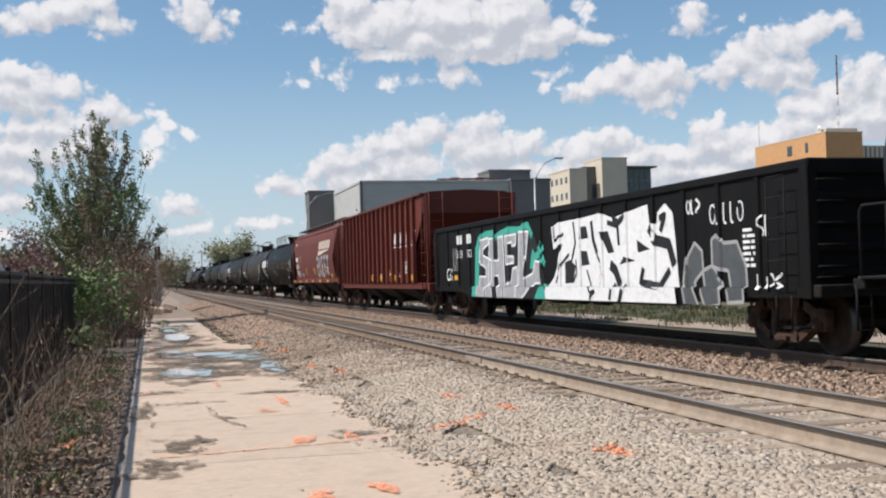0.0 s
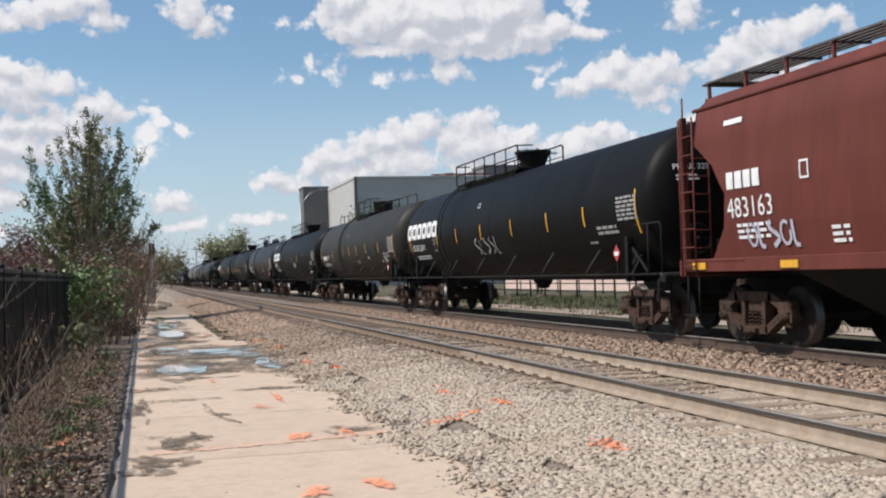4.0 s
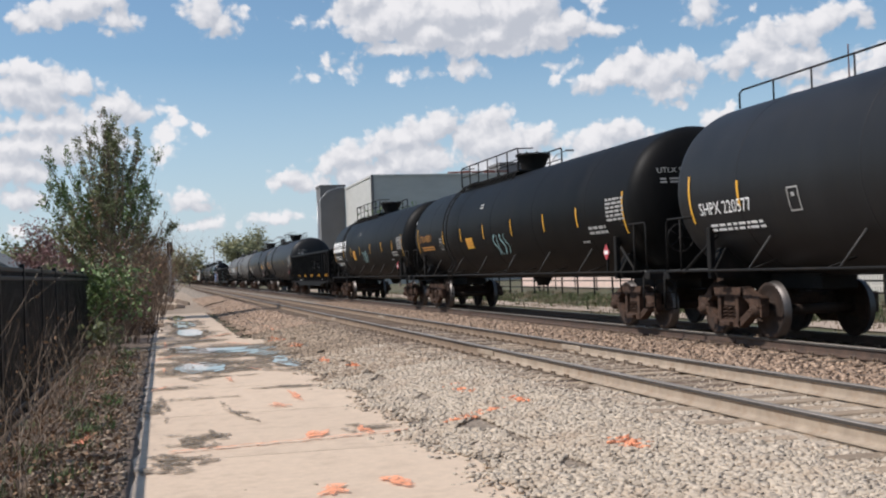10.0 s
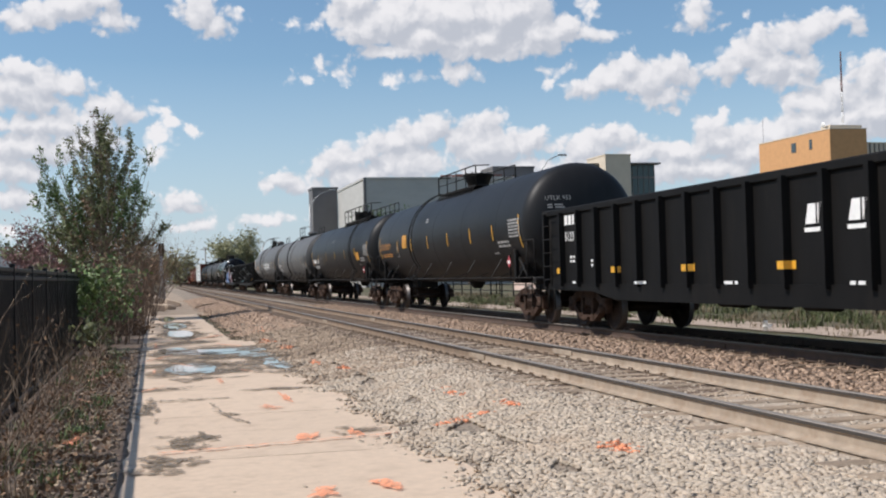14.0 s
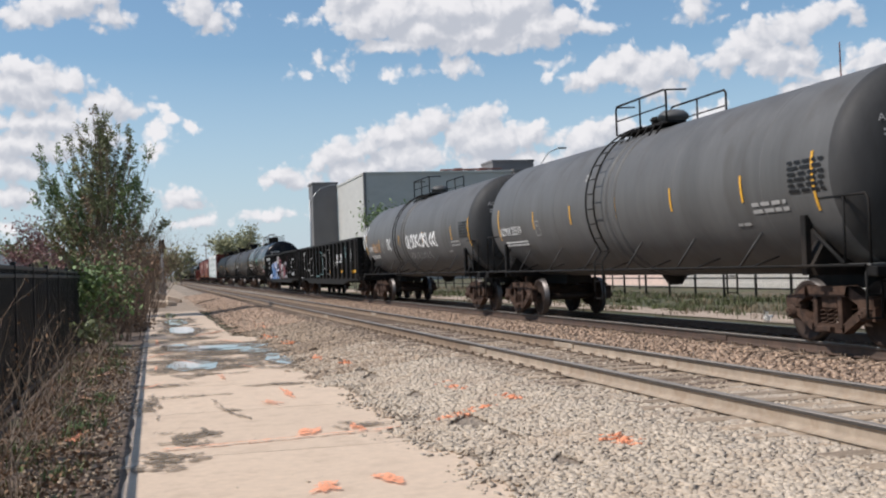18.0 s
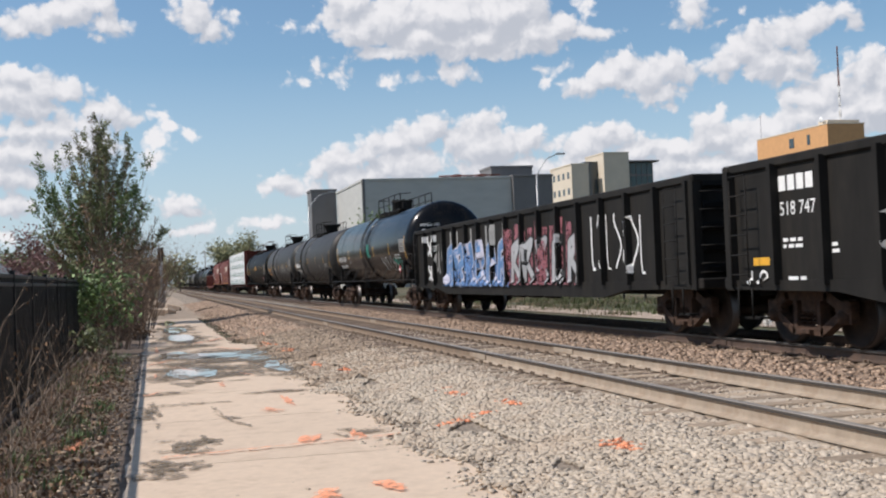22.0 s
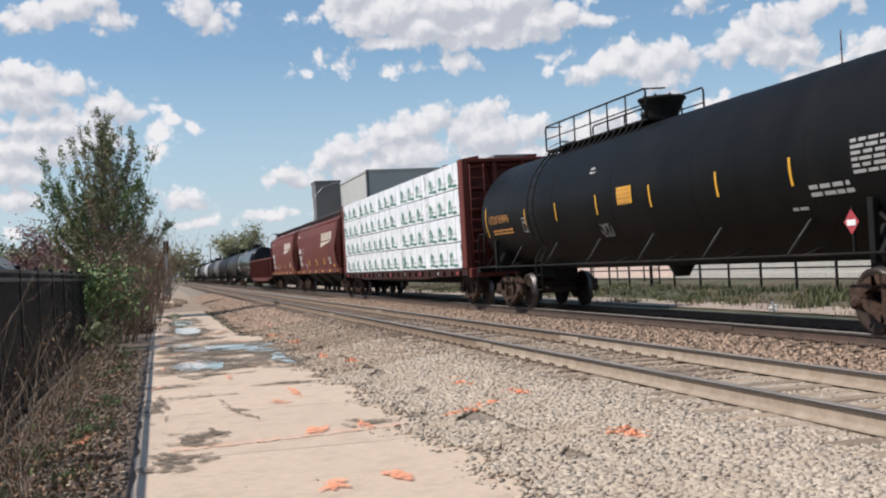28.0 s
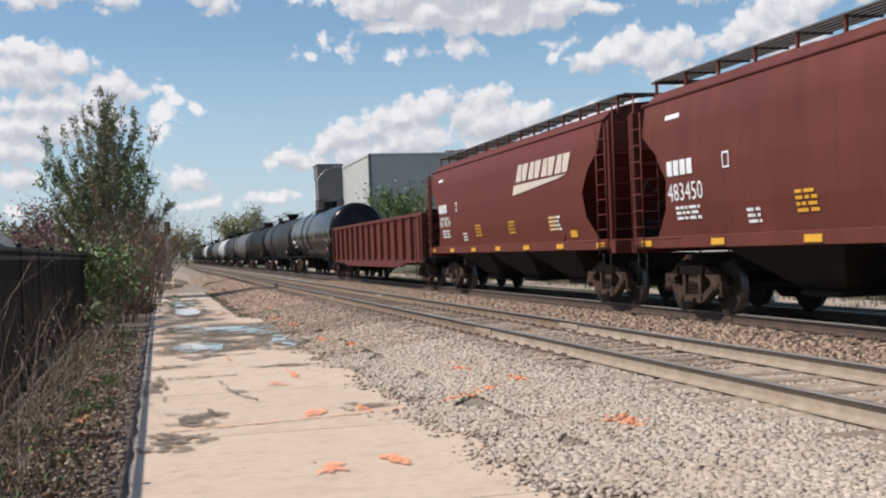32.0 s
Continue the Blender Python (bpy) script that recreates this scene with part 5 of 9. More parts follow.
        for k in range(-3, 3):
            part("lower_bracket", lug, None, car, at=pose(0, (k + 0.5) * (half - 2.4) / 3.0, 0))
    # bottom outlet and skid
    s = Shape().lathe([(0.78, 0.0), (0.78, 0.14), (0.88, 0.20), (zc - R + 0.05, 0.30)], 16, "z")
    part("bottom_outlet", s, M_FRAME, car)
    # platform, rails and fittings on top
    py, pl = platform
    top = zc + R
    s = Shape()
    for q in (-1, 1):
        s.box(q * 0.42 - 0.20, q * 0.42 + 0.20, py - pl / 2, py + pl / 2, top - 0.02, top + 0.03, 0.005)
        for k in range(int(pl / 0.35)):
            y = py - pl / 2 + 0.2 + k * 0.35
            s.tube([(q * 0.62, y, top), (q * 0.80, y, top - 0.26)], 0.02, 4)
    part("top_platform", s, M_FRAME, car)
    hgt = top + rail_high
    for q in (-1, 1):
        s = Shape()
        x = q * 0.64
        s.tube([(x, py - pl / 2, top), (x, py - pl / 2, hgt - 0.06), (x, py - pl / 2 + 0.06, hgt), (x, py + pl / 2 - 0.06, hgt), (x, py + pl / 2, hgt - 0.06), (x, py + pl / 2, top)], 0.022, 6)
        s.tube([(x, py - pl / 2, top + rail_high * 0.5), (x, py + pl / 2, top + rail_high * 0.5)], 0.016, 5)
        for k in range(1, max(2, int(pl / 0.95))):
            y = py - pl / 2 + pl * k / max(2, int(pl / 0.95))
            s.tube([(x, y, top), (x, y, hgt)], 0.02, 5)
        part("platform_rail", s, M_FRAME, car)
    s = Shape()
    for d in (-1, 1):
        y = py + d * pl / 2
        s.tube([(-0.64, y, top + rail_high * 0.98), (-0.2, y, top + rail_high)], 0.018, 5)
    part("gate_rail", s, M_FRAME, car)
    s = Shape()
    dy = py - pl * 0.08 if dome_at is None else dome_at
    if dome == "cup":
        s.lathe([(top - 0.05, 0.30), (top + 0.22, 0.36), (top + 0.42, 0.46), (top + 0.46, 0.50), (top + 0.50, 0.50), (top + 0.52, 0.44), (top + 0.54, 0.0)], 24, "z", (0, dy, 0))
    elif dome == "box":
        s.lathe([(top - 0.05, 0.42), (top + 0.40, 0.42), (top + 0.44, 0.46), (top + 0.50, 0.44), (top + 0.54, 0.0)], 20, "z", (0, dy, 0))
        s.box(-0.1, 0.1, dy - 0.55, dy - 0.35, top, top + 0.4, 0.02)
    else:
        s.lathe([(top - 0.05, 0.26), (top + 0.16, 0.26), (top + 0.18, 0.32), (top + 0.24, 0.32), (top + 0.34, 0.22), (top + 0.38, 0.0)], 20, "z", (0, dy, 0))
    mw = part("manway", s, M_FRAME if dome != "dish" else M_GREY, car, "bolted manway and valve housing")
    if dome != "dish":
        bolt = once("bolt", lambda s: s.lathe([(0, 0.0), (0, 0.03), (0.13, 0.03), (0.14, 0.0)], 6, "z"), M_FRAME)
        for k in range(8):
            a = k * math.pi / 4
            part("bolt", bolt, None, mw, at=pose(0.38 * math.cos(a), dy + 0.38 * math.sin(a), top + 0.42))
    s = Shape().lathe([(top - 0.05, 0.12), (top + 0.22, 0.12), (top + 0.26, 0.16), (top + 0.32, 0.10), (top + 0.34, 0.0)], 12, "z", (0, dy + 0.75, 0))
    part("relief_valve", s, M_FRAME, car)
    # curved ladders up both sides
    ly = py + pl / 2 - 0.3 if ladder is None else ladder
    for q in (-1, 1):
        s = Shape()
        a0, a1 = -0.62, 1.25
        for w in (-0.21, 0.21):
            pts = [(q * (R + 0.16) * math.cos(a), ly + w, zc + (R + 0.16) * math.sin(a)) for a in [a0 + (a1 - a0) * k / 12 for k in range(13)]]
            s.tube([(q * 1.50, ly + w, 0.52), (q * 1.50, ly + w, 1.30)] + pts, 0.02, 5)
        for k in range(11):
            a = a0 + (a1 - a0) * k / 10
            s.tube([(q * (R + 0.16) * math.cos(a), ly - 0.21, zc + (R + 0.16) * math.sin(a)), (q * (R + 0.16) * math.cos(a), ly + 0.21, zc + (R + 0.16) * math.sin(a))], 0.013, 5)
        for z in (0.55, 0.9, 1.25):
            s.tube([(q * 1.50, ly - 0.21, z), (q * 1.50, ly + 0.21, z)], 0.013, 5)
        part("ladder", s, M_FRAME, car)
    if top_rail:
        s = Shape()
        for y0, y1 in ((-hl + 0.9, py - pl / 2 - 0.2), (py + pl / 2 + 0.2, hl - 0.9)):
            s.tube([(-0.45, y0, top - 0.06), (-0.45, y0, top + 0.20), (-0.45, y0 + 0.1, top + 0.25), (-0.45, y1 - 0.1, top + 0.25), (-0.45, y1, top + 0.2), (-0.45, y1, top - 0.06)], 0.018, 5)
            for k in range(1, 5):
                y = y0 + (y1 - y0) * k / 5
                s.tube([(-0.45, y, top - 0.08), (-0.45, y, top + 0.25)], 0.016, 5)
        part("top_handrail", s, M_FRAME, car)
    for y, z0, z1 in stripes:
        part("reflector", patch(Shape(), put, y - 0.032, y + 0.032, z0, z1), M_YEL, car, "yellow reflective strip")
    running_gear(car, half)
    if marks:
        marks(car, put, half)
    CARS.append((car, (u0 + u1) / 2))
    return car


def put_q(q, r, zc, y, z):
    a = (z - zc) / r
    a = max(-1.2, min(1.2, a))
    return (q * (r + 0.02) * math.cos(a), y, zc + (r + 0.02) * math.sin(a))


def put_head(half, R=1.49, zc=2.49):
    """Paint that lies on the dished near end of a tank; y runs from its outer side inwards."""
    def put(y, z, lift):
        r = min(0.98, math.hypot(y, z - zc) / R) ** (1 / 0.85)
        return (-y, -(half - 0.62) + 0.58 * (1 - math.sqrt(1 - r * r) ** 0.85) - lift, z)
    return put


def tank_marks(mark, number, ink=None, logo=False, panel=None, tag=None, extra=None, sticker=None, size=0.30, low=2.05):
    """Marks of a tank car: wordmark and number by the far end, data panels by the near end."""
    def go(car, put, half):
        ink_m = ink or M_WHITE
        y = half - 1.75
        if logo:
            hollow_logo(car, put, y + 0.50, 2.40, 6, 0.575, 0.50, 0.14, 0.075)
        s = Shape()
        if mark:
            lettering(s, put, mark + " " + number, y - 0.08, 2.00 if logo else low, size)
        else:
            block_logo(s, put, y - 0.25, 2.00 if logo else low, (0.19, 0.17, 0.18, 0.17), size * 0.7, 0.05)
            lettering(s, put, number, y - 1.25, 2.00 if logo else low, size)
        fine_print(s, put, y - 0.3, 1.83 if logo else low - 0.17, 1.7, 2, 0.045, int(half * 100))
        part("car_number", s, ink_m, car)
        s = Shape()
        for a, b, c, d in ((y - 2.85, y - 3.15, 1.96, 1.985), (y - 2.85, y - 3.15, 2.30, 2.325), (y - 2.85, y - 2.875, 1.96, 2.325), (y - 3.125, y - 3.15, 1.96, 2.325)):
            patch(s, put, a, b, c, d)
        patch(s, put, y - 2.95, y - 3.04, 2.18, 2.24)
        part("sign_frame", s, M_GREYP, car)
        if panel:
            part("data_panel", table(Shape(), put, -half + 2.25, 2.66, 0.88 if panel is M_PALEP else 1.0, 0.56, 3), [panel, M_INK if panel is not M_INK else M_GREYP], car, "panel of small data lettering")
        s = Shape()
        fine_print(s, put, -half + 3.3, 2.10, 1.0, 2, 0.06, 5)
        fine_print(s, put, 1.2, 3.15, 0.3, 2, 0.05, 6)
        fine_print(s, put, -half + 3.9, 1.80, 0.45, 1, 0.05, 7)
        part("stencil", s, M_GREYP, car)
        if sticker:
            for ys, zs, w, h in sticker:
                part("sticker", table(Shape(), put, ys, zs, w, h, 9), [M_YEL, M_GOLD], car, "yellow notice panel")
        if tag:
            for i, (ya, za, w, h, mat, c, wd) in enumerate(tag):
                spray(car, put, ya, za, w, h, int(half * 10) + i, mat, count=c, width=wd)
        # reporting marks on the near head
        if mark:
            s = Shape()
            lettering(s, put_head(half), mark + " " + number[:3], 1.00, 3.02, 0.15)
            fine_print(s, put_head(half), 0.95, 2.92, 0.42, 2, 0.035, 21)
            part("end_mark", s, M_GREYP if mark in ("UTLX", "ADMX") else M_WHITE, car)
        if extra:
            extra(car, put, half)
    return go


# ---- open-top gondolas ----
def gondola(u0, u1, paint, label, top=2.79, low=0.84, ribs=16, marks=None, deep=0.13):
    half = (u1 - u0) / 2
    car = thing("gondola_car", label, "gondola car", "railway cars of the train")
    hl, X = half - 0.62, 1.46
    for q in (-1, 1):
        s = Shape().box(q * X - 0.015, q * X + 0.015, -hl, hl, low + 0.12, top - 0.10)
        part("side_sheet", s, paint, car)
        s = Shape().box(q * X - 0.07, q * X + 0.09, -hl, hl, top - 0.14, top, 0.02)
        part("top_chord", s, paint, car)
        # the side sill is deepest at mid length
        s = Shape().prism([(-hl, low + 0.16), (-hl, low + 0.02), (-hl + 2.8, low), (-hl + 4.0, low - 0.16), (hl - 4.0, low - 0.16), (hl - 2.8, low), (hl, low + 0.02), (hl, low + 0.16)], q * X - 0.06, q * X + 0.10, "x")
        part("side_sill", s, paint, car)
        for k in range(ribs + 1):
            y = -hl + 0.1 + (2 * hl - 0.2) * k / ribs
            rib = once(("rib", top, low, paint.name, q, deep), lambda s: s.prism([(0, -0.07), (0, 0.07), (q * deep, 0.05), (q * deep, -0.05)], low + 0.1, top - 0.10, "z"), paint)
            part("rib", rib, None, car, at=pose(q * (X + 0.01), y, 0))
    for d in (-1, 1):
        s = Shape().box(-X, X, d * hl - 0.02, d * hl + 0.02, low + 0.1, top - 0.05)
        wall = part("end_wall", s, paint, car)
        rib_end = once(("end_rib", X), lambda s: s.box(-X + 0.1, X - 0.1, -0.06, 0.06, -0.06, 0.06, 0.02), paint)
        for k in range(5):
            part("end_rib", rib_end, None, wall, at=pose(0, d * (hl + 0.05), low + 0.35 + k * 0.36))
        part("end_chord", Shape().box(-X - 0.08, X + 0.08, d * (hl + 0.03) - 0.08, d * (hl + 0.03) + 0.08, top - 0.14, top, 0.02), paint, wall)
        for q in (-1, 1):
            part("corner_post", Shape().box(q * X - 0.09, q * X + 0.09, d * hl - 0.10, d * hl + 0.10, low, top - 0.02, 0.015), paint, wall)
        s = Shape().box(-1.5, 1.5, d * (half - 0.5) - 0.14, d * (half - 0.5) + 0.14, low + 0.02, low + 0.2, 0.02)
        part("end_sill", s, M_FRAME, car)
        for q in (-1, 1):
            s = Shape()
            for w in (0.30, 0.78):
                s.tube([(q * (X + 0.20), d * (hl - w), low + 0.1), (q * (X + 0.20), d * (hl - w), top - 0.25)], 0.012, 5)
            for k in range(6):
                z = low + 0.25 + k * 0.30
                s.tube([(q * (X + 0.20), d * (hl - 0.30), z), (q * (X + 0.20), d * (hl - 0.78), z)], 0.012, 5)
            s.tube([(q * X, d * (hl + 0.14), low + 0.3), (q * X * 0.72, d * (hl + 0.14), low + 0.3)], 0.012, 5)
            for k in range(5):
                z = low + 0.45 + k * 0.30
                s.tube([(q * (X - 0.02), d * (hl + 0.16), z), (q * (X - 0.45), d * (hl + 0.16), z)], 0.013, 5)
            part("ladder", s, M_FRAME, car)
            s = Shape()
            for w in (0.32, 0.72):
                s.tube([(q * (X + 0.12), d * (hl - w), low + 0.05), (q * (X + 0.12), d * (hl - w), 0.42)], 0.016, 5)
            s.box(q * X - 0.02, q * X + 0.16, min(d * (hl - 0.3), d * (hl - 0.74)), max(d * (hl - 0.3), d * (hl - 0.74)), 0.41, 0.44)
            part("stirrup_step", s, M_FRAME, car)
    part("brake_wheel", HANDBRAKE, None, car, at=pose(0.8, -(half - 0.36), 2.0, 90, 0, 0))
    s = Shape().box(-X, X, -hl, hl, low + 0.22, low + 0.27)
    s.box(-0.35, 0.35, -half + 0.5, half - 0.5, 0.70, low + 0.2, 0.02)
    for k in range(-6, 7):
        s.box(-X, X, k * hl / 7 - 0.08, k * hl / 7 + 0.08, low, low + 0.22, 0.01)
    part("floor", s, M_FRAME, car)
    s = Shape()
    for k in range(3):
        s.lathe([(-0.4, 0.0), (-0.4, 0.14), (0.4, 0.14), (0.4, 0.0)], 12, "y", (-0.75, -1.2 + k * 1.3, 0.72))
    part("brake_reservoir", s, M_FRAME, car)
    running_gear(car, half)
    if marks:
        marks(car, ribbed_side(X, hl, ribs, deep), half)
    CARS.append((car, (u0 + u1) / 2))
    return car


# ---- trees, shrubs and weeds ----
def leaf_cloud(points, size, seed, jitter, count, long=1.8):
    """Small bent leaves set round the given points."""
    rng = np.random.default_rng(seed)
    p = np.asarray(points, float)
    p = p[rng.integers(0, len(p), count)] + rng.normal(0, jitter, (count, 3))
    a = rng.normal(0, 1, (count, 3))
    a /= np.linalg.norm(a, axis=1, keepdims=True)
    b = np.cross(a, rng.normal(0, 1, (count, 3)))
    b /= np.linalg.norm(b, axis=1, keepdims=True) + 1e-9
    c = np.cross(a, b)
    s = size * rng.uniform(0.6, 1.3, (count, 1))
    v = np.stack([p, p + a * s * long * 0.5 + b * s * 0.5 + c * s * 0.15, p + a * s * long, p + a * s * long * 0.5 - b * s * 0.5 + c * s * 0.15], 1).reshape(-1, 3)
    f = (np.array([[0, 1, 2], [0, 2, 3]])[None] + 4 * np.arange(count)[:, None, None]).reshape(-1, 3)
    return v, f


def np_mesh(name, v, f, mat):
    me = bpy.data.meshes.new(name)
    me.vertices.add(len(v))
    me.vertices.foreach_set("co", np.asarray(v, float).ravel())
    me.loops.add(len(f) * 3)
    me.loops.foreach_set("vertex_index", np.asarray(f).ravel())
    me.polygons.add(len(f))
    me.polygons.foreach_set("loop_start", np.arange(len(f)) * 3)
    me.materials.append(mat)
    me.update()
    me.validate()
    return me


def grow(s, rnd, p, d, length, r, depth, tips, spread=0.55, up=0.25, kids=3, sides=5):
    """A limb that bends, thins and forks."""
    pts = [p.copy()]
    n = 4
    for i in range(n):
        d = (d + Vector((rnd.gauss(0, 0.10), rnd.gauss(0, 0.10), rnd.gauss(0, 0.05) + up * 0.12))).normalized()
        p = p + d * (length / n)
        pts.append(p.copy())
        if depth <= 1:
            tips.append(p.copy())
    s.tube(pts, r, sides, caps=False, r1=r * 0.55)
    if depth <= 0:
        return
    for k in range(kids):
        q = pts[rnd.randint(2, n)] if k else pts[-1]
        a = rnd.uniform(0, 6.283)
        side = Vector((math.cos(a), math.sin(a), rnd.uniform(-0.1, 0.5)))
        grow(s, rnd, q, (d + side * spread * rnd.uniform(0.6, 1.3)).normalized(), length * rnd.uniform(0.55, 0.8), r * 0.5, depth - 1, tips, spread, up, kids, max(3, sides - 1))


def tree(x, y, height, label, bark, leaf, seed, trunk=0.3, limbs=6, lean=0.35, leaves=5000, size=0.10, jitter=0.16, depth=3, category="tree", z=0.0, r=0.13, spread=0.55, up=0.3, first=0.42, leaf2=None):
    rnd = random.Random(seed)
    t = thing("tree", label, category, at=pose(x, y, z))
    s, tips = Shape(), []
    th = height * trunk
    s.tube([(0, 0, -0.1), (0.02, 0.01, th * 0.5), (0.0, 0.03, th)], r, 9, caps=False, r1=r * 0.75)
    for k in range(limbs):
        a = 6.283 * k / limbs + rnd.uniform(-0.4, 0.4)
        ln = lean * (0.3 if k == 0 else rnd.uniform(0.6, 1.2))
        grow(s, rnd, Vector((0, 0.02, th * rnd.uniform(0.75, 1.0))), Vector((ln * math.cos(a), ln * math.sin(a), 1)).normalized(), height * first * rnd.uniform(0.8, 1.05), r * 0.55, depth, tips, spread, up)
    part("trunk", s, bark, t)
    v, f = leaf_cloud(tips, size, seed, jitter, leaves)
    tagged(part("crown", np_mesh("crown", v, f, leaf), None, t), kind="stuff")
    if leaf2:
        v, f = leaf_cloud(tips[:len(tips) // 3], size, seed + 1, jitter, leaves // 4)
        tagged(part("bright_leaves", np_mesh("bright_leaves", v, f, leaf2), None, t), kind="stuff")
    return t


def shrub(x, y, height, width, label, seed, stems, mat, leaf=None, leaves=0, size=0.05, name="shrub", z=0.0, up=0.2, lean=0.5, r=0.012, depth=2):
    """Many thin stems from one root, with or without leaves."""
    rnd = random.Random(seed)
    t = thing(name, label, name.replace("_", " "), at=pose(x, y, z))
    s, tips = Shape(), []
    for k in range(stems):
        a = rnd.uniform(0, 6.283)
        o = rnd.uniform(0, width * 0.5)
        grow(s, rnd, Vector((o * math.cos(a), o * math.sin(a), -0.03)), Vector((lean * math.cos(a) * rnd.uniform(0, 1), lean * math.sin(a) * rnd.uniform(0, 1), 1)).normalized(), height * rnd.uniform(0.4, 0.62), r, depth, tips, 0.6, up, 2, 4)
    tagged(part("brushwood", s, mat, t), kind="stuff")
    if leaf:
        v, f = leaf_cloud(tips, size, seed, 0.07, leaves)
        tagged(part("leaves", np_mesh("leaves", v, f, leaf), None, t), kind="stuff")
    return t


def blades(name, label, count, place, mat, seed, tall=(0.15, 0.4), wide=0.012):
    """Single grass blades, each leaning its own way."""
    rng = np.random.default_rng(seed)
    p = place(rng, count)
    n = len(p)
    h = rng.uniform(tall[0], tall[1], (n, 1))
    a = rng.uniform(0, 6.283, n)
    d = np.stack([np.cos(a), np.sin(a), np.zeros(n)], -1)
    sd = np.stack([-np.sin(a), np.cos(a), np.zeros(n)], -1) * wide
    upv = np.array([0, 0, 1.0])
    mid = p + upv * h * 0.6 + d * h * 0.15
    tip = p + upv * h * 0.95 + d * h * rng.uniform(0.2, 0.6, (n, 1))
    v = np.stack([p - sd, p + sd, mid + sd * 0.7, mid - sd * 0.7, tip], 1).reshape(-1, 3)
    f = (np.array([[0, 1, 2], [0, 2, 3], [3, 2, 4]])[None] + 5 * np.arange(n)[:, None, None]).reshape(-1, 3)
    return tagged(new(name, np_mesh(name, v, f, mat)), label, "grass", kind="stuff")


def field(x0, x1, y0, y1, clump, power=1.0):
    def place(rng, count):
        c = np.stack([rng.uniform(x0, x1, count // 40 + 1), y0 + (y1 - y0) * rng.uniform(0, 1, count // 40 + 1) ** power], -1)
        q = c[rng.integers(0, len(c), count)] + rng.normal(0, clump, (count, 2))
        q[:, 0] = np.clip(q[:, 0], x0, x1)
        return np.stack([q[:, 0], q[:, 1], HEIGHT(q[:, 0]) - 0.02], -1)
    return place


def vase_tree(x, y, height, label, seed):
    """Many limbs that leave the trunk low, sweep out and turn upwards; thin twigs carry the leaves."""
    rnd = random.Random(seed)
    t = thing("tree", label, "tree", at=pose(x, y, 0))
    reach_z = (0.30, 0.45, 0.60, 0.73, 0.80, 0.86, 0.94, 1.0)
    west, east = (2.6, 2.7, 3.0, 3.5, 2.5, 1.5, 0.5, 0.05), (2.6, 2.8, 2.8, 2.5, 2.4, 1.7, 0.9, 0.10)
    s = Shape()
    lead = [Vector((0.10 * math.sin(k * 0.9), 0.08 * math.cos(k * 1.3), -0.1 + height * 0.9 * k / 9)) for k in range(10)]
    s.tube(lead, 0.17, 9, caps=False, r1=0.02)
    olive, green, sparse = [], [], []
    for k in range(96):
        f = 0.34 + 0.66 * ((k + 0.5) / 96) ** 0.85
        a = k * 2.4 + rnd.uniform(-0.3, 0.3)
        ca = math.cos(a)
        wide = float(np.interp(f, reach_z, west if ca < 0 else east))
        r = wide * rnd.uniform(0.45, 1.0) ** 0.5
        end = Vector((r * ca, r * math.sin(a) * 0.9, f * height * rnd.uniform(0.95, 1.0)))
        zs = max(1.3, end.z * rnd.uniform(0.30, 0.48) - 0.12 * r)
        start = lead[min(8, int(zs / height / 0.9 * 9))].copy()
        start.z = zs
        mid = Vector((end.x * 0.62, end.y * 0.62, zs + (end.z - zs) * 0.38))
        pts = [start * (1 - q) ** 2 + mid * (2 * q * (1 - q)) + end * q * q + Vector((rnd.gauss(0, 0.04), rnd.gauss(0, 0.04), 0)) for q in [i / 7 for i in range(8)]]
        s.tube(pts, 0.022 + 0.035 * (1 - f), 4, caps=False, r1=0.007)
        bare = rnd.random() < (0.30 if ca > 0.2 and f < 0.6 else 0.16)
        bright = (ca < -0.35 and 0.52 < f < 0.82 and r > 0.6 * wide) or (ca > 0.4 and 0.55 < f < 0.85 and r > 0.6 * wide)
        for i in range(11):
            q = rnd.uniform(0.30, 1.0)
            p = pts[min(6, int(q * 7))].lerp(pts[min(7, int(q * 7) + 1)], q * 7 % 1)
            d = ((pts[7] - pts[4]).normalized() + Vector((rnd.gauss(0, 0.42), rnd.gauss(0, 0.42), rnd.uniform(0.0, 0.5)))).normalized()
            ln = rnd.uniform(0.35, 0.85)
            tip = p + d * ln
            s.tube([p, p + d * ln * 0.5 + Vector((0, 0, -0.03)), tip], 0.009, 3, caps=False, r1=0.004)
            if (bare and rnd.random() < 0.8) or (abs(ca) < 0.45 and rnd.random() < 0.35):
                continue
            home = green if bright else (olive if rnd.random() < 0.8 else sparse)
            home += [p + d * ln * g for g in (0.3, 0.5, 0.7, 0.85, 1.0)]
    part("trunk", s, M_BARK, t)
    for name, pts, mat, count, sd in (("crown", olive, M_LEAF, 15000, 0), ("bright_leaves", green, M_LEAF2, 8000, 1), ("bud_mass", sparse, M_DRY, 1800, 2)):
        v, f = leaf_cloud(pts, 0.068, seed + sd, 0.055, count, 2.0)
        tagged(part(name, np_mesh(name, v, f, mat), None, t), kind="stuff")
    return t


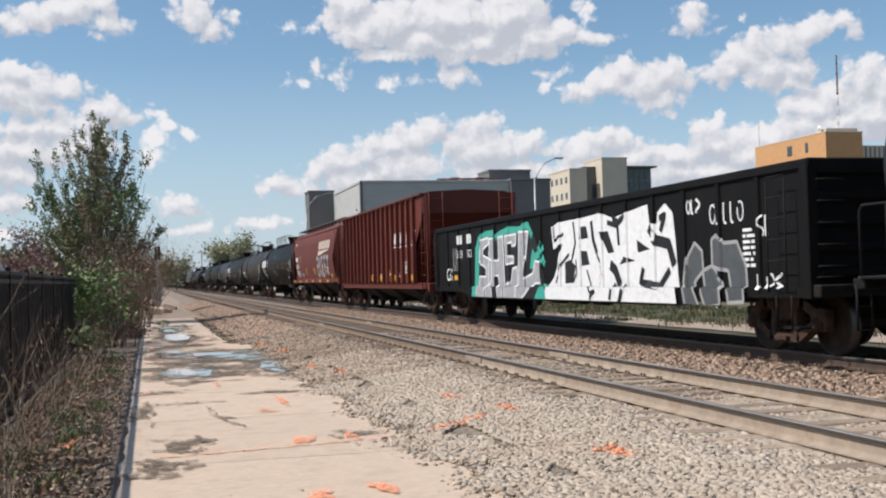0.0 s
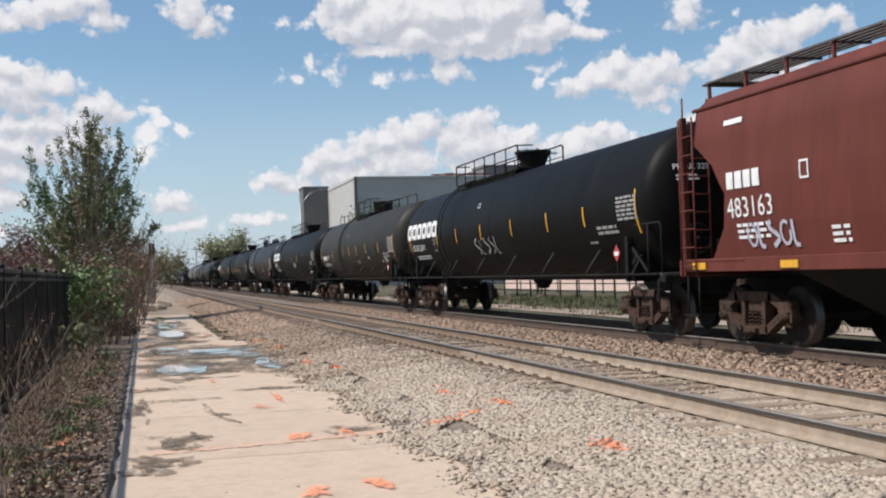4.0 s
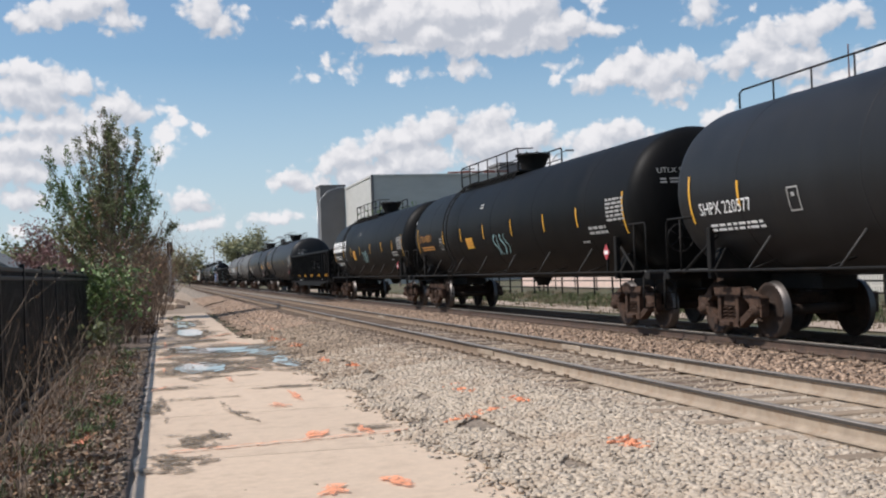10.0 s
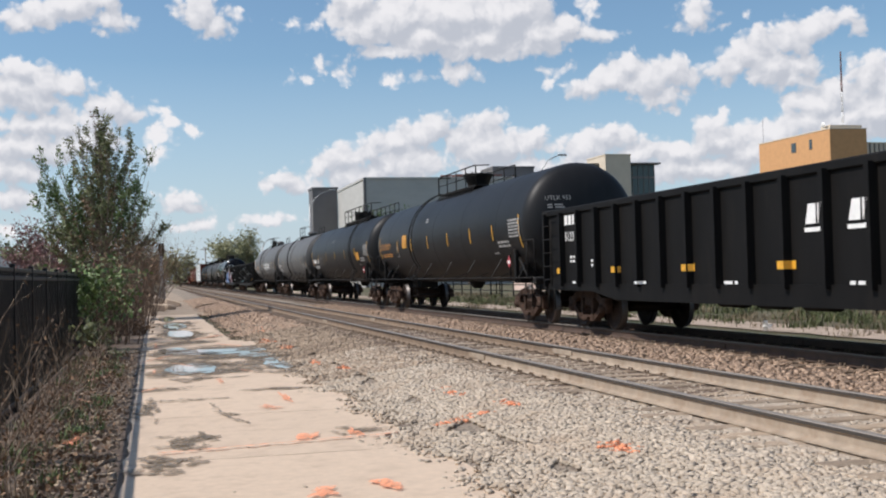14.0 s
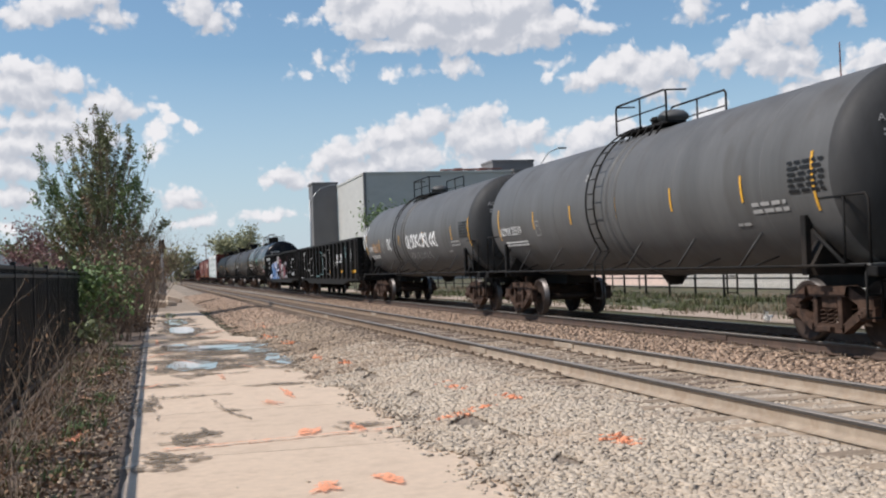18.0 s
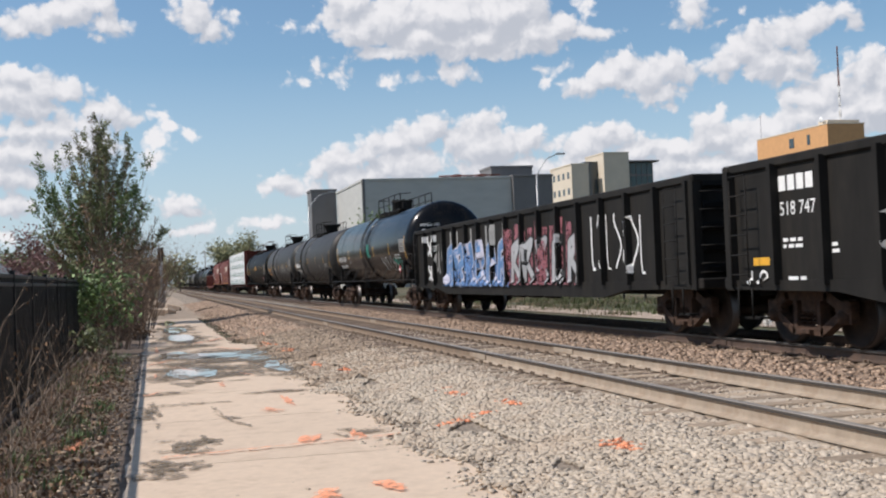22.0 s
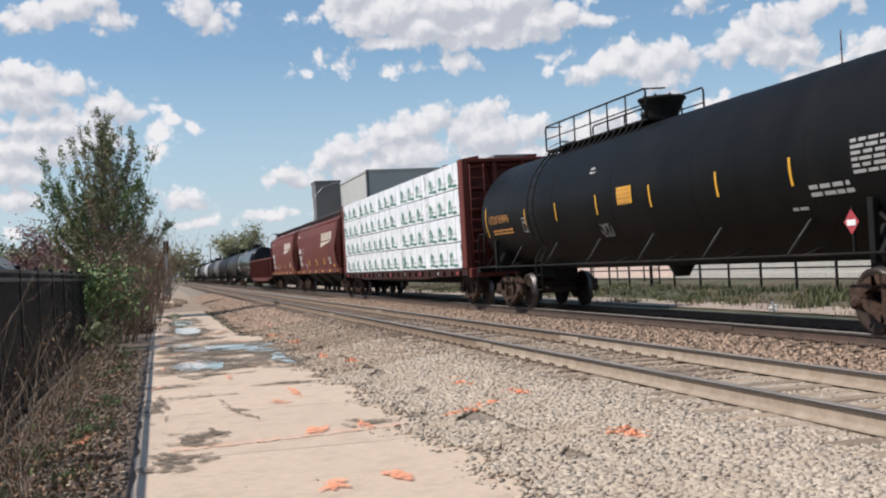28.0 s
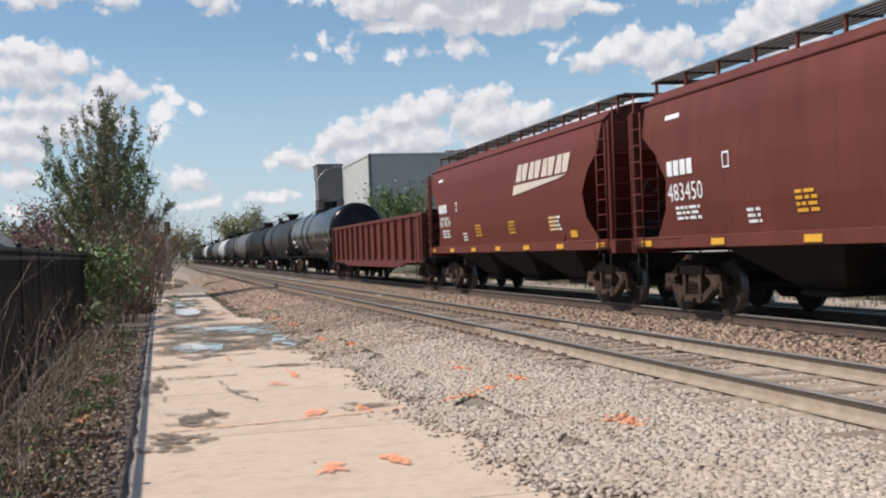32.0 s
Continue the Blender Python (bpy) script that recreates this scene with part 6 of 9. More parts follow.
# the young elm behind the fence and the thicket round it
vase_tree(-2.25, 53.0, 9.4, "young elm in spring leaf rising behind the black fence", 11)
tree(-5.3, 62.0, 5.0, "redbud in dull pink blossom beyond the fence", M_BARK, M_REDBUD, 23, trunk=0.25, limbs=6, lean=0.9, leaves=3200, size=0.09, jitter=0.2, depth=3, r=0.09, first=0.34)
for i, (x, y, h) in enumerate(((-1.1, 33.0, 2.0), (-1.0, 38.0, 2.9), (-1.25, 43.0, 3.3), (-0.7, 47.0, 3.4), (-1.3, 52.0, 3.9), (-0.6, 57.0, 4.0), (-0.9, 63.0, 4.4), (-0.2, 69.0, 4.4), (-1.2, 75.0, 4.8))):
    shrub(x, y, h, 1.5, "thicket of dry brown brush along the fence", 30 + i, 46, M_TWIG, M_DRY, 420, 0.05, lean=0.36, r=0.014)
for i, (x, y, h, n) in enumerate(((-1.5, 30.0, 1.9, 1300), (-1.45, 34.5, 2.1, 900), (-1.5, 40.5, 2.3, 700), (-1.25, 26.5, 0.7, 300))):
    shrub(x, y, h, 0.6, "leafy green bush growing against the fence", 50 + i, 20, M_TWIG, M_LEAF2 if i < 2 else M_LEAF, n, 0.075, name="bush", lean=0.34)
for i, (x, y, h) in enumerate(((-1.45, 8.6, 1.25), (-1.2, 10.0, 1.3), (-1.5, 11.4, 1.5), (-1.25, 12.6, 1.2), (-1.5, 14.2, 1.5), (-1.2, 15.6, 1.1), (-1.45, 17.4, 1.4), (-1.3, 19.5, 1.2), (-1.45, 22.0, 1.3), (-1.2, 24.5, 1.1), (-1.6, 9.2, 1.6), (-1.3, 7.4, 1.0))):
    shrub(x, y, h, 0.5, "bleached leafless weed stalks by the fence", 70 + i, 8, M_STALK if i % 2 else M_TWIG, M_DRY if i % 3 == 0 else None, 50, 0.03, name="dry_weed", lean=1.0, r=0.006, up=0.05, depth=1)
for i, (x, y, h) in enumerate(((-1.62, 7.6, 1.3), (-1.6, 9.0, 1.6), (-1.4, 10.6, 1.35), (-1.62, 12.2, 1.5), (-1.6, 14.8, 1.4), (-1.6, 19.0, 1.3), (-1.0, 9.6, 0.5), (-1.05, 11.8, 0.55), (-0.95, 14.0, 0.45))):
    shrub(x, y, h, 0.5, "tangle of bare pale brown twigs against the fence", 520 + i, 5, M_STALK, M_DRY, 24, 0.028, name="bare_bush", lean=1.0, r=0.006, up=0.10, depth=2)
blades("verge_grass", "sparse green weeds on the verge", 2600, field(-1.7, -0.6, 6, 30, 0.08), M_LEAF2, 1, (0.05, 0.2), 0.008)
blades("verge_straw", "dead straw on the verge by the fence", 1800, field(-1.8, -0.9, 5, 45, 0.12), M_STRAW, 2, (0.04, 0.22), 0.005)
blades("far_grass", "rough grass beyond the far track", 12000, field(15.7, 24.0, 12, 75, 0.22), M_GRASS, 3, (0.10, 0.28), 0.016)
blades("far_straw", "dry grass beyond the far track", 9000, field(14.6, 25.0, 12, 90, 0.35), M_STRAW, 4, (0.08, 0.26), 0.014)


def litter(rng, count):
    y = 5.5 + 22 * rng.uniform(0, 1, count) ** 1.4
    x = -0.42 - 1.25 * rng.uniform(0, 1, count) ** 0.8
    return np.stack([x, y, np.full(count, 0.035)], -1)


v, f = leaf_cloud(litter(np.random.default_rng(4), 5000), 0.036, 5, 0.014, 5500, 1.4)
tagged(new("leaf_litter", np_mesh("leaf_litter", v, f, M_DRY)), "dead brown leaves strewn on the verge", "leaves", kind="stuff")

# ---- the black fence ----
fence = thing("fence", "tall black steel picket fence along the path", "fence")
FX = -1.85
PICKET = once("picket", lambda s: s.box(-0.013, 0.013, -0.015, 0.015, -0.04, 1.91, 0.002), M_FENCE)
POST = once("post", lambda s: s.box(-0.035, 0.035, -0.035, 0.035, -0.1, 1.965, 0.005).prism([(-0.045, 1.965), (0.045, 1.965), (0.03, 1.995), (-0.03, 1.995)], -0.04, 0.04, "y"), M_FENCE)
for k in range(300):
    part("picket", PICKET, None, fence, at=pose(FX, 2.0 + k * 0.105, 0))
s = Shape()
for k in range(300, 460):
    s.box(FX - 0.011, FX + 0.011, 2.0 + k * 0.105 - 0.011, 2.0 + k * 0.105 + 0.011, 0.05, 1.91)
tagged(part("far_pickets", s, M_FENCE, fence), kind="stuff")
for k in range(21):
    part("post", POST, None, fence, at=pose(FX, 1.9 + k * 2.4, 0))
for z, d in ((1.915, 0.05), (1.80, 0.05), (0.10, 0.06)):
    part("rail", Shape().box(FX - 0.022, FX + 0.022, 1.9, 50.0, z - d / 2, z + d / 2, 0.005), M_FENCE, fence)
s = Shape().tube([(-2.05, 43.0, 1.5), (-2.05, 43.0, 2.35), (-2.05, 43.1, 2.5), (-1.95, 43.4, 2.5), (-1.92, 43.5, 2.3), (-1.92, 43.5, 1.5)], 0.05, 7)
s.box(-2.1, -1.85, 43.05, 43.45, -0.05, 2.0, 0.02)
tagged(new("standpipe", mesh_of("standpipe", s, M_REDCAR)), "rusty bent standpipe behind the fence", "standpipe")

# ---- beyond the far track ----
rf = thing("rail_fence", "dark steel post-and-rail fence beyond the tracks", "fence")
RP = once("rail_post", lambda s: s.box(-0.04, 0.04, -0.04, 0.04, -0.05, 1.35, 0.006), M_FRAME)
for k in range(34):
    part("post", RP, None, rf, at=pose(22.5, 14 + k * 2.5, 0.05))
for z in (0.45, 0.85, 1.25):
    part("rail", Shape().box(22.46, 22.52, 14, 97, z, z + 0.06, 0.006), M_FRAME, rf)
wf = thing("picket_fence", "white picket fence beyond the dark rail fence", "fence")
WP = once("white_picket", lambda s: s.box(-0.015, 0.015, -0.055, 0.055, 0.0, 1.35, 0.005), M_STUCCO)
for k in range(300):
    part("picket", WP, None, wf, at=pose(30.0, 24 + k * 0.19, 0.05))
for z in (0.35, 1.05):
    part("rail", Shape().box(30.02, 30.07, 24, 81, z, z + 0.08, 0.005), M_STUCCO, wf)
bn = thing("barrier", "faded orange mesh barrier by the far fence", "barrier")
for k in range(7):
    part("panel", Shape().box(28.0, 28.03, 58 + k * 4.0, 61.8 + k * 4.0, 0.25, 1.05, 0.01), M_MESH, bn)
for k in range(8):
    part("post", Shape().box(27.97, 28.05, 57.85 + k * 4.0, 57.95 + k * 4.0, 0, 1.3, 0.01), M_FRAME, bn)
s = Shape().add(*[q for q in (leaf_cloud([(15.3, 26.0, 0.10)], 0.07, 8, 0.045, 60)[0].tolist(), leaf_cloud([(15.3, 26.0, 0.10)], 0.07, 8, 0.045, 60)[1].tolist())])
tagged(new("litter_bag", mesh_of("litter_bag", s, M_WHITE)), "crumpled white litter on the far verge", "litter")

# rubble at the end of the path
for i, (x, y, w, h) in enumerate(((0.2, 66, 0.9, 0.5), (0.9, 70, 0.7, 0.35), (-0.3, 72, 0.8, 0.7), (1.3, 78, 1.0, 0.4), (0.3, 80, 0.9, 0.6))):
    rb = Shape().box(-w / 2, w / 2, -w / 2, w / 2, 0, h, 0.08, rot=Euler((0.1 * i, 0.15, 0.5 * i)).to_matrix())
    tagged(new("rubble", mesh_of("rubble", rb, M_CONC)), "broken block of pale concrete at the path's end", "rubble", "broken concrete blocks").matrix_basis = pose(x, y, -0.05)
shrub(0.1, 31.5, 0.5, 0.7, "dark heap of cut brush beside the path", 99, 26, M_TWIG, M_DRY, 300, 0.05, name="brush_heap", lean=1.3, up=-0.2).matrix_basis = pose(-0.55, 38.0, 0.0)
s = Shape().tube([(2.5, 70.5, 0.03), (3.1, 73.0, 0.12), (4.2, 76.0, 0.22), (5.0, 78.0, 0.24), (4.9, 80.0, 0.2)], 0.03, 6)
tagged(new("hose", mesh_of("hose", s, M_FRAME)), "black rubber hose lying by the ballast", "hose")


# ---- buildings ----
def wall_box(name, x0, x1, y0, y1, z1, mat, parent, cap=None, grooves=0):
    """A storey block with a parapet, and cladding joints cut as shadow lines."""
    b = part(name, Shape().box(x0, x1, y0, y1, -0.5, z1), mat, parent)
    part("parapet", Shape().box(x0 - 0.12, x1 + 0.12, y0 - 0.12, y1 + 0.12, z1, z1 + 0.35, 0.03), cap or mat, parent)
    for k in range(grooves):
        z = z1 * (k + 1) / (grooves + 1)
        part("cladding_joint", Shape().box(x0 - 0.03, x1 + 0.03, y0 - 0.03, y1 + 0.03, z, z + 0.05), M_CLAD_D if mat is M_CLAD else mat, parent)
    return b


def pane(x0, x1, y0, y1, z0, z1, parent, glass):
    w = part("window", Shape().box(x0, x1, y0, y1, z0, z1, 0.02), glass, parent)
    return w


hall = thing("building", "large windowless grey hall with ribbed cladding", "building")
wall_box("wall", 29.74, 52.2, 159.0, 183.0, 15.55, M_CLAD, hall)
part("corner_trim", Shape().box(29.6, 30.0, 158.85, 159.25, 0, 15.8, 0.03), M_CLAD_D, hall)
wall_box("stair_tower", 25.6, 29.7, 183.0, 187.6, 16.1, M_CLAD_D, hall)
wall_box("plant_block", 52.25, 58.4, 158.2, 176.0, 15.7, M_CLAD_D, hall)
wall_box("roof_plant", 51.3, 58.0, 166.0, 172.0, 17.8, M_CLAD_D, hall)
for k in range(5):
    part("roof_unit", Shape().box(42.0 + k * 1.9, 43.2 + k * 1.9, 161, 163, 15.8, 16.35 + 0.15 * (k % 2), 0.05), M_REDCAR if k % 2 else M_CLAD_D, hall)
part("roof_pipe", Shape().tube([(41.5, 160.5, 16.2), (51.0, 160.5, 16.3)], 0.12, 6), M_REDCAR, hall)

office = thing("building", "cream office building with dark glass bays", "building")
wall_box("wall", 101.1, 105.6, 260, 275.2, 27.4, M_CREAM, office)
for r in range(4):
    for c in range(4):
        pane(101.02, 101.14, 261.6 + c * 3.4, 263.0 + c * 3.4, 24.2 - r * 4.0, 25.8 - r * 4.0, office, M_GLASS)
wall_box("glass_bay", 105.6, 109.0, 262, 275, 28.0, M_GLASS, office)
wall_box("lift_tower", 108.9, 115.6, 258, 270, 29.9, M_CREAM, office)
wall_box("glass_wing", 115.6, 123.2, 261, 275, 27.4, M_TEALG, office)
for k in range(6):
    part("mullion", Shape().box(115.7 + k * 1.5, 115.85 + k * 1.5, 260.85, 261.05, 0, 27.4), M_CLAD_D, office)
for k in range(5):
    part("floor_band", Shape().box(115.6, 123.3, 260.8, 261.1, 6 + k * 4.6, 6.5 + k * 4.6), M_CLAD_D, office)
part("roof_slab", Shape().box(115.2, 124.6, 259.6, 276, 27.9, 28.3, 0.05), M_CLAD_D, office)

tall = thing("building", "tall orange brick building with a mast on its roof", "building")
wall_box("wall", 200.1, 212.9, 300, 341, 42.6, M_BRICK, tall, M_CREAM)
for k, (y0, y1) in enumerate(((318.5, 321.2), (309.5, 311.0))):
    pane(199.95, 200.2, y0, y1, 37.5, 40.6, tall, M_GLASS)
for k in range(4):
    part("brick_band", Shape().box(200.02, 212.95, 299.9, 341, 10 + k * 7.5, 10.3 + k * 7.5), M_BRICK, tall)
part("roof_house", Shape().box(201.0, 212.0, 301, 306, 42.9, 44.0, 0.05), M_CREAM, tall)
part("dish", Shape().lathe([(0.0, 0.0), (0.3, 0.9), (0.35, 0.95)], 12, "x", (199.6, 303, 44.2)), M_WHITE, tall)
wall_box("annex", 213.2, 240.0, 302, 330, 38.5, M_CREAM, tall)
for k in range(12):
    part("fin", Shape().box(213.6 + k * 1.6, 213.9 + k * 1.6, 301.7, 302.0, 34, 38.4), M_CLAD_D, tall)
mast = thing("radio_mast", "red and white lattice radio mast on the brick building", "mast")
for k in range(8):
    z0, z1 = 42.9 + k * 3.2, 42.9 + (k + 1) * 3.2
    w0 = 0.42 - 0.035 * k
    s = Shape()
    for a in range(3):
        c, d = math.cos(a * 2.094), math.sin(a * 2.094)
        s.tube([(211.6 + w0 * c, 310 + w0 * d, z0), (211.6 + (w0 - 0.035) * c, 310 + (w0 - 0.035) * d, z1)], 0.09, 4)
        e, g = math.cos((a + 1) * 2.094), math.sin((a + 1) * 2.094)
        for m in range(3):
            zz = z0 + m * 1.05
            s.tube([(211.6 + w0 * c, 310 + w0 * d, zz), (211.6 + w0 * e, 310 + w0 * g, zz + 1.0)], 0.05, 3)
    part("mast_section", s, M_WHITE if k < 4 else M_REDCAR, mast)
s = Shape().tube([(213, 360, -0.2), (213, 360, 54)], 0.12, 5)
tagged(new("aerial", mesh_of("aerial", s, M_METAL)), "thin grey aerial behind the brick building", "aerial")


def street_lamp(x, y, z, arm, label):
    t = thing("street_lamp", label, "street lamp", "street lamps", at=pose(x, y, 0))
    part("pole", Shape().tube([(0, 0, -0.05), (0, 0, z * 0.86)], 0.11, 8, r1=0.07), M_METAL, t)
    part("arm", Shape().tube([(0, 0, z * 0.80), (arm * 0.12, 0, z * 0.88), (arm * 0.5, 0, z * 0.965), (arm, 0, z)], 0.05, 6), M_METAL, t)
    part("lamp_head", Shape().box(arm - 0.1, arm + 0.75, -0.16, 0.16, z - 0.05, z + 0.1, 0.04), M_METAL, t)
    part("base_plate", Shape().box(-0.2, 0.2, -0.2, 0.2, 0.0, 0.06, 0.01), M_METAL, t)
    return t


street_lamp(33.6, 95.0, 12.1, 2.0, "tall grey street lamp with a curved arm beyond the tracks")
street_lamp(19.2, 140.0, 12.6, 2.6, "grey street lamp in front of the dark tower")
street_lamp(14.2, 150.0, 6.9, 0.9, "short grey street lamp far along the line")


def signal(x, y, z, label):
    t = thing("railway_signal", label, "railway signal", "railway signals", at=pose(x, y, 0))
    part("mast", Shape().tube([(0, 0, -0.05), (0, 0, z)], 0.07, 8), M_METAL, t)
    h = part("signal_head", Shape().box(-0.24, 0.24, -0.04, 0.04, z - 1.05, z + 0.1, 0.03), M_FENCE, t)
    for k in range(3):
        part("hood", Shape().lathe([(-0.32, 0.12), (-0.04, 0.12), (-0.04, 0.0)], 12, "y", (0, 0, z - 0.15 - k * 0.33)), M_FENCE, h)
    part("ladder", Shape().tube([(0.15, 0.2, 0), (0.1, 0.1, z)], 0.02, 4).tube([(-0.15, 0.2, 0), (-0.1, 0.1, z)], 0.02, 4), M_METAL, t)
    part("cabinet", Shape().box(-0.3, 0.3, 0.3, 0.8, 0, 1.3, 0.03), M_METAL, t)
    return t


signal(0.75, 100.0, 4.9, "black railway signal on a mast past the path's end")
signal(13.9, 132.0, 6.0, "black railway signal beside the far track")
for i, (x, y, z) in enumerate(((13.5, 300, 10.4), (1.5, 260, 8.0), (-3.0, 210, 8.5))):
    p = thing("utility_pole", "weathered utility pole far along the line", "pole", "utility poles", at=pose(x, y, 0))
    part("pole", Shape().tube([(0, 0, -0.05), (0, 0, z)], 0.16, 7, r1=0.11), M_BARK, p)
    part("crossarm", Shape().box(-1.2, 1.2, -0.06, 0.06, z - 0.7, z - 0.55, 0.01), M_BARK, p)

house = thing("house", "small house with a grey shingle roof beyond the fence", "house")
part("wall", Shape().box(-16.5, -9.0, 70, 82, -0.1, 2.9), M_STUCCO, house)
part("roof", Shape().prism([(-17.0, 2.8), (-8.5, 2.8), (-12.4, 5.0)], 69.5, 82.5, "y"), M_SHINGLE, house)
part("chimney", Shape().box(-13.4, -12.8, 74, 74.6, 3.8, 5.6, 0.02), M_BRICK, house)
pane(-12.0, -10.8, 69.93, 70.02, 1.0, 2.2, house, M_GLASS)
shop = thing("building", "long low building with a tan roof beyond the fence", "building")
part("wall", Shape().box(-21.0, -8.2, 108, 118, -0.1, 3.2), M_STUCCO, shop)
part("roof", Shape().prism([(-21.5, 3.1), (-7.8, 3.1), (-9.5, 4.1), (-19.8, 4.1)], 107.5, 118.5, "y"), M_TERRA, shop)
for k in range(4):
    pane(-19.5 + k * 2.9, -18.2 + k * 2.9, 107.93, 108.02, 0.9, 2.3, shop, M_GLASS)

# distant trees
tree(16.3, 232.0, 11.2, "broad tree in pale spring leaf beside the line", M_BARK, M_LEAF_PALE, 41, trunk=0.2, limbs=9, lean=0.85, leaves=5000, size=0.28, jitter=0.55, depth=2, r=0.3, first=0.42)
tree(19.5, 236.0, 8.5, "smaller green tree beside the line", M_BARK, M_LEAF, 43, trunk=0.2, limbs=7, lean=0.8, leaves=2600, size=0.28, jitter=0.5, depth=2, r=0.2, first=0.4)
tree(27.3, 130.0, 9.5, "leafy green tree in front of the grey hall", M_BARK, M_LEAF2, 45, trunk=0.3, limbs=7, lean=0.7, leaves=2600, size=0.2, jitter=0.4, depth=2, r=0.16, first=0.36)
rnd = random.Random(77)
for i in range(22):
    y = 250 + i * 17
    x = -26 + i * 1.2 + rnd.uniform(-9, 9) if i % 2 else rnd.uniform(-1, 7.5)
    tree(x, y, rnd.uniform(6.5, 11), "hazy tree in the distance along the line", M_BARK, (M_LEAF_PALE, M_LEAF, M_DRY)[i % 3], 200 + i, trunk=0.2, limbs=6, lean=0.8, leaves=1100, size=0.42, jitter=0.8, depth=1, r=0.2, first=0.5)
for i in range(10):
    tree(-9 - i * 4.5 + rnd.uniform(-2, 2), 85 + rnd.uniform(0, 60), rnd.uniform(3.5, 6), "green tree among the houses beyond the fence", M_BARK, (M_LEAF, M_LEAF_PALE)[i % 2], 300 + i, trunk=0.25, limbs=6, lean=0.8, leaves=1300, size=0.2, jitter=0.4, depth=1, r=0.12, first=0.5)
for i in range(14):
    tree(34 + i * 9 + rnd.uniform(-3, 3), 150 + i * 6 + rnd.uniform(-8, 8), rnd.uniform(5, 9), "green tree by the buildings beyond the tracks", M_BARK, (M_LEAF, M_LEAF_PALE)[i % 2], 400 + i, trunk=0.25, limbs=6, lean=0.8, leaves=1200, size=0.26, jitter=0.5, depth=1, r=0.16, first=0.5)

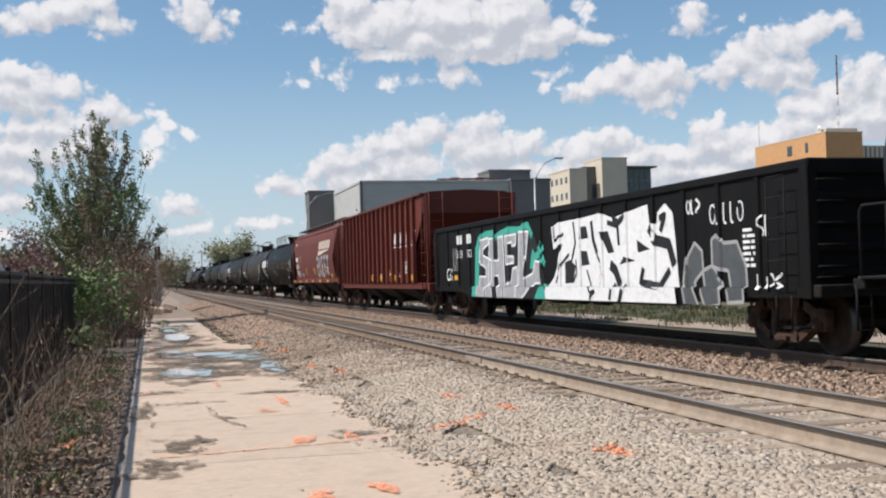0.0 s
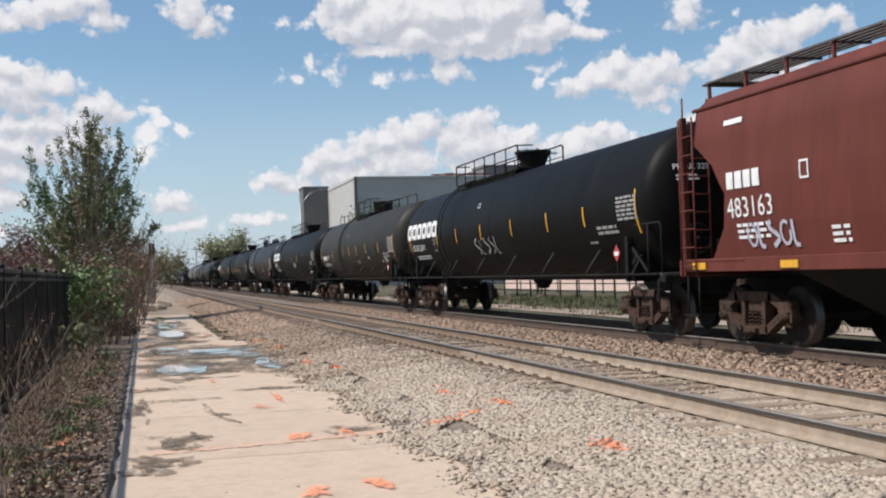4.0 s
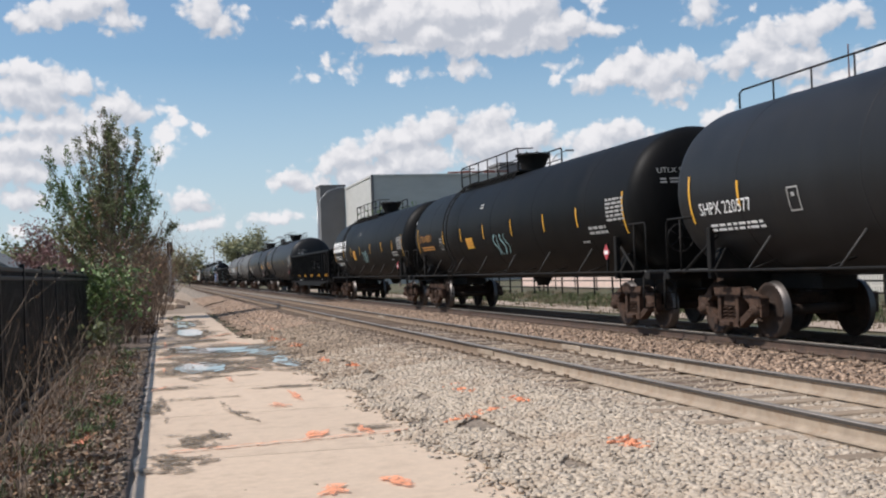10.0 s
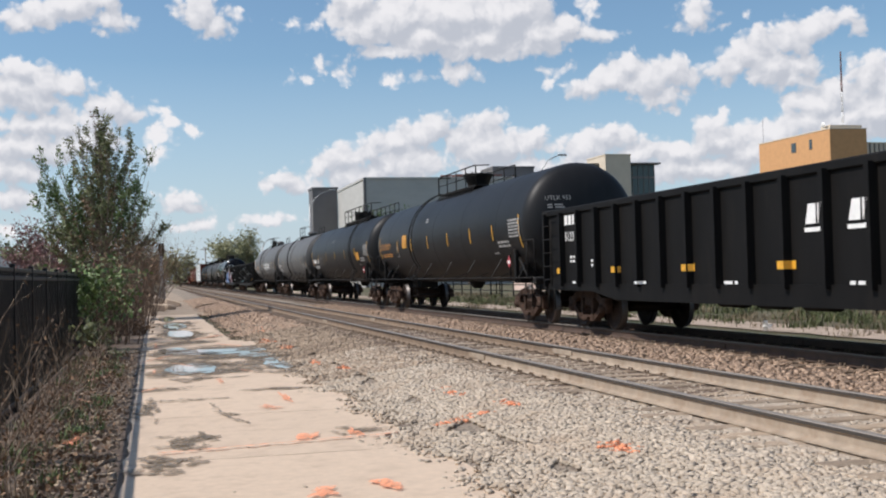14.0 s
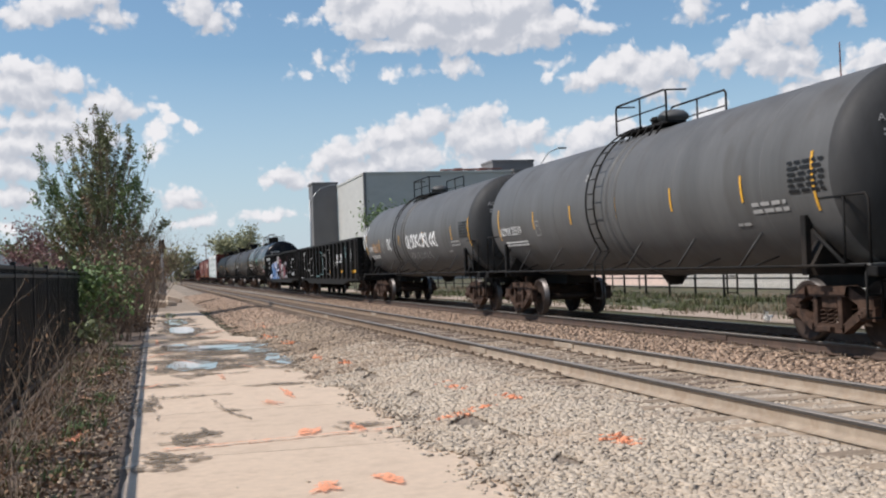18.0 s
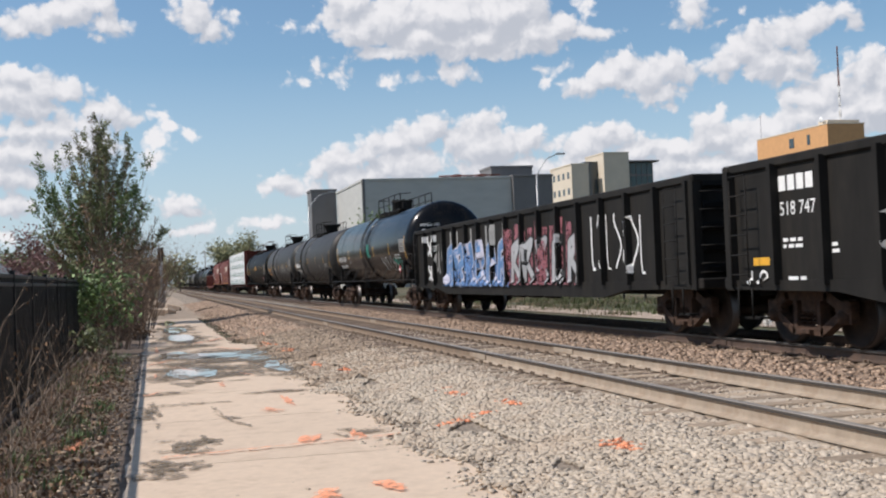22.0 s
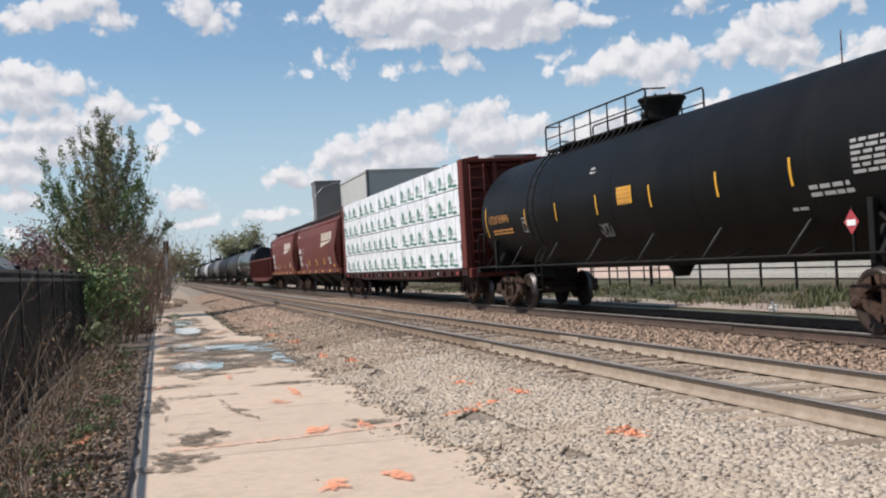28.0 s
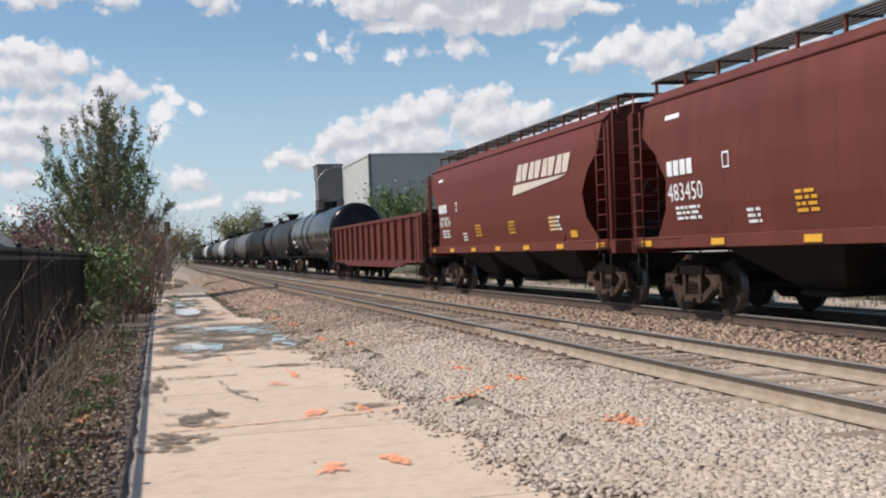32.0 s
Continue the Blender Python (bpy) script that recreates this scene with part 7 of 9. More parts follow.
# ---- covered hoppers ----
def covered_hopper(u0, u1, paint, label, ribbed=False, marks=None):
    half = (u1 - u0) / 2
    car = thing("hopper_car", label, "hopper car", "railway cars of the train")
    hl = half - 0.62
    sill, eave = (1.10, 4.02) if ribbed else (1.36, 3.80)
    X = 1.55
    inset = 1.35
    if ribbed:
        section = [(X, sill), (X, eave), (X - 0.25, eave + 0.10), (0, eave + 0.16)]
    else:
        section = [(X - 0.14, sill), (X - 0.05, sill + 0.5), (X, sill + 1.2), (X - 0.02, eave - 0.5), (X - 0.12, eave), (X - 0.35, eave + 0.22), (X - 0.8, eave + 0.36), (0, eave + 0.42)]
    section = section + [(-x, z) for x, z in section[-2::-1]]
    # the side sheets are cut back at both ends, where the slope sheets lie open
    if ribbed:
        cut_z, cut = (sill, 2.43, 3.42, 9.0), (1.38, 1.38, 0.30, 0.30)
        mids = [2.43, 3.42]
    else:
        cut_z, cut = (sill, sill + 0.12, 1.85, 2.37, 2.85, 3.24, 9.0), (0.75, 0.90, 1.30, 1.42, 1.05, 0.45, 0.40)
        mids = [1.5, 1.85, 2.1, 2.37, 2.6, 2.85, 3.05, 3.24]
    fuller = []
    for (xa, za), (xb, zb) in zip(section, section[1:]):
        fuller.append((xa, za))
        fuller += [(xa + (xb - xa) * (m - za) / (zb - za), m) for m in (mids if zb > za else mids[::-1]) if min(za, zb) < m - 0.001 and m + 0.001 < max(za, zb)]
    section = fuller + [section[-1]]
    # sides and roof as one bent shell that is longest at the eaves
    s = Shape()
    rows = []
    for x, z in section:
        ext = hl - float(np.interp(z, cut_z, cut))
        rows.append([(x, -ext + 2 * ext * j / 12, z) for j in range(13)])
    n = len(rows)
    vs = [p for r in rows for p in r]
    fs = [(i * 13 + j, i * 13 + j + 1, (i + 1) * 13 + j + 1, (i + 1) * 13 + j) for i in range(n - 1) for j in range(12)]
    s.add(vs, fs, 0, not ribbed)
    part("body", s, paint, car)
    for d in (-1, 1):
        # sloping end sheet under the roof end
        s = Shape()
        ext = hl - (0.40 if not ribbed else 0.30)
        s.add([(-X + 0.1, d * ext, eave - (0.05 if not ribbed else 0.62)), (X - 0.1, d * ext, eave - (0.05 if not ribbed else 0.62)), (X - 0.1, d * (hl - 2.9), sill), (-X + 0.1, d * (hl - 2.9), sill)], [(0, 1, 2, 3)])
        top_ring = [p for p in section if p[1] >= eave - 0.6]
        s.add([(x, d * (ext - 0.01), z) for x, z in ([(-X + 0.02, eave - 0.62)] + top_ring[::-1] + [(X - 0.02, eave - 0.62)])], [tuple(range(len(top_ring) + 2))])
        part("end_sheet", s, paint, car)
        s = Shape().box(-1.52, 1.52, d * (half - 0.52) - 0.12, d * (half - 0.52) + 0.12, sill - 0.28, sill, 0.02)
        s.box(-1.52, 1.52, min(d * (half - 0.5), d * (hl - 1.9)), max(d * (half - 0.5), d * (hl - 1.9)), sill - 0.04, sill, 0.005)
        part("end_sill", s, paint, car)
        for q in (-1, 1):
            # corner post, ladders on side and end, diagonal brace
            s = Shape().box(q * (X - 0.08) - 0.05, q * (X - 0.08) + 0.05, d * (hl + 0.02) - 0.05, d * (hl + 0.02) + 0.05, sill, eave - 0.05, 0.01)
            part("corner_post", s, paint, car)
            s = Shape()
            for w in (0.0, 0.48):
                s.tube([(q * (X + 0.02), d * (hl - w), sill - 0.3), (q * (X + 0.02), d * (hl - w), eave - 0.1)], 0.016, 5)
            for k in range(8):
                z = sill - 0.1 + k * (eave - sill) / 8
                s.tube([(q * (X + 0.02), d * hl, z), (q * (X + 0.02), d * (hl - 0.48), z)], 0.013, 5)
            part("side_ladder", s, paint, car)
            s = Shape()
            for w in (0.12, 0.58):
                s.tube([(q * (X - w), d * (hl + 0.10), sill), (q * (X - w), d * (hl + 0.10), eave + (0.3 if not ribbed else 0.05))], 0.016, 5)
            for k in range(8):
                z = sill + 0.2 + k * (eave - sill) / 8
                s.tube([(q * (X - 0.12), d * (hl + 0.10), z), (q * (X - 0.58), d * (hl + 0.10), z)], 0.013, 5)
            part("end_ladder", s, paint, car)
            s = Shape()
            for w in (0.05, 0.43):
                s.tube([(q * 1.5, d * (hl - w), sill - 0.28), (q * 1.5, d * (hl - w), 0.45)], 0.016, 5)
            s.box(q * 1.5 - 0.06, q * 1.5 + 0.06, min(d * hl, d * (hl - 0.48)), max(d * hl, d * (hl - 0.48)), 0.43, 0.46)
            part("stirrup_step", s, M_FRAME, car)
        s = Shape().box(-0.9, -0.3, d * (half - 0.75) - 0.2, d * (half - 0.75) + 0.2, sill + 0.02, sill + 0.35, 0.02)
        part("brake_cylinder", s, M_FRAME, car)
    part("brake_wheel", HANDBRAKE, None, car, at=pose(-0.6, -(half - 0.38), 2.3, 90, 0, 0))
    for q in (-1, 1):
        s = Shape().box(q * (X - 0.10) - 0.06, q * (X - 0.10) + 0.06, -hl, hl, sill - 0.20, sill + 0.01, 0.01)
        part("side_sill", s, paint, car)
        s = Shape().tube([(q * (X - 0.12), -hl + 0.3, eave + 0.01), (q * (X - 0.12), hl - 0.3, eave + 0.01)], 0.035, 6)
        part("eave_rail", s, paint, car)
    if ribbed:
        for q in (-1, 1):
            part("top_chord", Shape().box(q * X - 0.10, q * X + 0.13, -hl + 0.28, hl - 0.28, eave - 0.02, eave + 0.05, 0.01), paint, car)
            part("mid_seam", Shape().box(q * X - 0.01, q * X + 0.012, -hl + 1.4, hl - 1.4, 2.38, 2.41), paint, car)
            for k in range(17):
                y = -hl + 1.41 + (2 * hl - 2.82) * k / 16
                rib = once(("hopper_rib", q), lambda s: s.prism([(0, -0.06), (0, 0.06), (q * 0.12, 0.045), (q * 0.12, -0.045)], sill, eave - 0.02, "z"), paint)
                part("rib", rib, None, car, at=pose(q * X, y, 0))
    # hopper bays below the sill
    for k in (-1, 0, 1):
        y = k * (hl - 2.2) * 0.62
        s = Shape()
        s.add([(-1.35, y - 1.75, sill - 0.15), (1.35, y - 1.75, sill - 0.15), (1.35, y + 1.75, sill - 0.15), (-1.35, y + 1.75, sill - 0.15), (-0.5, y - 0.5, 0.42), (0.5, y - 0.5, 0.42), (0.5, y + 0.5, 0.42), (-0.5, y + 0.5, 0.42)],
              [(0, 1, 5, 4), (1, 2, 6, 5), (2, 3, 7, 6), (3, 0, 4, 7), (4, 5, 6, 7)])
        part("hopper_bay", s, M_FRAME, car)
        s = Shape().box(-0.62, 0.62, y - 0.55, y + 0.55, 0.36, 0.46, 0.02)
        part("outlet_gate", s, M_FRAME, car)
    s = Shape().box(-0.3, 0.3, -half + 0.5, half - 0.5, 0.72, 1.05, 0.02)
    part("centre_sill", s, M_FRAME, car)
    # running boards on top
    zt = eave + (0.50 if not ribbed else 0.30)
    if not ribbed:
        for q in (-1, 1):
            s = Shape()
            for k in range(5):
                x = q * 0.85 - 0.26 + k * 0.13
                s.box(x - 0.035, x + 0.035, -hl + 0.2, hl - 0.2, zt - 0.02, zt + 0.01)
            for k in range(15):
                y = -hl + 0.3 + (2 * hl - 0.6) * k / 14
                s.box(q * 0.85 - 0.32, q * 0.85 + 0.32, y - 0.02, y + 0.02, zt - 0.05, zt - 0.02)
            part("running_board", s, M_GRATE, car)
            prop = once(("board_support", zt, eave, paint.name), lambda s: s.box(-0.02, 0.02, -0.03, 0.03, eave + 0.15, zt - 0.02), paint)
            for k in range(15):
                part("board_support", prop, None, car, at=pose(q * 1.12, -hl + 0.3 + (2 * hl - 0.6) * k / 14, 0))
    zt = zt if not ribbed else eave + 0.185
    slat = once(("walkway_slat", zt), lambda s: s.box(-1.1, 1.1, -0.04, 0.04, zt - 0.02, zt + 0.01), M_GRATE)
    for d in (-1, 1):
        for k in range(0 if ribbed else 4):
            part("walkway_slat", slat, None, car, at=pose(0, d * (hl - (0.05 if not ribbed else 0.36) - 0.12 * k), 0))
    for k in range(4):
        y = (k - 1.5) * hl * 0.42
        part("hatch_cover", Shape().box(-0.35, 0.35, y - 1.2, y + 1.2, eave + (0.40 if not ribbed else 0.14), eave + (0.50 if not ribbed else 0.24), 0.03), paint, car)
    for k in range(7):
        y = -hl + 0.5 + (2 * hl - 1.0) * k / 6
        s = Shape().box(-X + 0.10 - 0.085, -X + 0.10 - 0.065, y - 0.22, y + 0.22, sill - 0.16, sill - 0.05)
        if not ribbed:
            part("reflector", s, M_YEL, car, "yellow reflective strip on the side sill")
    running_gear(car, half)
    if marks:
        if ribbed:
            marks(car, flat_side(X + 0.012), half)
        else:
            zs = sorted((z, x) for x, z in section if x > 1.2 and z <= eave)

            def put(y, z, lift):
                x = float(np.interp(z, [a for a, _ in zs], [b for _, b in zs]))
                return (-x - lift - 0.006, y, z)
            marks(car, put, half)
    CARS.append((car, (u0 + u1) / 2))
    return car


def slanted_emblem(car, put, y, z, k=1.0):
    """The railroad's wordmark as four slanted blocks over a wedge."""
    for j in range(4):
        s = split_block(Shape(), put, y - j * 0.88 * k, z, 0.74 * k, 0.38 * k, 0.55)
        part("wordmark_block", s, M_CREAMP, car, "heavy slanted block of a cream wordmark")
    s = Shape()
    vs = [put(y + 0.14 * k, z - 0.07 * k, 0.012), put(y - 3.3 * k, z - 0.04 * k, 0.012), put(y - 2.9 * k, z - 0.10 * k, 0.012), put(y + 0.24 * k, z - 0.30 * k, 0.012)]
    s.add(vs, [(0, 1, 2, 3)])
    part("wedge", s, M_CREAMP, car, "cream wedge under the wordmark")


def hopper_marks(number, emblem=True, tag=True, faded=False):
    def go(car, put, half):
        ink = M_WHITE
        if emblem:
            slanted_emblem(car, put, -half + 6.5, 2.90, 1.08)
        s = Shape()
        y = half - 2.15
        block_logo(s, put, y, 2.42, (0.2, 0.2, 0.2, 0.2), 0.26, 0.05)
        lettering(s, put, number, y + 0.05, 1.98, 0.44)
        fine_print(s, put, y - 0.2, 1.88, 0.9, 3, 0.05, 4)
        patch(s, put, y + 0.1, y - 0.45, 3.42, 3.50)
        fine_print(s, put, y - 2.6, 1.75, 0.4, 3, 0.05, 5)
        for a, b, c, d in ((y - 2.0, y - 2.22, 2.42, 2.45), (y - 2.0, y - 2.03, 2.42, 2.68), (y - 2.19, y - 2.22, 2.42, 2.68), (y - 2.0, y - 2.22, 2.65, 2.68)):
            patch(s, put, a, b, c, d)
        fine_print(s, put, -half + 4.2, 1.95, 0.7, 4, 0.05, 8)
        part("car_number", s, ink, car)
        s = Shape()
        for k in range(3):
            fine_print(s, put, y - 4.0 - k * 3.1, 1.95, 0.55, 4, 0.05, 11 + k)
        patch(s, put, -half + 3.0, -half + 2.6, 1.45, 1.6)
        part("notice", s, M_YEL, car, "yellow notice lettering")
        if tag:
            s = Shape()
            # tall silver letters with a dark edge
            y0 = -half + 7.3
            for k, pts in enumerate((((0, 0.9), (-0.5, 0.95), (-0.5, 0.55), (0, 0.5), (-0.02, 0.1), (-0.5, 0.0)), ((0, 0), (-0.02, 0.95), (0, 0.45), (-0.5, 0.95), (-0.05, 0.45), (-0.52, 0)), ((0, 0), (0, 0.95), (-0.45, 0.95), (0, 0.95), (0, 0.5), (-0.4, 0.5), (0, 0.5), (0, 0), (-0.48, 0)), ((0, 0), (0, 0.95), (-0.45, 0.95), (0, 0.95), (0, 0.5), (-0.38, 0.5)), ((-0.25, 0), (-0.25, 0.95), (0.08, 0.95), (-0.6, 0.95)))):
                pp = [(y0 - k * 0.85 + a, 1.52 + b) for a, b in pts]
                stroke(s, put, pp, 0.21, 0.013, 0)
                stroke(s, put, pp, 0.13, 0.018, 1)
            part("graffiti", s, [M_GREYP, M_SPRAY], car, "silver spray-painted letters")
            spray(car, put, half - 2.6, 1.5, 1.5, 0.4, 3, M_PALE, count=5, width=0.06)
    return go


# ---- the cars, from the front of the view to the far end ----
K = 1.06


def strips(half, *places):
    """Reflective strips: a long one by each end, short ones between."""
    out = [(half - 1.55, 1.92, 2.74), (-half + 1.35, 1.88, 2.72)]
    return out + [(y, 2.13, 2.54) for y in places]


def even(half, n):
    """Short strips at even steps along a tank."""
    return strips(half, *[half - 4.3 - k * (2 * half - 7.6) / max(1, n) for k in range(n + 1)])


def usual(half):
    return strips(half, 5.4, 3.2, 0.75, -1.85, -4.4, -6.6)


def gon_marks_white(car, put, half):
    """Two big spray-painted words, one silver on teal, one white, and a grey one beside them."""
    def at(pts):
        return [(half - d, z) for d, z in pts]

    def cuts(pts, y):
        """The heights at which an upright line meets the edge of a shape."""
        ends = zip(pts, pts[1:] + pts[:1])
        return sorted(za + (zb - za) * (y - ya) / (yb - ya) for (ya, za), (yb, zb) in ends if (ya > y) != (yb > y))

    def fill(s, pts, lift):
        """A painted shape in narrow upright strips that follow ribs and sill."""
        pts = at(pts)
        y0, y1 = min(p[0] for p in pts), max(p[0] for p in pts)
        n = max(2, int((y1 - y0) / 0.025))
        for i in range(n):
            a, b = y0 + (y1 - y0) * i / n, y0 + (y1 - y0) * (i + 1) / n
            low, high = cuts(pts, a + 0.0005), cuts(pts, b - 0.0005)
            if len(low) != len(high):
                low = high = cuts(pts, (a + b) / 2)
            for j in range(0, len(low) - 1, 2):
                for lo, hi in ((-9, 0.999), (1.0, 9)):
                    z = [max(lo, min(hi, h)) for h in (low[j], low[j + 1], high[j + 1], high[j])]
                    if z[1] - z[0] + z[2] - z[3] > 0.002:
                        s.add([put(a, z[0], lift), put(a, z[1], lift), put(b, z[2], lift), put(b, z[3], lift)], [(0, 3, 2, 1)])
        return s

    def ring(s, pts, wd, lift):
        return stroke(s, put, at(tuple(pts) + (pts[0],)), wd, lift)

    # the silver word: teal halo, black ground, letters with white edges
    letters = (
        ((5.41, 2.25), (6.18, 2.31), (6.17, 2.14), (5.63, 2.01), (5.62, 1.84), (6.39, 1.7), (6.35, 1.14), (5.9, 0.92), (5.82, 0.62), (5.16, 0.62), (5.24, 1.27), (5.87, 1.26), (5.89, 1.49), (5.24, 1.68)),
        ((6.24, 2.27), (6.6, 2.27), (6.61, 1.67), (7.04, 1.68), (7.03, 2.28), (7.43, 2.29), (7.46, 1.67), (7.51, 0.65), (7.12, 0.65), (6.99, 1.28), (6.58, 1.29), (6.59, 0.64), (6, 0.63)),
        ((7.58, 2.28), (8.5, 2.3), (8.45, 2.03), (8.17, 2.01), (8.15, 2.12), (7.84, 2.08), (7.81, 1.76), (8.27, 1.75), (8.26, 1.59), (7.62, 1.56)),
        ((7.64, 1.08), (8.03, 1.1), (8.18, 1.44), (8.55, 1.49), (8.52, 0.67), (7.66, 0.66)),
        ((8.71, 2.34), (9.43, 2.32), (9, 1.18), (9.71, 1.32), (9.87, 1.6), (10.26, 1.57), (10.29, 1.08), (9.83, 1.08), (9.36, 0.84), (8.97, 0.68), (8.61, 0.67)))
    s = Shape()
    for k, pts in enumerate((((4.9, 2.1), (5.28, 2.18), (5.1, 0.61), (4.72, 0.64)), ((9.69, 1.91), (9.47, 1.42), (9.78, 1.43), (9.84, 1.79)), ((10.38, 1.07), (10.68, 1.05), (10.75, 0.69), (9.93, 0.68)))):
        fill(s, pts, 0.021 + 0.0008 * k)
    for k, pts in enumerate((((5.02, 2.04), (5.26, 2.3), (5.87, 2.4), (6.59, 2.41), (6.74, 2.26), (7.12, 2.35), (7.89, 2.43), (8.71, 2.39), (9.37, 2.48), (9.69, 2.2)), ((9.73, 1.68), (10.24, 1.78), (10.52, 1.51)), ((10.09, 1.83), (10.29, 2), (10.43, 1.81)))):
        stroke(s, put, at(pts), 0.17, 0.0185 + 0.0008 * k)
    part("graffiti", s, M_TEAL, car, "teal edge of spray paint round the letters")
    part("graffiti", fill(Shape(), ((5.05, 2.33), (7.12, 2.35), (9.58, 2.42), (9.96, 2.07), (10.13, 1.69), (10.4, 1.4), (10.58, 0.69), (5.13, 0.61), (4.78, 1.39)), 0.016), M_INK, car, "black ground behind the silver letters")
    s, e = Shape(), Shape()
    for k, pts in enumerate(letters):
        fill(s, pts, 0.026 + 0.0006 * k)
        ring(e, pts, 0.055, 0.030 + 0.0006 * k)
    part("graffiti", s, M_SPRAY, car, "silver fill of the letters")
    part("graffiti", e, M_WHITE, car, "thin white edges of the silver letters")
    # the white word: one mass of paint, black inside and between the letters
    part("graffiti", fill(Shape(), ((10.65, 0.68), (10.75, 1.03), (11.12, 1.21), (11.53, 1.68), (11.68, 1.96), (11.11, 1.83), (11, 2.35), (11.55, 2.42), (12.12, 2.44), (12.65, 2.44), (13.23, 2.46), (13.85, 2.49), (14.49, 2.35), (15.17, 2.42), (16.08, 2.51), (16.15, 2.16), (16.45, 2.13), (16.49, 2.34), (16.8, 2.48), (17.09, 2.3), (17.18, 1.77), (17.3, 0.64)), 0.015), M_WHITE, car, "tangled white spray-painted letters")
    s = Shape()
    for k, pts in enumerate((((11.82, 1.53), (12.14, 1.58), (12.47, 1.44), (12.27, 1.09), (11.82, 1.07)), ((12.79, 2.26), (13.1, 2.26), (13.21, 2.01), (12.77, 2)), ((12.79, 1.76), (13.11, 1.74), (13.24, 1.46), (12.81, 1.44)), ((13.87, 2.11), (14.24, 2.1), (14.53, 1.68), (14.24, 1.66), (14.01, 1.89)), ((15.59, 1.88), (16.14, 1.69), (15.62, 1.64)), ((14.98, 1.59), (15.51, 1.49), (14.78, 1.44)))):
        fill(s, pts, 0.021 + 0.0006 * k)
    for k, (wd, pts) in enumerate((
            (0.08, ((12.38, 2.39), (12.47, 1.93), (12.22, 1.53))),
            (0.13, ((13.39, 2.35), (13.47, 1.96), (13.66, 1.68))),
            (0.06, ((12.48, 1.57), (12.51, 1.28), (12.26, 1.08))),
            (0.06, ((13.09, 1.35), (13.4, 0.88), (13.6, 0.92))),
            (0.06, ((13.65, 1.64), (13.89, 1.41), (13.8, 1.04))),
            (0.22, ((14.32, 1.44), (14.57, 1.32), (14.78, 1.04))),
            (0.1, ((14.54, 1.07), (14.42, 0.75))),
            (0.09, ((13.39, 0.73), (13.47, 0.84), (13.67, 0.92))),
            (0.07, ((11.15, 2.43), (11.21, 2.02), (11.78, 2.16))),
            (0.07, ((11.23, 1.08), (11.62, 1.51), (12.09, 1.7))),
            (0.1, ((14.22, 2.28), (14.72, 2.18), (14.76, 1.81))),
            (0.13, ((15.85, 1.35), (15.71, 1.09), (16.53, 1.02), (16.93, 1.3))),
            (0.2, ((16.12, 2.09), (16.41, 1.84), (16.92, 1.76), (17.11, 1.38))),
            (0.12, ((16.57, 2.22), (16.8, 2.28), (16.6, 1.99))),
            (0.12, ((14.49, 2.35), (14.76, 2.25), (15.12, 2.38))),
            (0.14, ((15.1, 1.09), (14.85, 0.63))))):
        stroke(s, put, at(pts), wd, 0.025 + 0.0004 * k)
    part("graffiti", s, M_INK, car, "black gaps and shadows of the white letters")
    s, e = Shape(), Shape()
    for k, pts in enumerate((((17.61, 1.51), (17.87, 1.74), (18.12, 1.6), (18.15, 1.27), (17.82, 1.08), (17.93, 0.94), (18.13, 0.66), (17.63, 0.67), (17.5, 1.08)), ((18.13, 1.27), (18.46, 1.35), (18.78, 1.08), (18.82, 0.72), (18.34, 0.67), (18.2, 0.89)), ((18.45, 1.77), (18.65, 1.85), (18.85, 1.7), (19.26, 1.71), (19.51, 1.34), (19.56, 0.78), (19.09, 0.76), (18.97, 1.26), (18.46, 1.33)))):
        fill(s, pts, 0.014 + 0.0006 * k)
        ring(e, pts, 0.06, 0.019 + 0.0006 * k)
    part("graffiti", s, M_GREYD, car, "dull grey fill of outlined letters")
    part("graffiti", e, M_GREYP, car, "pale outline of grey letters")
    for i, (y, z, w, h, c) in enumerate(((half - 17.6, 2.22, 0.5, 0.26, 3), (half - 18.4, 2.0, 1.1, 0.36, 5), (half - 19.9, 1.75, 0.35, 0.34, 2), (half - 19.85, 0.98, 0.7, 0.24, 3), (half - 1.9, 1.15, 0.5, 0.4, 2), (half - 2.5, 1.45, 0.6, 0.7, 3))):
        spray(car, put, y, z, w, h, 60 + i, M_WHITE if i < 5 else M_GREYP, count=c, width=0.045)
    s = Shape()
    for y, text, z in ((3.04, "518", 1.82), (4.0, "910", 1.82)):
        lettering(s, put, text, half - y, z, 0.33)
    for y in (3.04, 4.0):
        block_logo(s, put, half - y, 2.22, (0.19, 0.19), 0.26, 0.07)
    fine_print(s, put, -half + 2.4, 1.9, 0.35, 7, 0.05, 2)
    part("car_number", s, M_WHITE, car)
    s = Shape()
    for k in range(4):
        patch(s, put, half - 2.6 - k * 5.5, half - 3.0 - k * 5.5, 1.18, 1.32)
    part("reflector", s, M_YEL, car, "yellow reflective strips")


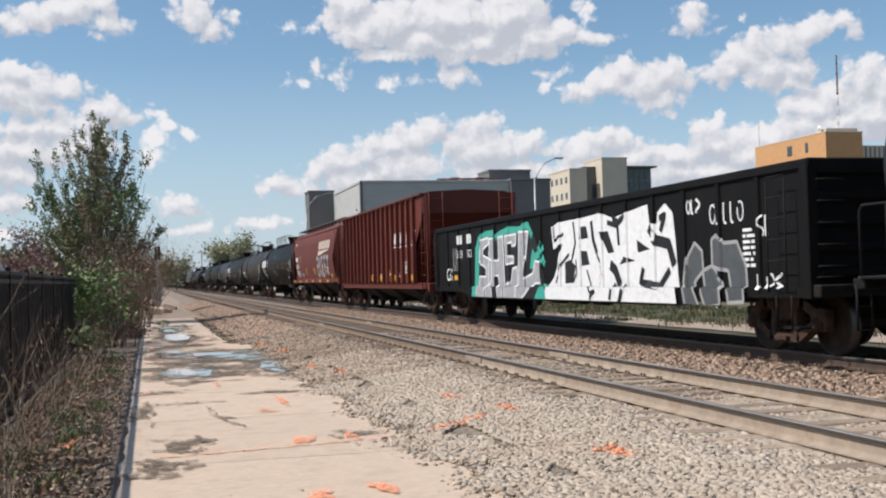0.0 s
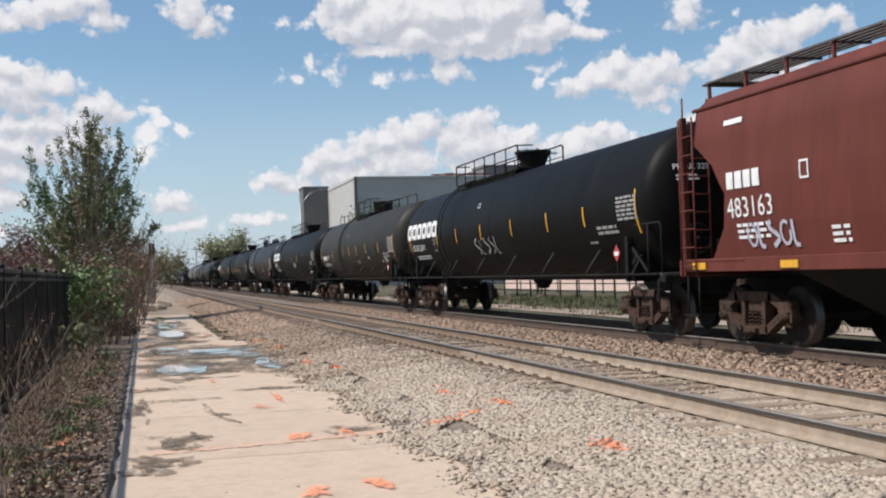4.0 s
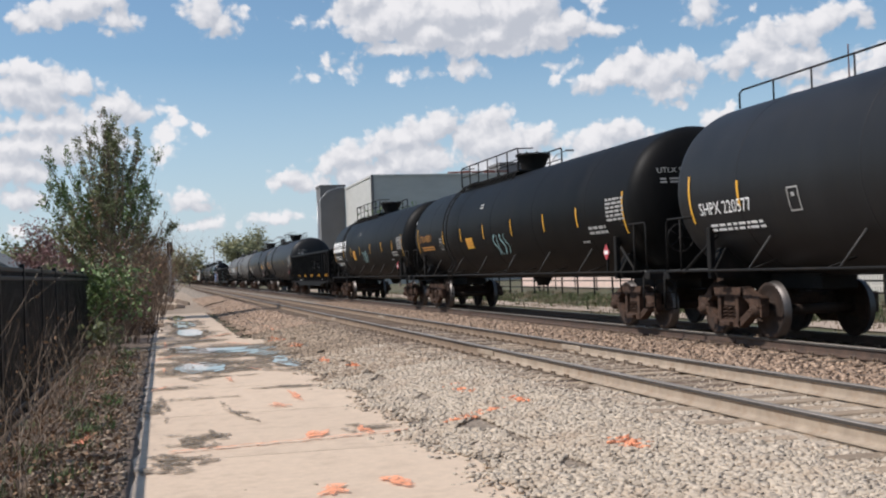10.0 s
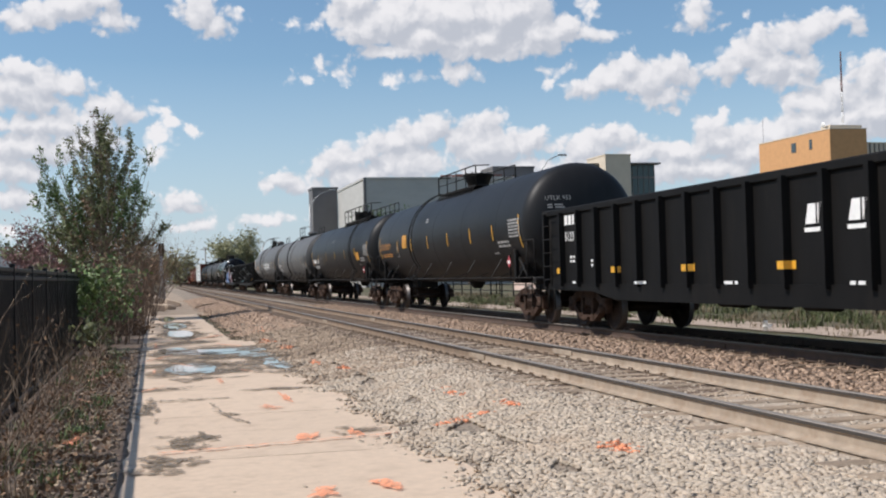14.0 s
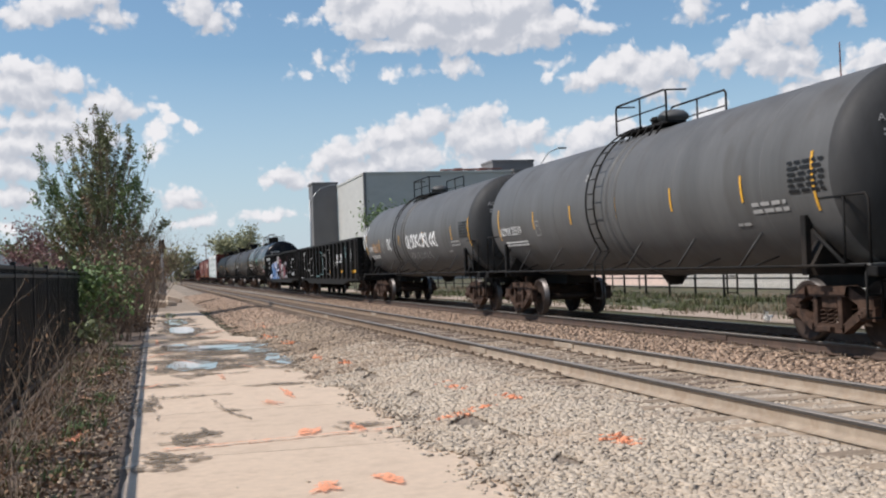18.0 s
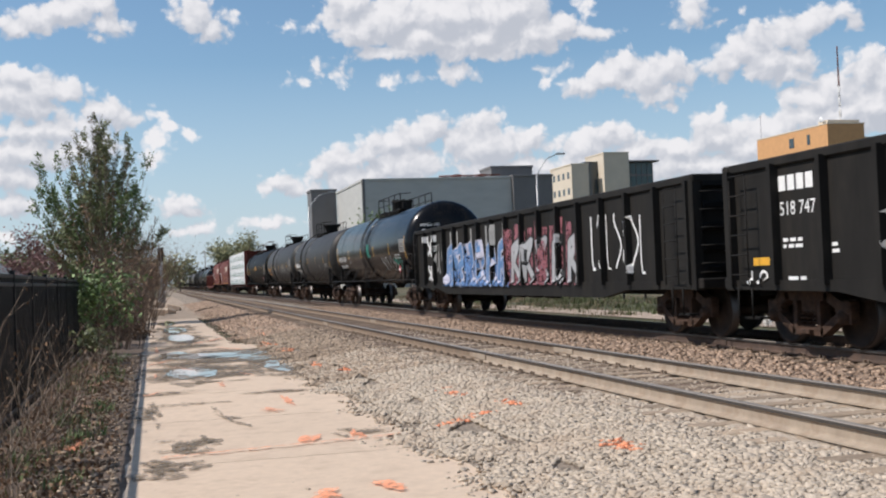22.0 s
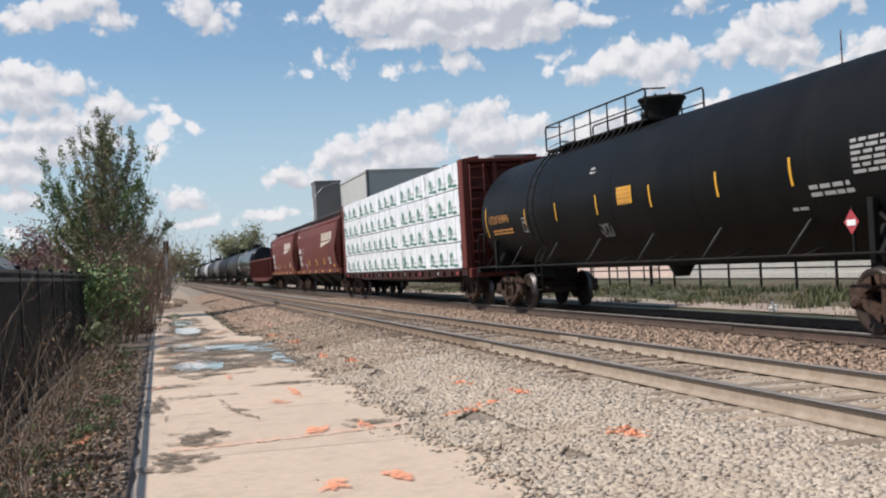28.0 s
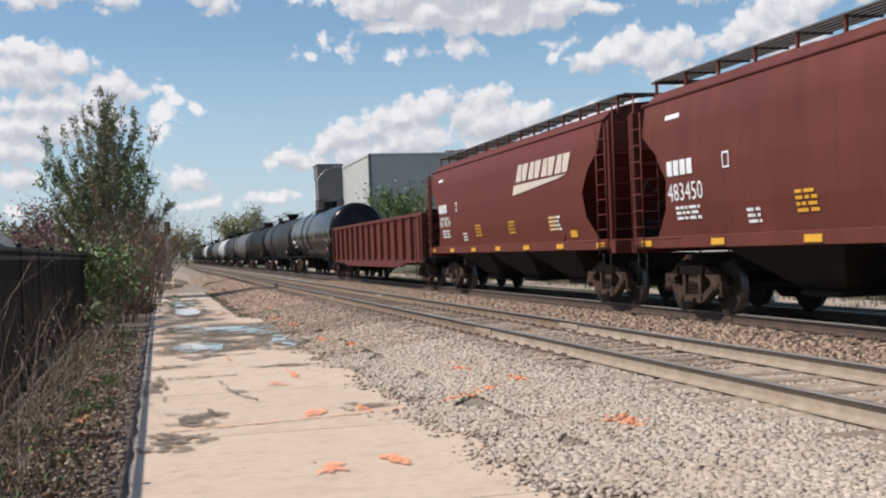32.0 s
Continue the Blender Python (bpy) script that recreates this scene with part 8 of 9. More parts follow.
def gon_marks_black(number):
    def go(car, put, half):
        s = Shape()
        for k in range(4):
            y = -1.95 - k * put.step * (1.0 if put.step < 1.2 else 0.75)
            split_block(s, put, y, 1.84, 0.50, 0.28, 0.3)
            patch(s, put, y + 0.02, y - 0.55, 1.73, 1.79)
        y0 = half - 0.80 - put.step
        block_logo(s, put, y0, 2.28, (0.18, 0.18, 0.18, 0.18), 0.22, 0.05)
        lettering(s, put, number, y0, 1.93, 0.28)
        fine_print(s, put, half - 2.1, 1.60, 0.5, 2, 0.05, 3)
        fine_print(s, put, half - 3.3, 1.5, 0.2, 2, 0.05, 4)
        fine_print(s, put, -half + 2.2, 2.35, 0.3, 3, 0.06, 5)
        for a, b, c, d in ((-half + 2.3, -half + 1.9, 1.75, 1.79), (-half + 2.3, -half + 1.9, 2.08, 2.12), (-half + 2.3, -half + 2.26, 1.75, 2.12), (-half + 1.94, -half + 1.9, 1.75, 2.12)):
            patch(s, put, a, b, c, d)
        for k in range(5):
            fine_print(s, put, half - 2.2 - k * (half * 0.36), 1.05, 0.45, 1, 0.05, k)
        part("car_number", s, M_WHITE, car, "white stencilled marks")
        s = Shape()
        for k in range(6):
            y = half - 1.25 - k * (2 * half - 3.2) / 5
            patch(s, put, y, y - 0.5, 1.22, 1.34)
        part("reflector", s, M_YEL, car, "yellow reflective strips")
    return go


def gon_marks_tags(car, put, half):
    gon_marks_black("518 747")(car, put, half)
    for i, (y, z, w, h, m, c, wd) in enumerate(((3.2, 1.0, 2.3, 1.5, M_AQUA, 4, 0.06), (0.9, 1.0, 2.6, 1.6, M_GREYP, 4, 0.05), (6.2, 1.0, 1.6, 1.2, M_GREYP, 3, 0.04), (-5.8, 1.9, 1.1, 0.6, M_AQUA, 4, 0.05), (-3.6, 1.5, 0.6, 0.3, M_GREYP, 3, 0.03), (9.5, 0.95, 0.5, 0.2, M_WHITE, 2, 0.04))):
        spray(car, put, y, z, w, h, 70 + i, m, count=c, width=wd)


def gon_marks_colour(car, put, half):
    """A wide blue, violet and pink piece with white smoke above."""
    s = Shape()
    for k in range(15):
        y = half - 4.6 - k * 0.44
        stroke(s, put, [(y, 0.92), (y - 0.05, 1.55 + 0.25 * math.sin(k * 1.3))], 0.46, 0.012)
    part("graffiti", s, M_BLUE, car, "blue fill of a spray-painted piece")
    s = Shape()
    rnd = random.Random(9)
    for k in range(6):
        y = half - 4.7 - k * 1.05
        pts = [(y, 0.98), (y - 0.15, 1.9), (y - 0.55, 2.05), (y - 0.7, 1.6), (y - 0.3, 1.5), (y - 0.75, 1.0)]
        stroke(s, put, pts, 0.34, 0.02, 1)
        stroke(s, put, pts, 0.24, 0.03, 0)
    part("graffiti", s, [M_SKY, M_PALE], car, "blue letters edged in pale violet")
    s = Shape()
    for k in range(10):
        y = half - 10.9 - k * 0.52
        stroke(s, put, [(y, 0.95), (y - 0.1, 2.35 + 0.12 * math.sin(k * 2.0))], 0.34, 0.012)
    part("graffiti", s, M_PINK, car, "dusky pink cloud of spray paint")
    s = Shape()
    for k in range(5):
        y = half - 11.1 - k * 1.0
        pts = [(y, 1.0), (y - 0.1, 1.85), (y - 0.6, 2.0), (y - 0.15, 1.5), (y - 0.7, 1.05)]
        stroke(s, put, pts, 0.30, 0.02, 1)
        stroke(s, put, pts, 0.20, 0.03, 0)
    part("graffiti", s, [M_SPRAY, M_INK], car, "grey spray-painted letters with dark edges")
    s = Shape()
    for k in range(9):
        y = half - 4.4 - k * 0.75
        stroke(s, put, [(y, 2.0), (y - 0.02, 2.55)], 0.12, 0.011)
    part("graffiti", s, M_GREYP, car, "drips of thin white paint")
    for i, (y, z, w, h, m, c, wd) in enumerate(((half - 2.2, 1.9, 1.0, 0.5, M_WHITE, 3, 0.10), (half - 2.2, 1.1, 1.0, 0.5, M_WHITE, 3, 0.08), (half - 3.3, 1.3, 1.0, 1.0, M_GREYP, 3, 0.05), (half - 16.4, 1.2, 1.6, 1.2, M_WHITE, 4, 0.05), (half - 18.0, 1.1, 1.2, 1.2, M_WHITE, 3, 0.05))):
        spray(car, put, y, z, w, h, 90 + i, m, count=c, width=wd)
    s = Shape()
    block_logo(s, put, half - 1.9, 2.34, (0.16, 0.16), 0.2, 0.05)
    block_logo(s, put, half - 3.0, 2.34, (0.16, 0.16), 0.2, 0.05)
    lettering(s, put, "659", half - 3.0, 2.02, 0.26)
    part("car_number", s, M_WHITE, car)


def tallow(car, put, half):
    """The words on the near end and the side."""
    s = Shape()
    lettering(s, put_head(half), "EDIBLE", 1.12, 3.02, 0.24)
    lettering(s, put_head(half), "TALLOW", 1.16, 2.74, 0.24)
    part("lettering", s, M_WHITE, car)


def olive_patches(car, put, half):
    """Touched-up paint, worn labels and a faded notice."""
    for y, z, w, h, mat, text in ((-4.55, 2.42, 0.75, 0.42, M_PATCHD, "square of fresh dark touch-up paint"), (-1.0, 1.90, 0.55, 0.14, M_STRAW, "faded yellow notice"), (-5.9, 1.83, 0.45, 0.14, M_PINK, "faded pink label"), (-3.5, 2.02, 0.35, 0.10, M_GREYP, "small grey label"), (-6.6, 1.92, 0.4, 0.22, M_GREYP, "pale framed label")):
        part("label", patch(Shape(), put, y, y - w, z - h, z), mat, car, text)


def dark_patches(car, put, half):
    for y, z, w, h, mat, text in ((-5.4, 2.84, 0.7, 0.34, M_PATCHB, "square of brown touch-up paint"), (-5.7, 2.52, 0.95, 0.40, M_PATCHB, "square of brown touch-up paint"), (-6.4, 3.02, 1.0, 0.30, M_PATCHD, "square of fresh dark touch-up paint"), (-6.6, 2.60, 0.7, 0.62, M_PATCHD, "square of fresh dark touch-up paint"), (-5.6, 1.94, 0.50, 0.14, M_GREYP, "worn grey label"), (-5.65, 1.76, 0.50, 0.18, M_PINK, "faded pink label"), (-6.5, 1.72, 0.55, 0.24, M_GREYD, "dull framed label"), (-7.9, 2.12, 0.16, 0.2, M_GREYP, "small white label")):
        part("label", patch(Shape(), put, y, y - w, z - h, z), mat, car, text)


def pale_notice(car, put, half):
    part("label", patch(Shape(), put, -0.65, -1.35, 1.86, 2.12), M_PALEP, car, "pale notice panel")


SH = "tank car in the train "
tank_car(-7.0 * K, 12.2 * K, M_DGREY, "dark grey " + SH + "with end handrails", stripes=even(10, 4), marks=tank_marks("", "2071"))
gondola(12.2 * K, 32.8 * K, M_GON, "black gondola car covered with white and teal graffiti", marks=gon_marks_white, ribs=17, deep=0.045)


def rib_hopper_marks(car, put, half):
    s = Shape()
    for k in range(4):
        split_block(s, put, half - 12.55 - k * 0.95, 2.52, 0.48, 0.40, 0.28)
        patch(s, put, half - 12.5 - k * 0.95, half - 13.05 - k * 0.95, 2.38, 2.44)
    part("wordmark", s, M_WHITE, car, "white wordmark drawn as plain slanted blocks")
    s = Shape()
    for y in (3.26, 4.16):
        patch(s, put, half - y, half - y - 0.20, 2.56, 2.86)
        patch(s, put, half - y - 0.25, half - y - 0.45, 2.56, 2.86)
    lettering(s, put, "430", half - 3.24, 2.08, 0.34)
    lettering(s, put, "397", half - 4.08, 2.08, 0.34)
    fine_print(s, put, half - 3.2, 1.58, 0.55, 3, 0.06, 3)
    fine_print(s, put, half - 1.25, 3.95, 0.35, 2, 0.05, 4)
    for y in (5.1, 14.3):
        for a, b, c, d in ((0, 0.34, 2.36, 2.40), (0, 0.34, 2.72, 2.76), (0, 0.05, 2.40, 2.72), (0.29, 0.34, 2.40, 2.72), (0.12, 0.22, 2.48, 2.64)):
            patch(s, put, half - y - a, half - y - b, c - (0.9 if y > 9 else 0), d - (0.9 if y > 9 else 0))
    for k in range(7):
        fine_print(s, put, half - 5.1 - k * 1.62, 1.46, 0.3, 1 + k % 2, 0.05, k)
    part("car_number", s, M_WHITE, car, "white stencilled marks")
    for k, y in enumerate((2.36, 5.1, 5.95, 8.0, 9.8, 11.3, 12.3, 15.2)):
        h = 0.20 + 0.22 * (k % 3 == 2)
        part("reflector", patch(Shape(), put, half - y, half - y - 0.36, 1.20, 1.20 + h), M_YEL, car, "yellow notice")


covered_hopper(32.8 * K, 49.7 * K, M_RED, "oxide red hopper car with upright side ribs", True, rib_hopper_marks)
covered_hopper(49.7 * K, 66.8 * K, M_RED2, "faded red covered hopper car with silver graffiti", marks=hopper_marks("483163"))
tank_car(66.8 * K, 86.6 * K, M_BLACK, "black " + SH + "with a white wordmark", stripes=usual(10.5), dome_at=0.5, platform=(2.9, 6.0), ladder=4.5, marks=tank_marks("PROX", "32991", logo=True, panel=M_GREYP, tag=[(1.5, 1.7, 2.2, 0.5, M_GREYP, 5, 0.05)]))
tank_car(86.6 * K, 105.2 * K, M_OLIVE, "dusty dark " + SH + "with many yellow strips", stripes=strips(9.85, 4.95, 1.95, 0.45, -1.25, -3.35, -5.85), dome_at=-0.1, platform=(0.9, 2.8), dome="box", top_rail=True, marks=tank_marks("", "9678", panel=M_PALEP, extra=olive_patches))
tank_car(105.2 * K, 125.2 * K, M_BLACK, "black " + SH + "with a long railed platform", stripes=strips(10.6, 5.4, 2.7, 0.2, -2.4, -5.0), dome_at=0.5, platform=(2.9, 6.0), ladder=4.5, marks=tank_marks("PROX", "35093", logo=True, panel=M_GREYP, extra=pale_notice))
tank_car(125.2 * K, 143.4 * K, M_DGREY, "dark " + SH + "with a white data panel", stripes=strips(9.65, 6.45, 2.5, 0.45, -2.8, -5.3), platform=(0.9, 2.9), dome="dish", top_rail=True, bands=(), marks=tank_marks("SHPX", "220577", panel=M_PALEP, extra=dark_patches, sticker=[(-1.85, 2.0, 0.65, 0.28)]))
tank_car(143.4 * K, 163.2 * K, M_BLACK, "black " + SH + "with orange numbers", stripes=usual(10.5), dome_at=0.5, platform=(2.9, 6.0), ladder=4.5, marks=tank_marks("UTLX", "958711", ink=M_GOLD, low=2.28, panel=M_GREYP, sticker=[(2.7, 2.22, 0.7, 0.32)], tag=[(-0.06, 1.62, 1.3, 0.62, M_AQUA, 4, 0.06)]))
tank_car(163.2 * K, 181.7 * K, M_BLACK, "black " + SH + "with a wordmark and tag", stripes=usual(9.8), dome_at=0.5, platform=(2.9, 6.0), ladder=4.5, marks=tank_marks("PROX", "92897", logo=True, panel=M_GREYP, sticker=[(2.7, 2.34, 0.6, 0.40)], tag=[(0.2, 1.72, 1.1, 0.58, M_AQUA, 5, 0.05)]))
gondola(181.7 * K, 199.2 * K, M_GON, "black ribbed gondola car with white stencils", top=2.66, ribs=17, marks=gon_marks_black("512365"))
tank_car(199.2 * K, 218.5 * K, M_DGREY, "dark grey " + SH + "with orange numbers", stripes=usual(10.2), platform=(0.0, 4.6), ladder=2.6, marks=tank_marks("UTLX", "953373", ink=M_GOLD, low=2.28, panel=M_GREYP, sticker=[(4.6, 2.7, 0.7, 0.45)]))
tank_car(218.5 * K, 237.1 * K, M_DGREY, "dark grey " + SH + "with two railed platforms", stripes=strips(9.85, 5.9, 3.1, 0.3, -2.7, -5.5), dome_at=0.1, platform=(-1.8, 7.2), ladder=-5.0, dome="box", marks=tank_marks("", "290036", panel=M_GREYP, sticker=[(-5.65, 2.34, 0.75, 0.33)], tag=[(4.3, 1.9, 0.6, 0.5, M_STRAW, 3, 0.04)]))
tank_car(237.1 * K, 253.95 * K, M_GREY, "grey banded " + SH + "with a short platform", zc=2.47, stripes=even(8.7, 4), platform=(0.0, 2.4), dome="dish", bands=(0.0, -0.42), ladder=0.4, marks=tank_marks("ADMX", "25519", panel=M_DGREY))
tank_car(253.95 * K, 271.4 * K, M_GREY, "grey banded " + SH + "with white graffiti", zc=2.47, stripes=even(9.4, 3), platform=(1.0, 2.4), dome="dish", bands=(1.0, 0.6), ladder=1.5, marks=tank_marks("ADMX", "25518", panel=M_DGREY, tag=[(0.2, 2.0, 4.6, 0.5, M_WHITE, 12, 0.10), (8.4, 2.2, 0.7, 1.0, M_WHITE, 2, 0.12), (0.0, 1.6, 3.0, 0.25, M_GREYP, 10, 0.04), (3.6, 2.0, 0.7, 0.5, M_WHITE, 2, 0.06), (6.5, 2.0, 1.6, 0.4, M_GOLD, 5, 0.06)]))
gondola(271.4 * K, 291.5 * K, M_GON2, "black ribbed gondola car with thin aqua graffiti", ribs=16, marks=gon_marks_tags)
gondola(291.5 * K, 311.9 * K, M_GON2, "black gondola car with a blue and pink graffiti piece", ribs=16, marks=gon_marks_colour)
tank_car(311.9 * K, 328.8 * K, M_GLOSS, "glossy black " + SH + "with green tags", zc=2.47, stripes=strips(8.95, 4.3, 1.1, -1.7, -4.8), dome_at=-0.9, platform=(-1.3, 4.4), dome="box", bands=(0.15, -0.25), ladder=-0.05, marks=tank_marks("WFRX", "159638", size=0.34, panel=M_GREYP, tag=[(-0.15, 2.12, 0.85, 0.58, M_TEAL, 3, 0.07), (-5.4, 1.5, 1.5, 0.5, M_TEAL, 4, 0.07), (-3.1, 1.45, 2.2, 0.65, M_GREYP, 6, 0.05)]))
tank_car(328.8 * K, 344.7 * K, M_TALLOW, "stained grey " + SH + "with a rusty top", zc=2.45, stripes=even(8.4, 3), platform=(1.2, 3.0), dome="cup", bands=(2.2, 1.8), ladder=2.9, marks=tank_marks("", "32548", panel=M_DGREY, size=0.34, tag=[(-3.0, 1.8, 0.5, 0.3, M_GREYP, 2, 0.03)]))
tank_car(344.7 * K, 361.2 * K, M_TALLOW, "stained brown-grey " + SH + "marked for edible tallow", zc=2.45, stripes=even(8.7, 4), platform=(0.4, 2.8), dome="cup", bands=(0.9,), ladder=1.8, marks=tank_marks("", "32551", ink=M_GOLD, panel=M_GREYP, extra=tallow, tag=[(-1.6, 1.8, 2.6, 0.6, M_GREYP, 7, 0.06), (2.6, 1.8, 0.8, 0.5, M_GREYP, 2, 0.06)]))
tank_car(361.2 * K, 380.6 * K, M_BLACK, "black " + SH + "with orange stencilled numbers", stripes=usual(10.3), dome_at=0.5, platform=(2.9, 6.0), ladder=4.5, marks=tank_marks("UTLX", "959996", ink=M_GOLD, low=2.28, panel=M_GREYP, sticker=[(-0.35, 2.6, 0.7, 0.34)], tag=[(0.9, 1.6, 0.6, 0.35, M_GREYP, 3, 0.02)]))


# ---- the bulkhead flat car and its lumber ----
def bulkhead_flat(u0, u1):
    half = (u1 - u0) / 2
    car = thing("flat_car", "rusty red bulkhead flat car loaded with wrapped lumber", "flat car", "railway cars of the train")
    hl = half - 0.62
    s = Shape().box(-1.45, 1.45, -hl, hl, 0.98, 1.12, 0.02)
    part("deck", s, M_MAROON, car)
    for q in (-1, 1):
        s = Shape().prism([(-hl, 1.10), (-hl, 0.92), (-hl + 4, 0.86), (-hl + 5.5, 0.80), (hl - 5.5, 0.80), (hl - 4, 0.86), (hl, 0.92), (hl, 1.10)], q * 1.45 - 0.05, q * 1.45 + 0.05, "x")
        part("side_sill", s, M_MAROON, car)
        for k in range(22):
            s2 = once("stake_pocket", lambda s: s.box(-0.05, 0.05, -0.07, 0.07, 0.90, 1.06, 0.01), M_MAROON)
            part("stake_pocket", s2, None, car, at=pose(q * 1.53, -hl + 0.7 + k * (2 * hl - 1.4) / 21, 0))
    for d in (-1, 1):
        y = d * (hl - 0.55)
        bk = part("bulkhead", Shape().box(-1.46, 1.46, y - 0.04, y + 0.04, 1.12, 4.25, 0.01), M_RED, car, "ribbed red steel bulkhead")
        for q in (-1, 1):
            part("post", Shape().box(q * 1.40 - 0.10, q * 1.40 + 0.10, min(y, y + d * 0.50), max(y, y + d * 0.50), 1.12, 4.32, 0.02), M_RED, bk)
            part("post", Shape().box(q * 0.45 - 0.07, q * 0.45 + 0.07, min(y, y + d * 0.40), max(y, y + d * 0.40), 1.12, 4.28, 0.02), M_RED, bk)
            s = Shape()
            for w in (0.85, 1.28):
                s.tube([(q * w, y + d * 0.55, 1.1), (q * w, y + d * 0.55, 4.2)], 0.016, 5)
            for k in range(10):
                s.tube([(q * 0.85, y + d * 0.55, 1.3 + k * 0.31), (q * 1.28, y + d * 0.55, 1.3 + k * 0.31)], 0.013, 5)
            part("ladder", s, M_RED, bk)
        for k in range(5):
            part("cross_beam", Shape().box(-1.4, 1.4, min(y, y + d * 0.22), max(y, y + d * 0.22), 1.55 + k * 0.64, 1.68 + k * 0.64, 0.02), M_RED, bk)
        part("top_beam", Shape().box(-1.5, 1.5, min(y - d * 0.05, y + d * 0.5), max(y - d * 0.05, y + d * 0.5), 4.25, 4.36, 0.02), M_RED, bk)
        s = Shape().prism([(-1.5, 4.36), (-0.9, 4.36), (-0.9, 4.46)], y, y + d * 0.3, "y")
        s.prism([(0.3, 4.36), (0.9, 4.36), (0.9, 4.46)], y, y + d * 0.3, "y")
        part("cap", s, M_RED, bk)
        part("end_sill", Shape().box(-1.45, 1.45, d * (half - 0.52) - 0.12, d * (half - 0.52) + 0.12, 0.85, 1.12, 0.02), M_RED, car)
        for q in (-1, 1):
            s = Shape()
            for w in (0.1, 0.5):
                s.tube([(q * 1.48, d * (hl - w), 1.0), (q * 1.48, d * (hl - w), 0.44)], 0.016, 5)
            s.box(q * 1.48 - 0.06, q * 1.48 + 0.06, min(d * hl, d * (hl - 0.54)), max(d * hl, d * (hl - 0.54)), 0.42, 0.45)
            part("stirrup_step", s, M_FRAME, car)
    part("centre_sill", Shape().box(-0.35, 0.35, -hl, hl, 0.62, 0.98, 0.02), M_FRAME, car)
    put = flat_side(1.505)
    for k in range(9):
        y = hl - 1.0 - k * (2 * hl - 2.2) / 8
        part("reflector", patch(Shape(), put, y, y - 0.30, 0.94, 1.03), M_GREYP if k % 2 else M_PLAC, car, "worn red and white reflective strip")
    running_gear(car, half)
    mid = (u0 + u1) / 2
    CARS.append((car, mid))
    return hl, mid


def bundle_shapes(ln, wd, ht, seed):
    """A wrapped bundle: its loose sheet is drawn into slanting creases."""
    s = Shape()
    ny, nz = 120, 12
    for q in (-1, 1):
        vs, fs = [], []
        for i in range(ny + 1):
            for k in range(nz + 1):
                a, b = i / ny, k / nz
                y, z = ln * a, ht * b
                puff = 0.016 * math.sin(math.pi * b) * (0.3 + 0.7 * abs(math.sin(math.pi * a * 3.6)))
                slip = 0.8 + 0.6 * noise.noise((y * 0.6, seed, 0))
                fold = (1 - abs(noise.noise((y * 3.6 + z * 4.4 * slip, y * 0.5 - z * 0.5, seed)))) ** 4 * 0.042 + (1 - abs(noise.noise((y * 6.5 - z * 3.4, y * 0.8 + z, seed + 5)))) ** 5 * 0.022
                vs.append((q * (wd / 2 + 0.034 + puff - (0.058 - fold) * math.sin(math.pi * min(0.94, max(0.06, b)))), -ln / 2 + y, z))
        for i in range(ny):
            for k in range(nz):
                fs.append((i * (nz + 1) + k, i * (nz + 1) + k + 1, (i + 1) * (nz + 1) + k + 1, (i + 1) * (nz + 1) + k))
        s.add(vs, fs, 0, True)
    s.box(-wd / 2, wd / 2, -ln / 2, ln / 2, 0.0, ht, 0.02)
    return s


hl_flat, mid_flat = bulkhead_flat(380.6 * K, 403.0 * K)
BUNDLES = []


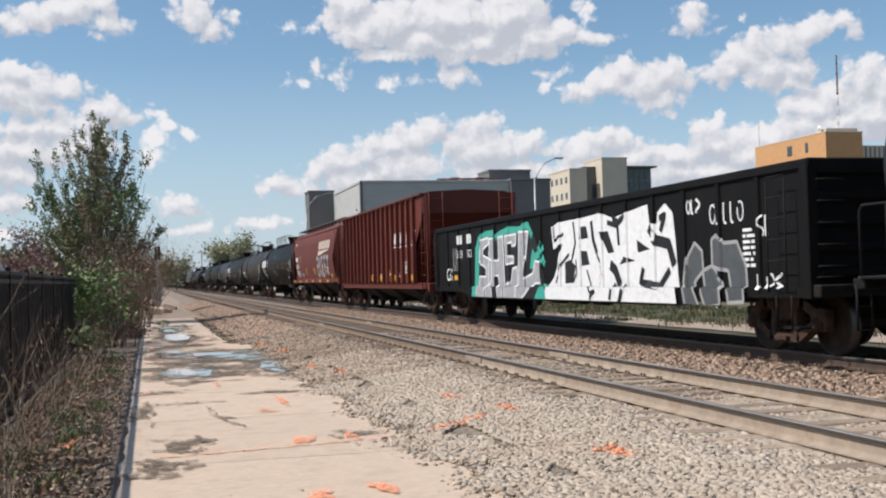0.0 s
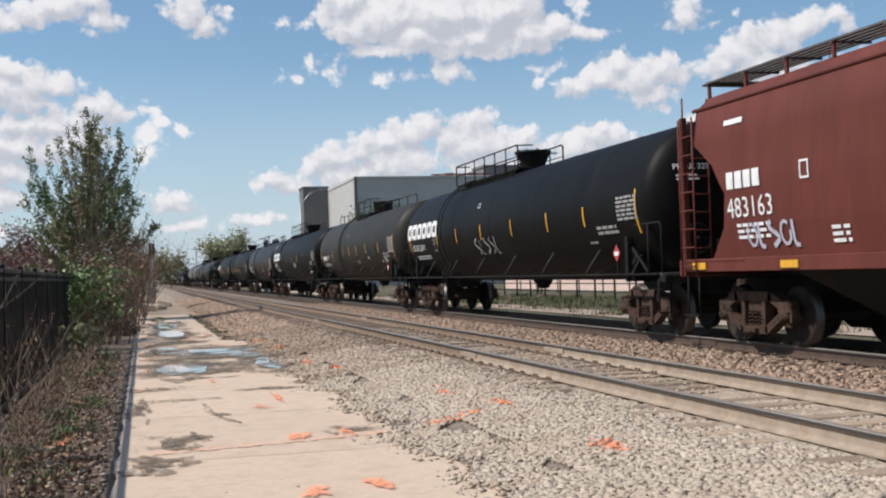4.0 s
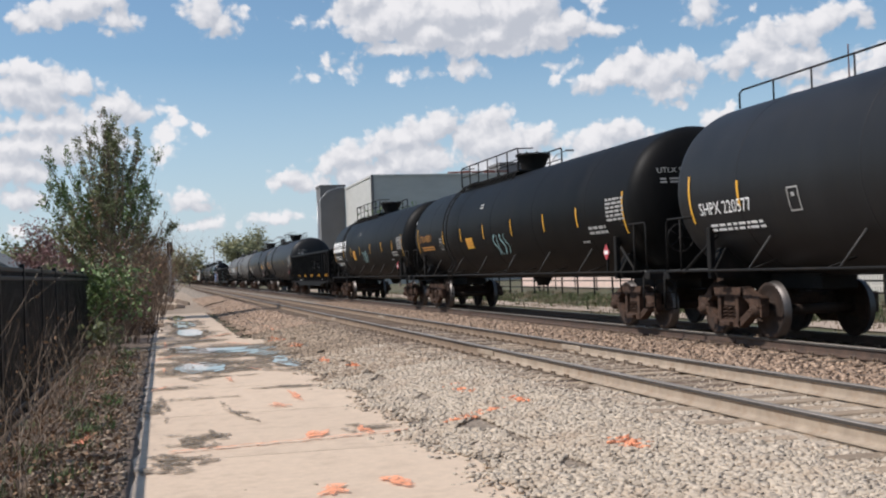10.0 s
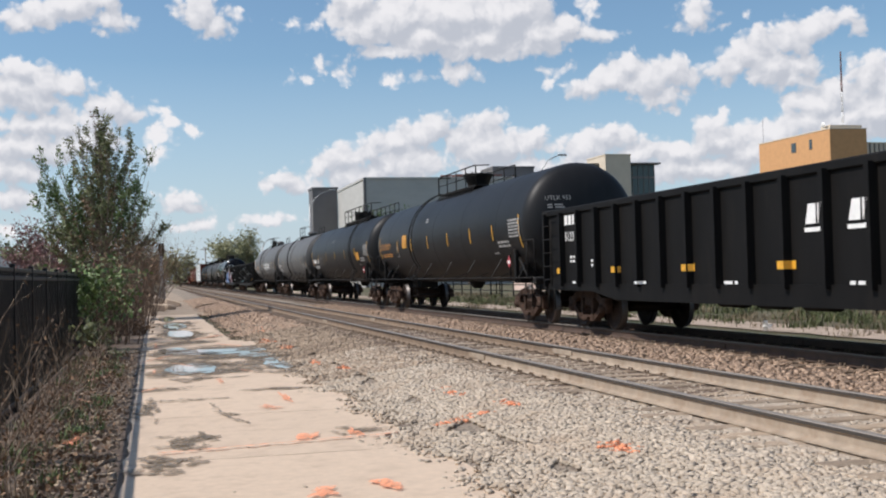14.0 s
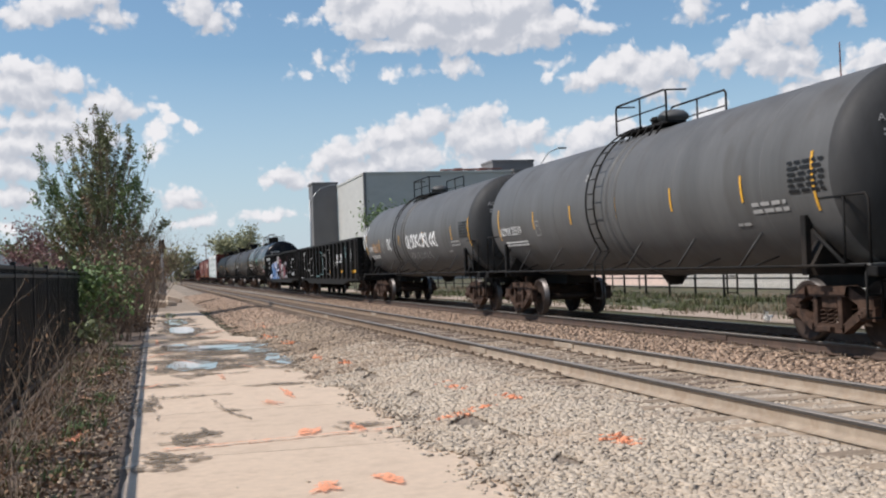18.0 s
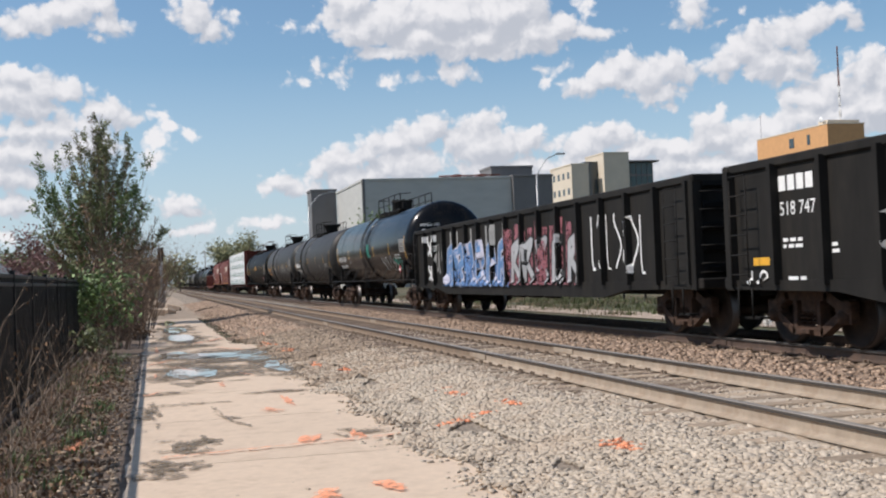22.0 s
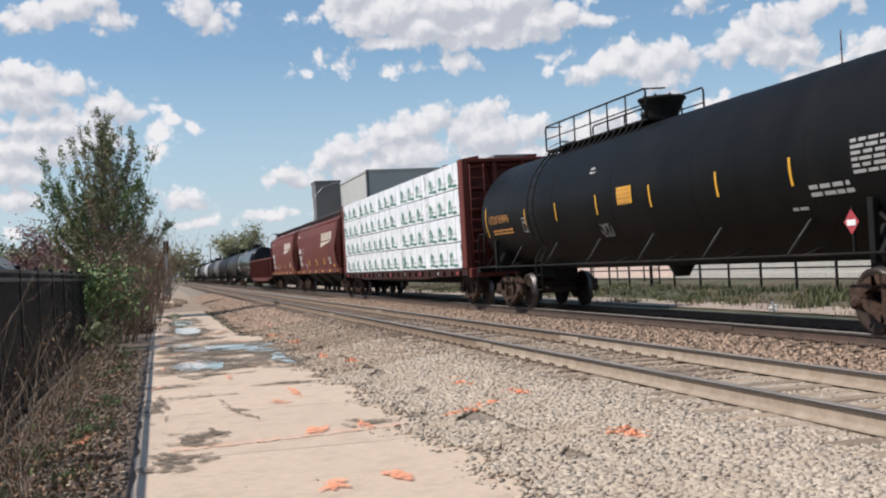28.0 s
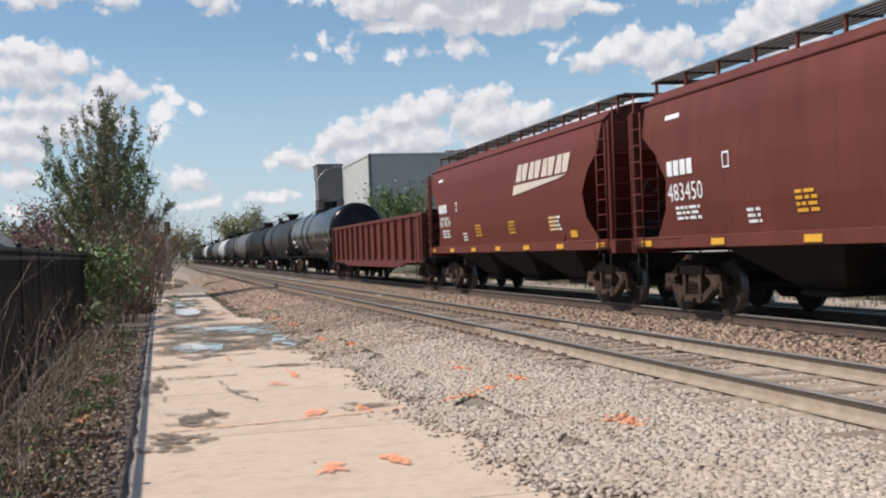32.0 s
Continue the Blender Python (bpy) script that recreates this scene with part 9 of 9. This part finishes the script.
def lumber():
    """Four tiers of wrapped bundles, two abreast."""
    span = 2 * (hl_flat - 0.64)
    n, ht, wd = 5, 0.805, 1.42
    ln = span / n
    wraps = [mesh_of("wrap", bundle_shapes(ln - 0.04, wd, ht - 0.035, 3 + 7 * v), M_WRAP) for v in range(5)]
    rnd = random.Random(31)
    # printed emblem: a gabled green shape with two pale brackets and a fir in it
    e = Shape()

    def bit(pts, lift, mi):
        e.add([(-lift * 0.5, -y * 0.95, z * 0.95) for y, z in pts], [tuple(range(len(pts)))], mi)
    bit([(-0.22, 0.0), (0.22, 0.0), (0.22, 0.30), (0.0, 0.47), (-0.22, 0.30)], 0.0, 0)
    for d in (-1, 1):
        bit([(d * 0.18, 0.06), (d * 0.18, 0.29), (d * 0.13, 0.29), (d * 0.13, 0.11), (d * 0.05, 0.11), (d * 0.05, 0.06)], 0.004, 1)
        bit([(d * 0.06, 0.11), (d * 0.06, 0.17), (d * 0.022, 0.17), (d * 0.022, 0.11)], 0.004, 1)
        bit([(d * 0.13, 0.19), (d * 0.06, 0.235), (d * 0.06, 0.265), (d * 0.13, 0.225)], 0.004, 1)
        bit([(d * 0.12, 0.28), (d * 0.05, 0.315), (d * 0.05, 0.335), (d * 0.12, 0.305)], 0.004, 1)
    emblem = mesh_of("emblem", e, [M_GREEN, M_WRAP])
    p = Shape()
    for a, b, c, d, mi in ((0.0, 0.14, 0.205, 0.250, 0), (0.17, 0.24, 0.200, 0.240, 0), (0.26, 0.36, 0.205, 0.245, 0), (0.39, 0.50, 0.200, 0.235, 0), (0.02, 0.50, 0.035, 0.105, 1)):
        p.add([(0, -a, c), (0, -b, c), (0, -b, d), (0, -a, d)], [(0, 1, 2, 3)], mi)
    words = mesh_of("print", p, [M_GREYL, M_GREEN])
    st = Shape()
    st.box(-wd / 2 - 0.052, -wd / 2 - 0.044, -0.008, 0.008, 0.0, ht - 0.03)
    st.box(-wd / 2 - 0.05, -wd / 2 + 0.1, -0.02, 0.02, ht - 0.035, ht - 0.02)
    strap = mesh_of("strap", st, M_STRAPW)
    for tier in range(4):
        for side in (-1, 1):
            for k in range(n):
                b = thing("lumber_bundle", "white-wrapped lumber bundle with green printing on a flat car", "lumber bundle", "bundles stacked on the flat car")
                part("wrap", rnd.choice(wraps), None, b)
                y = -span / 2 + ln * (k + 0.5)
                if side < 0:
                    shift = rnd.uniform(-0.3, 0.3)
                    for j in range(4):
                        ys = ln / 2 - 0.42 - j * (ln - 0.7) / 3.2
                        part("strap", strap, None, b, at=pose(0, ys, 0))
                        yy = ln / 2 - 0.55 + shift - j * 1.27
                        if -ln / 2 + 0.25 < yy < ln / 2 - 0.25:
                            part("emblem", emblem, None, b, "green printed emblem", at=pose(-wd / 2 - 0.048, yy, 0.085))
                        if -ln / 2 + 0.85 < yy:
                            part("print", words, None, b, at=pose(-wd / 2 - 0.047, yy - 0.30, 0.02))
                BUNDLES.append((b, side * (wd / 2 + 0.02) - 0.03 * rnd.random(), mid_flat + y, 1.135 + tier * ht))
    return None


lumber()
covered_hopper(403.0 * K, 420.6 * K, M_RED2, "faded red covered hopper car with a cream wordmark", marks=hopper_marks("483450", tag=False))
covered_hopper(420.6 * K, 436.3 * K, M_RED, "red covered hopper car with a white wordmark", marks=hopper_marks("477876", tag=False))
gondola(436.3 * K, 456.3 * K, M_RED2, "faded red gondola car with ribbed sides", top=2.6, ribs=14)
tank_car(456.3 * K, 475.2 * K, M_GLOSS, "glossy black " + SH + "behind a red gondola", stripes=even(9.8, 3), platform=(0.5, 3.0), dome="box", bands=(0.4,), marks=tank_marks("", "15966"))
paints = (M_DGREY, M_BLACK, M_GREY, M_DGREY, M_SILVER, M_GREY, M_BLACK, M_SILVER, M_OLIVE, M_BLACK, M_DGREY, M_BLACK)
words = ("dark grey", "black", "grey", "dark grey", "pale", "grey", "black", "pale", "dusty dark", "black", "dark grey", "black")
for i in range(12):
    u = 475.2 + i * 18.9
    tank_car(u * K, (u + 18.9) * K, paints[i], words[i] + " " + SH + "far along the line", stripes=even(9.6, 4), platform=(0.4, 2.8 + (i % 3)), dome=("cup", "box", "dish")[i % 3], bands=((0.3,) if i % 2 else ()))


def motions():
    """The train rolls past at a steady pace; its wheels turn."""
    times = [0.0, 8.0, 16.0, 24.0, 32.0]
    mids = {}
    for car, mid in CARS:
        mids[car] = mid
        walk(car, [(t, pose(TRACK_FAR, mid + 0.15 - SPEED * t, RAIL_TOP)) for t in times])
    for b, x, mid, z in BUNDLES:
        walk(b, [(t, pose(TRACK_FAR + x, mid + 0.15 - SPEED * t, RAIL_TOP + z)) for t in times])
    turn = math.degrees(SPEED / FPS / 0.457)
    for w, car, y in WHEELS:
        mid = mids[car]
        first = max(0, int((mid - 48) / SPEED * FPS))
        last = min(int(32 * FPS), int((mid - 4) / SPEED * FPS))
        rows = []
        if first < last:
            steps = range(first, last + 1)
            rows = [(k / FPS, pose(0, y, 0.457, (turn * (k - first)) % 360, 0, 0)) for k in steps]
        still = pose(0, y, 0.457)
        if not rows:
            continue
        if first > 0:
            rows = [(0.0, rows[0][1])] + rows
        if last < 32 * FPS:
            rows = rows + [(32.0, rows[-1][1])]
        walk(w, rows)

motions()
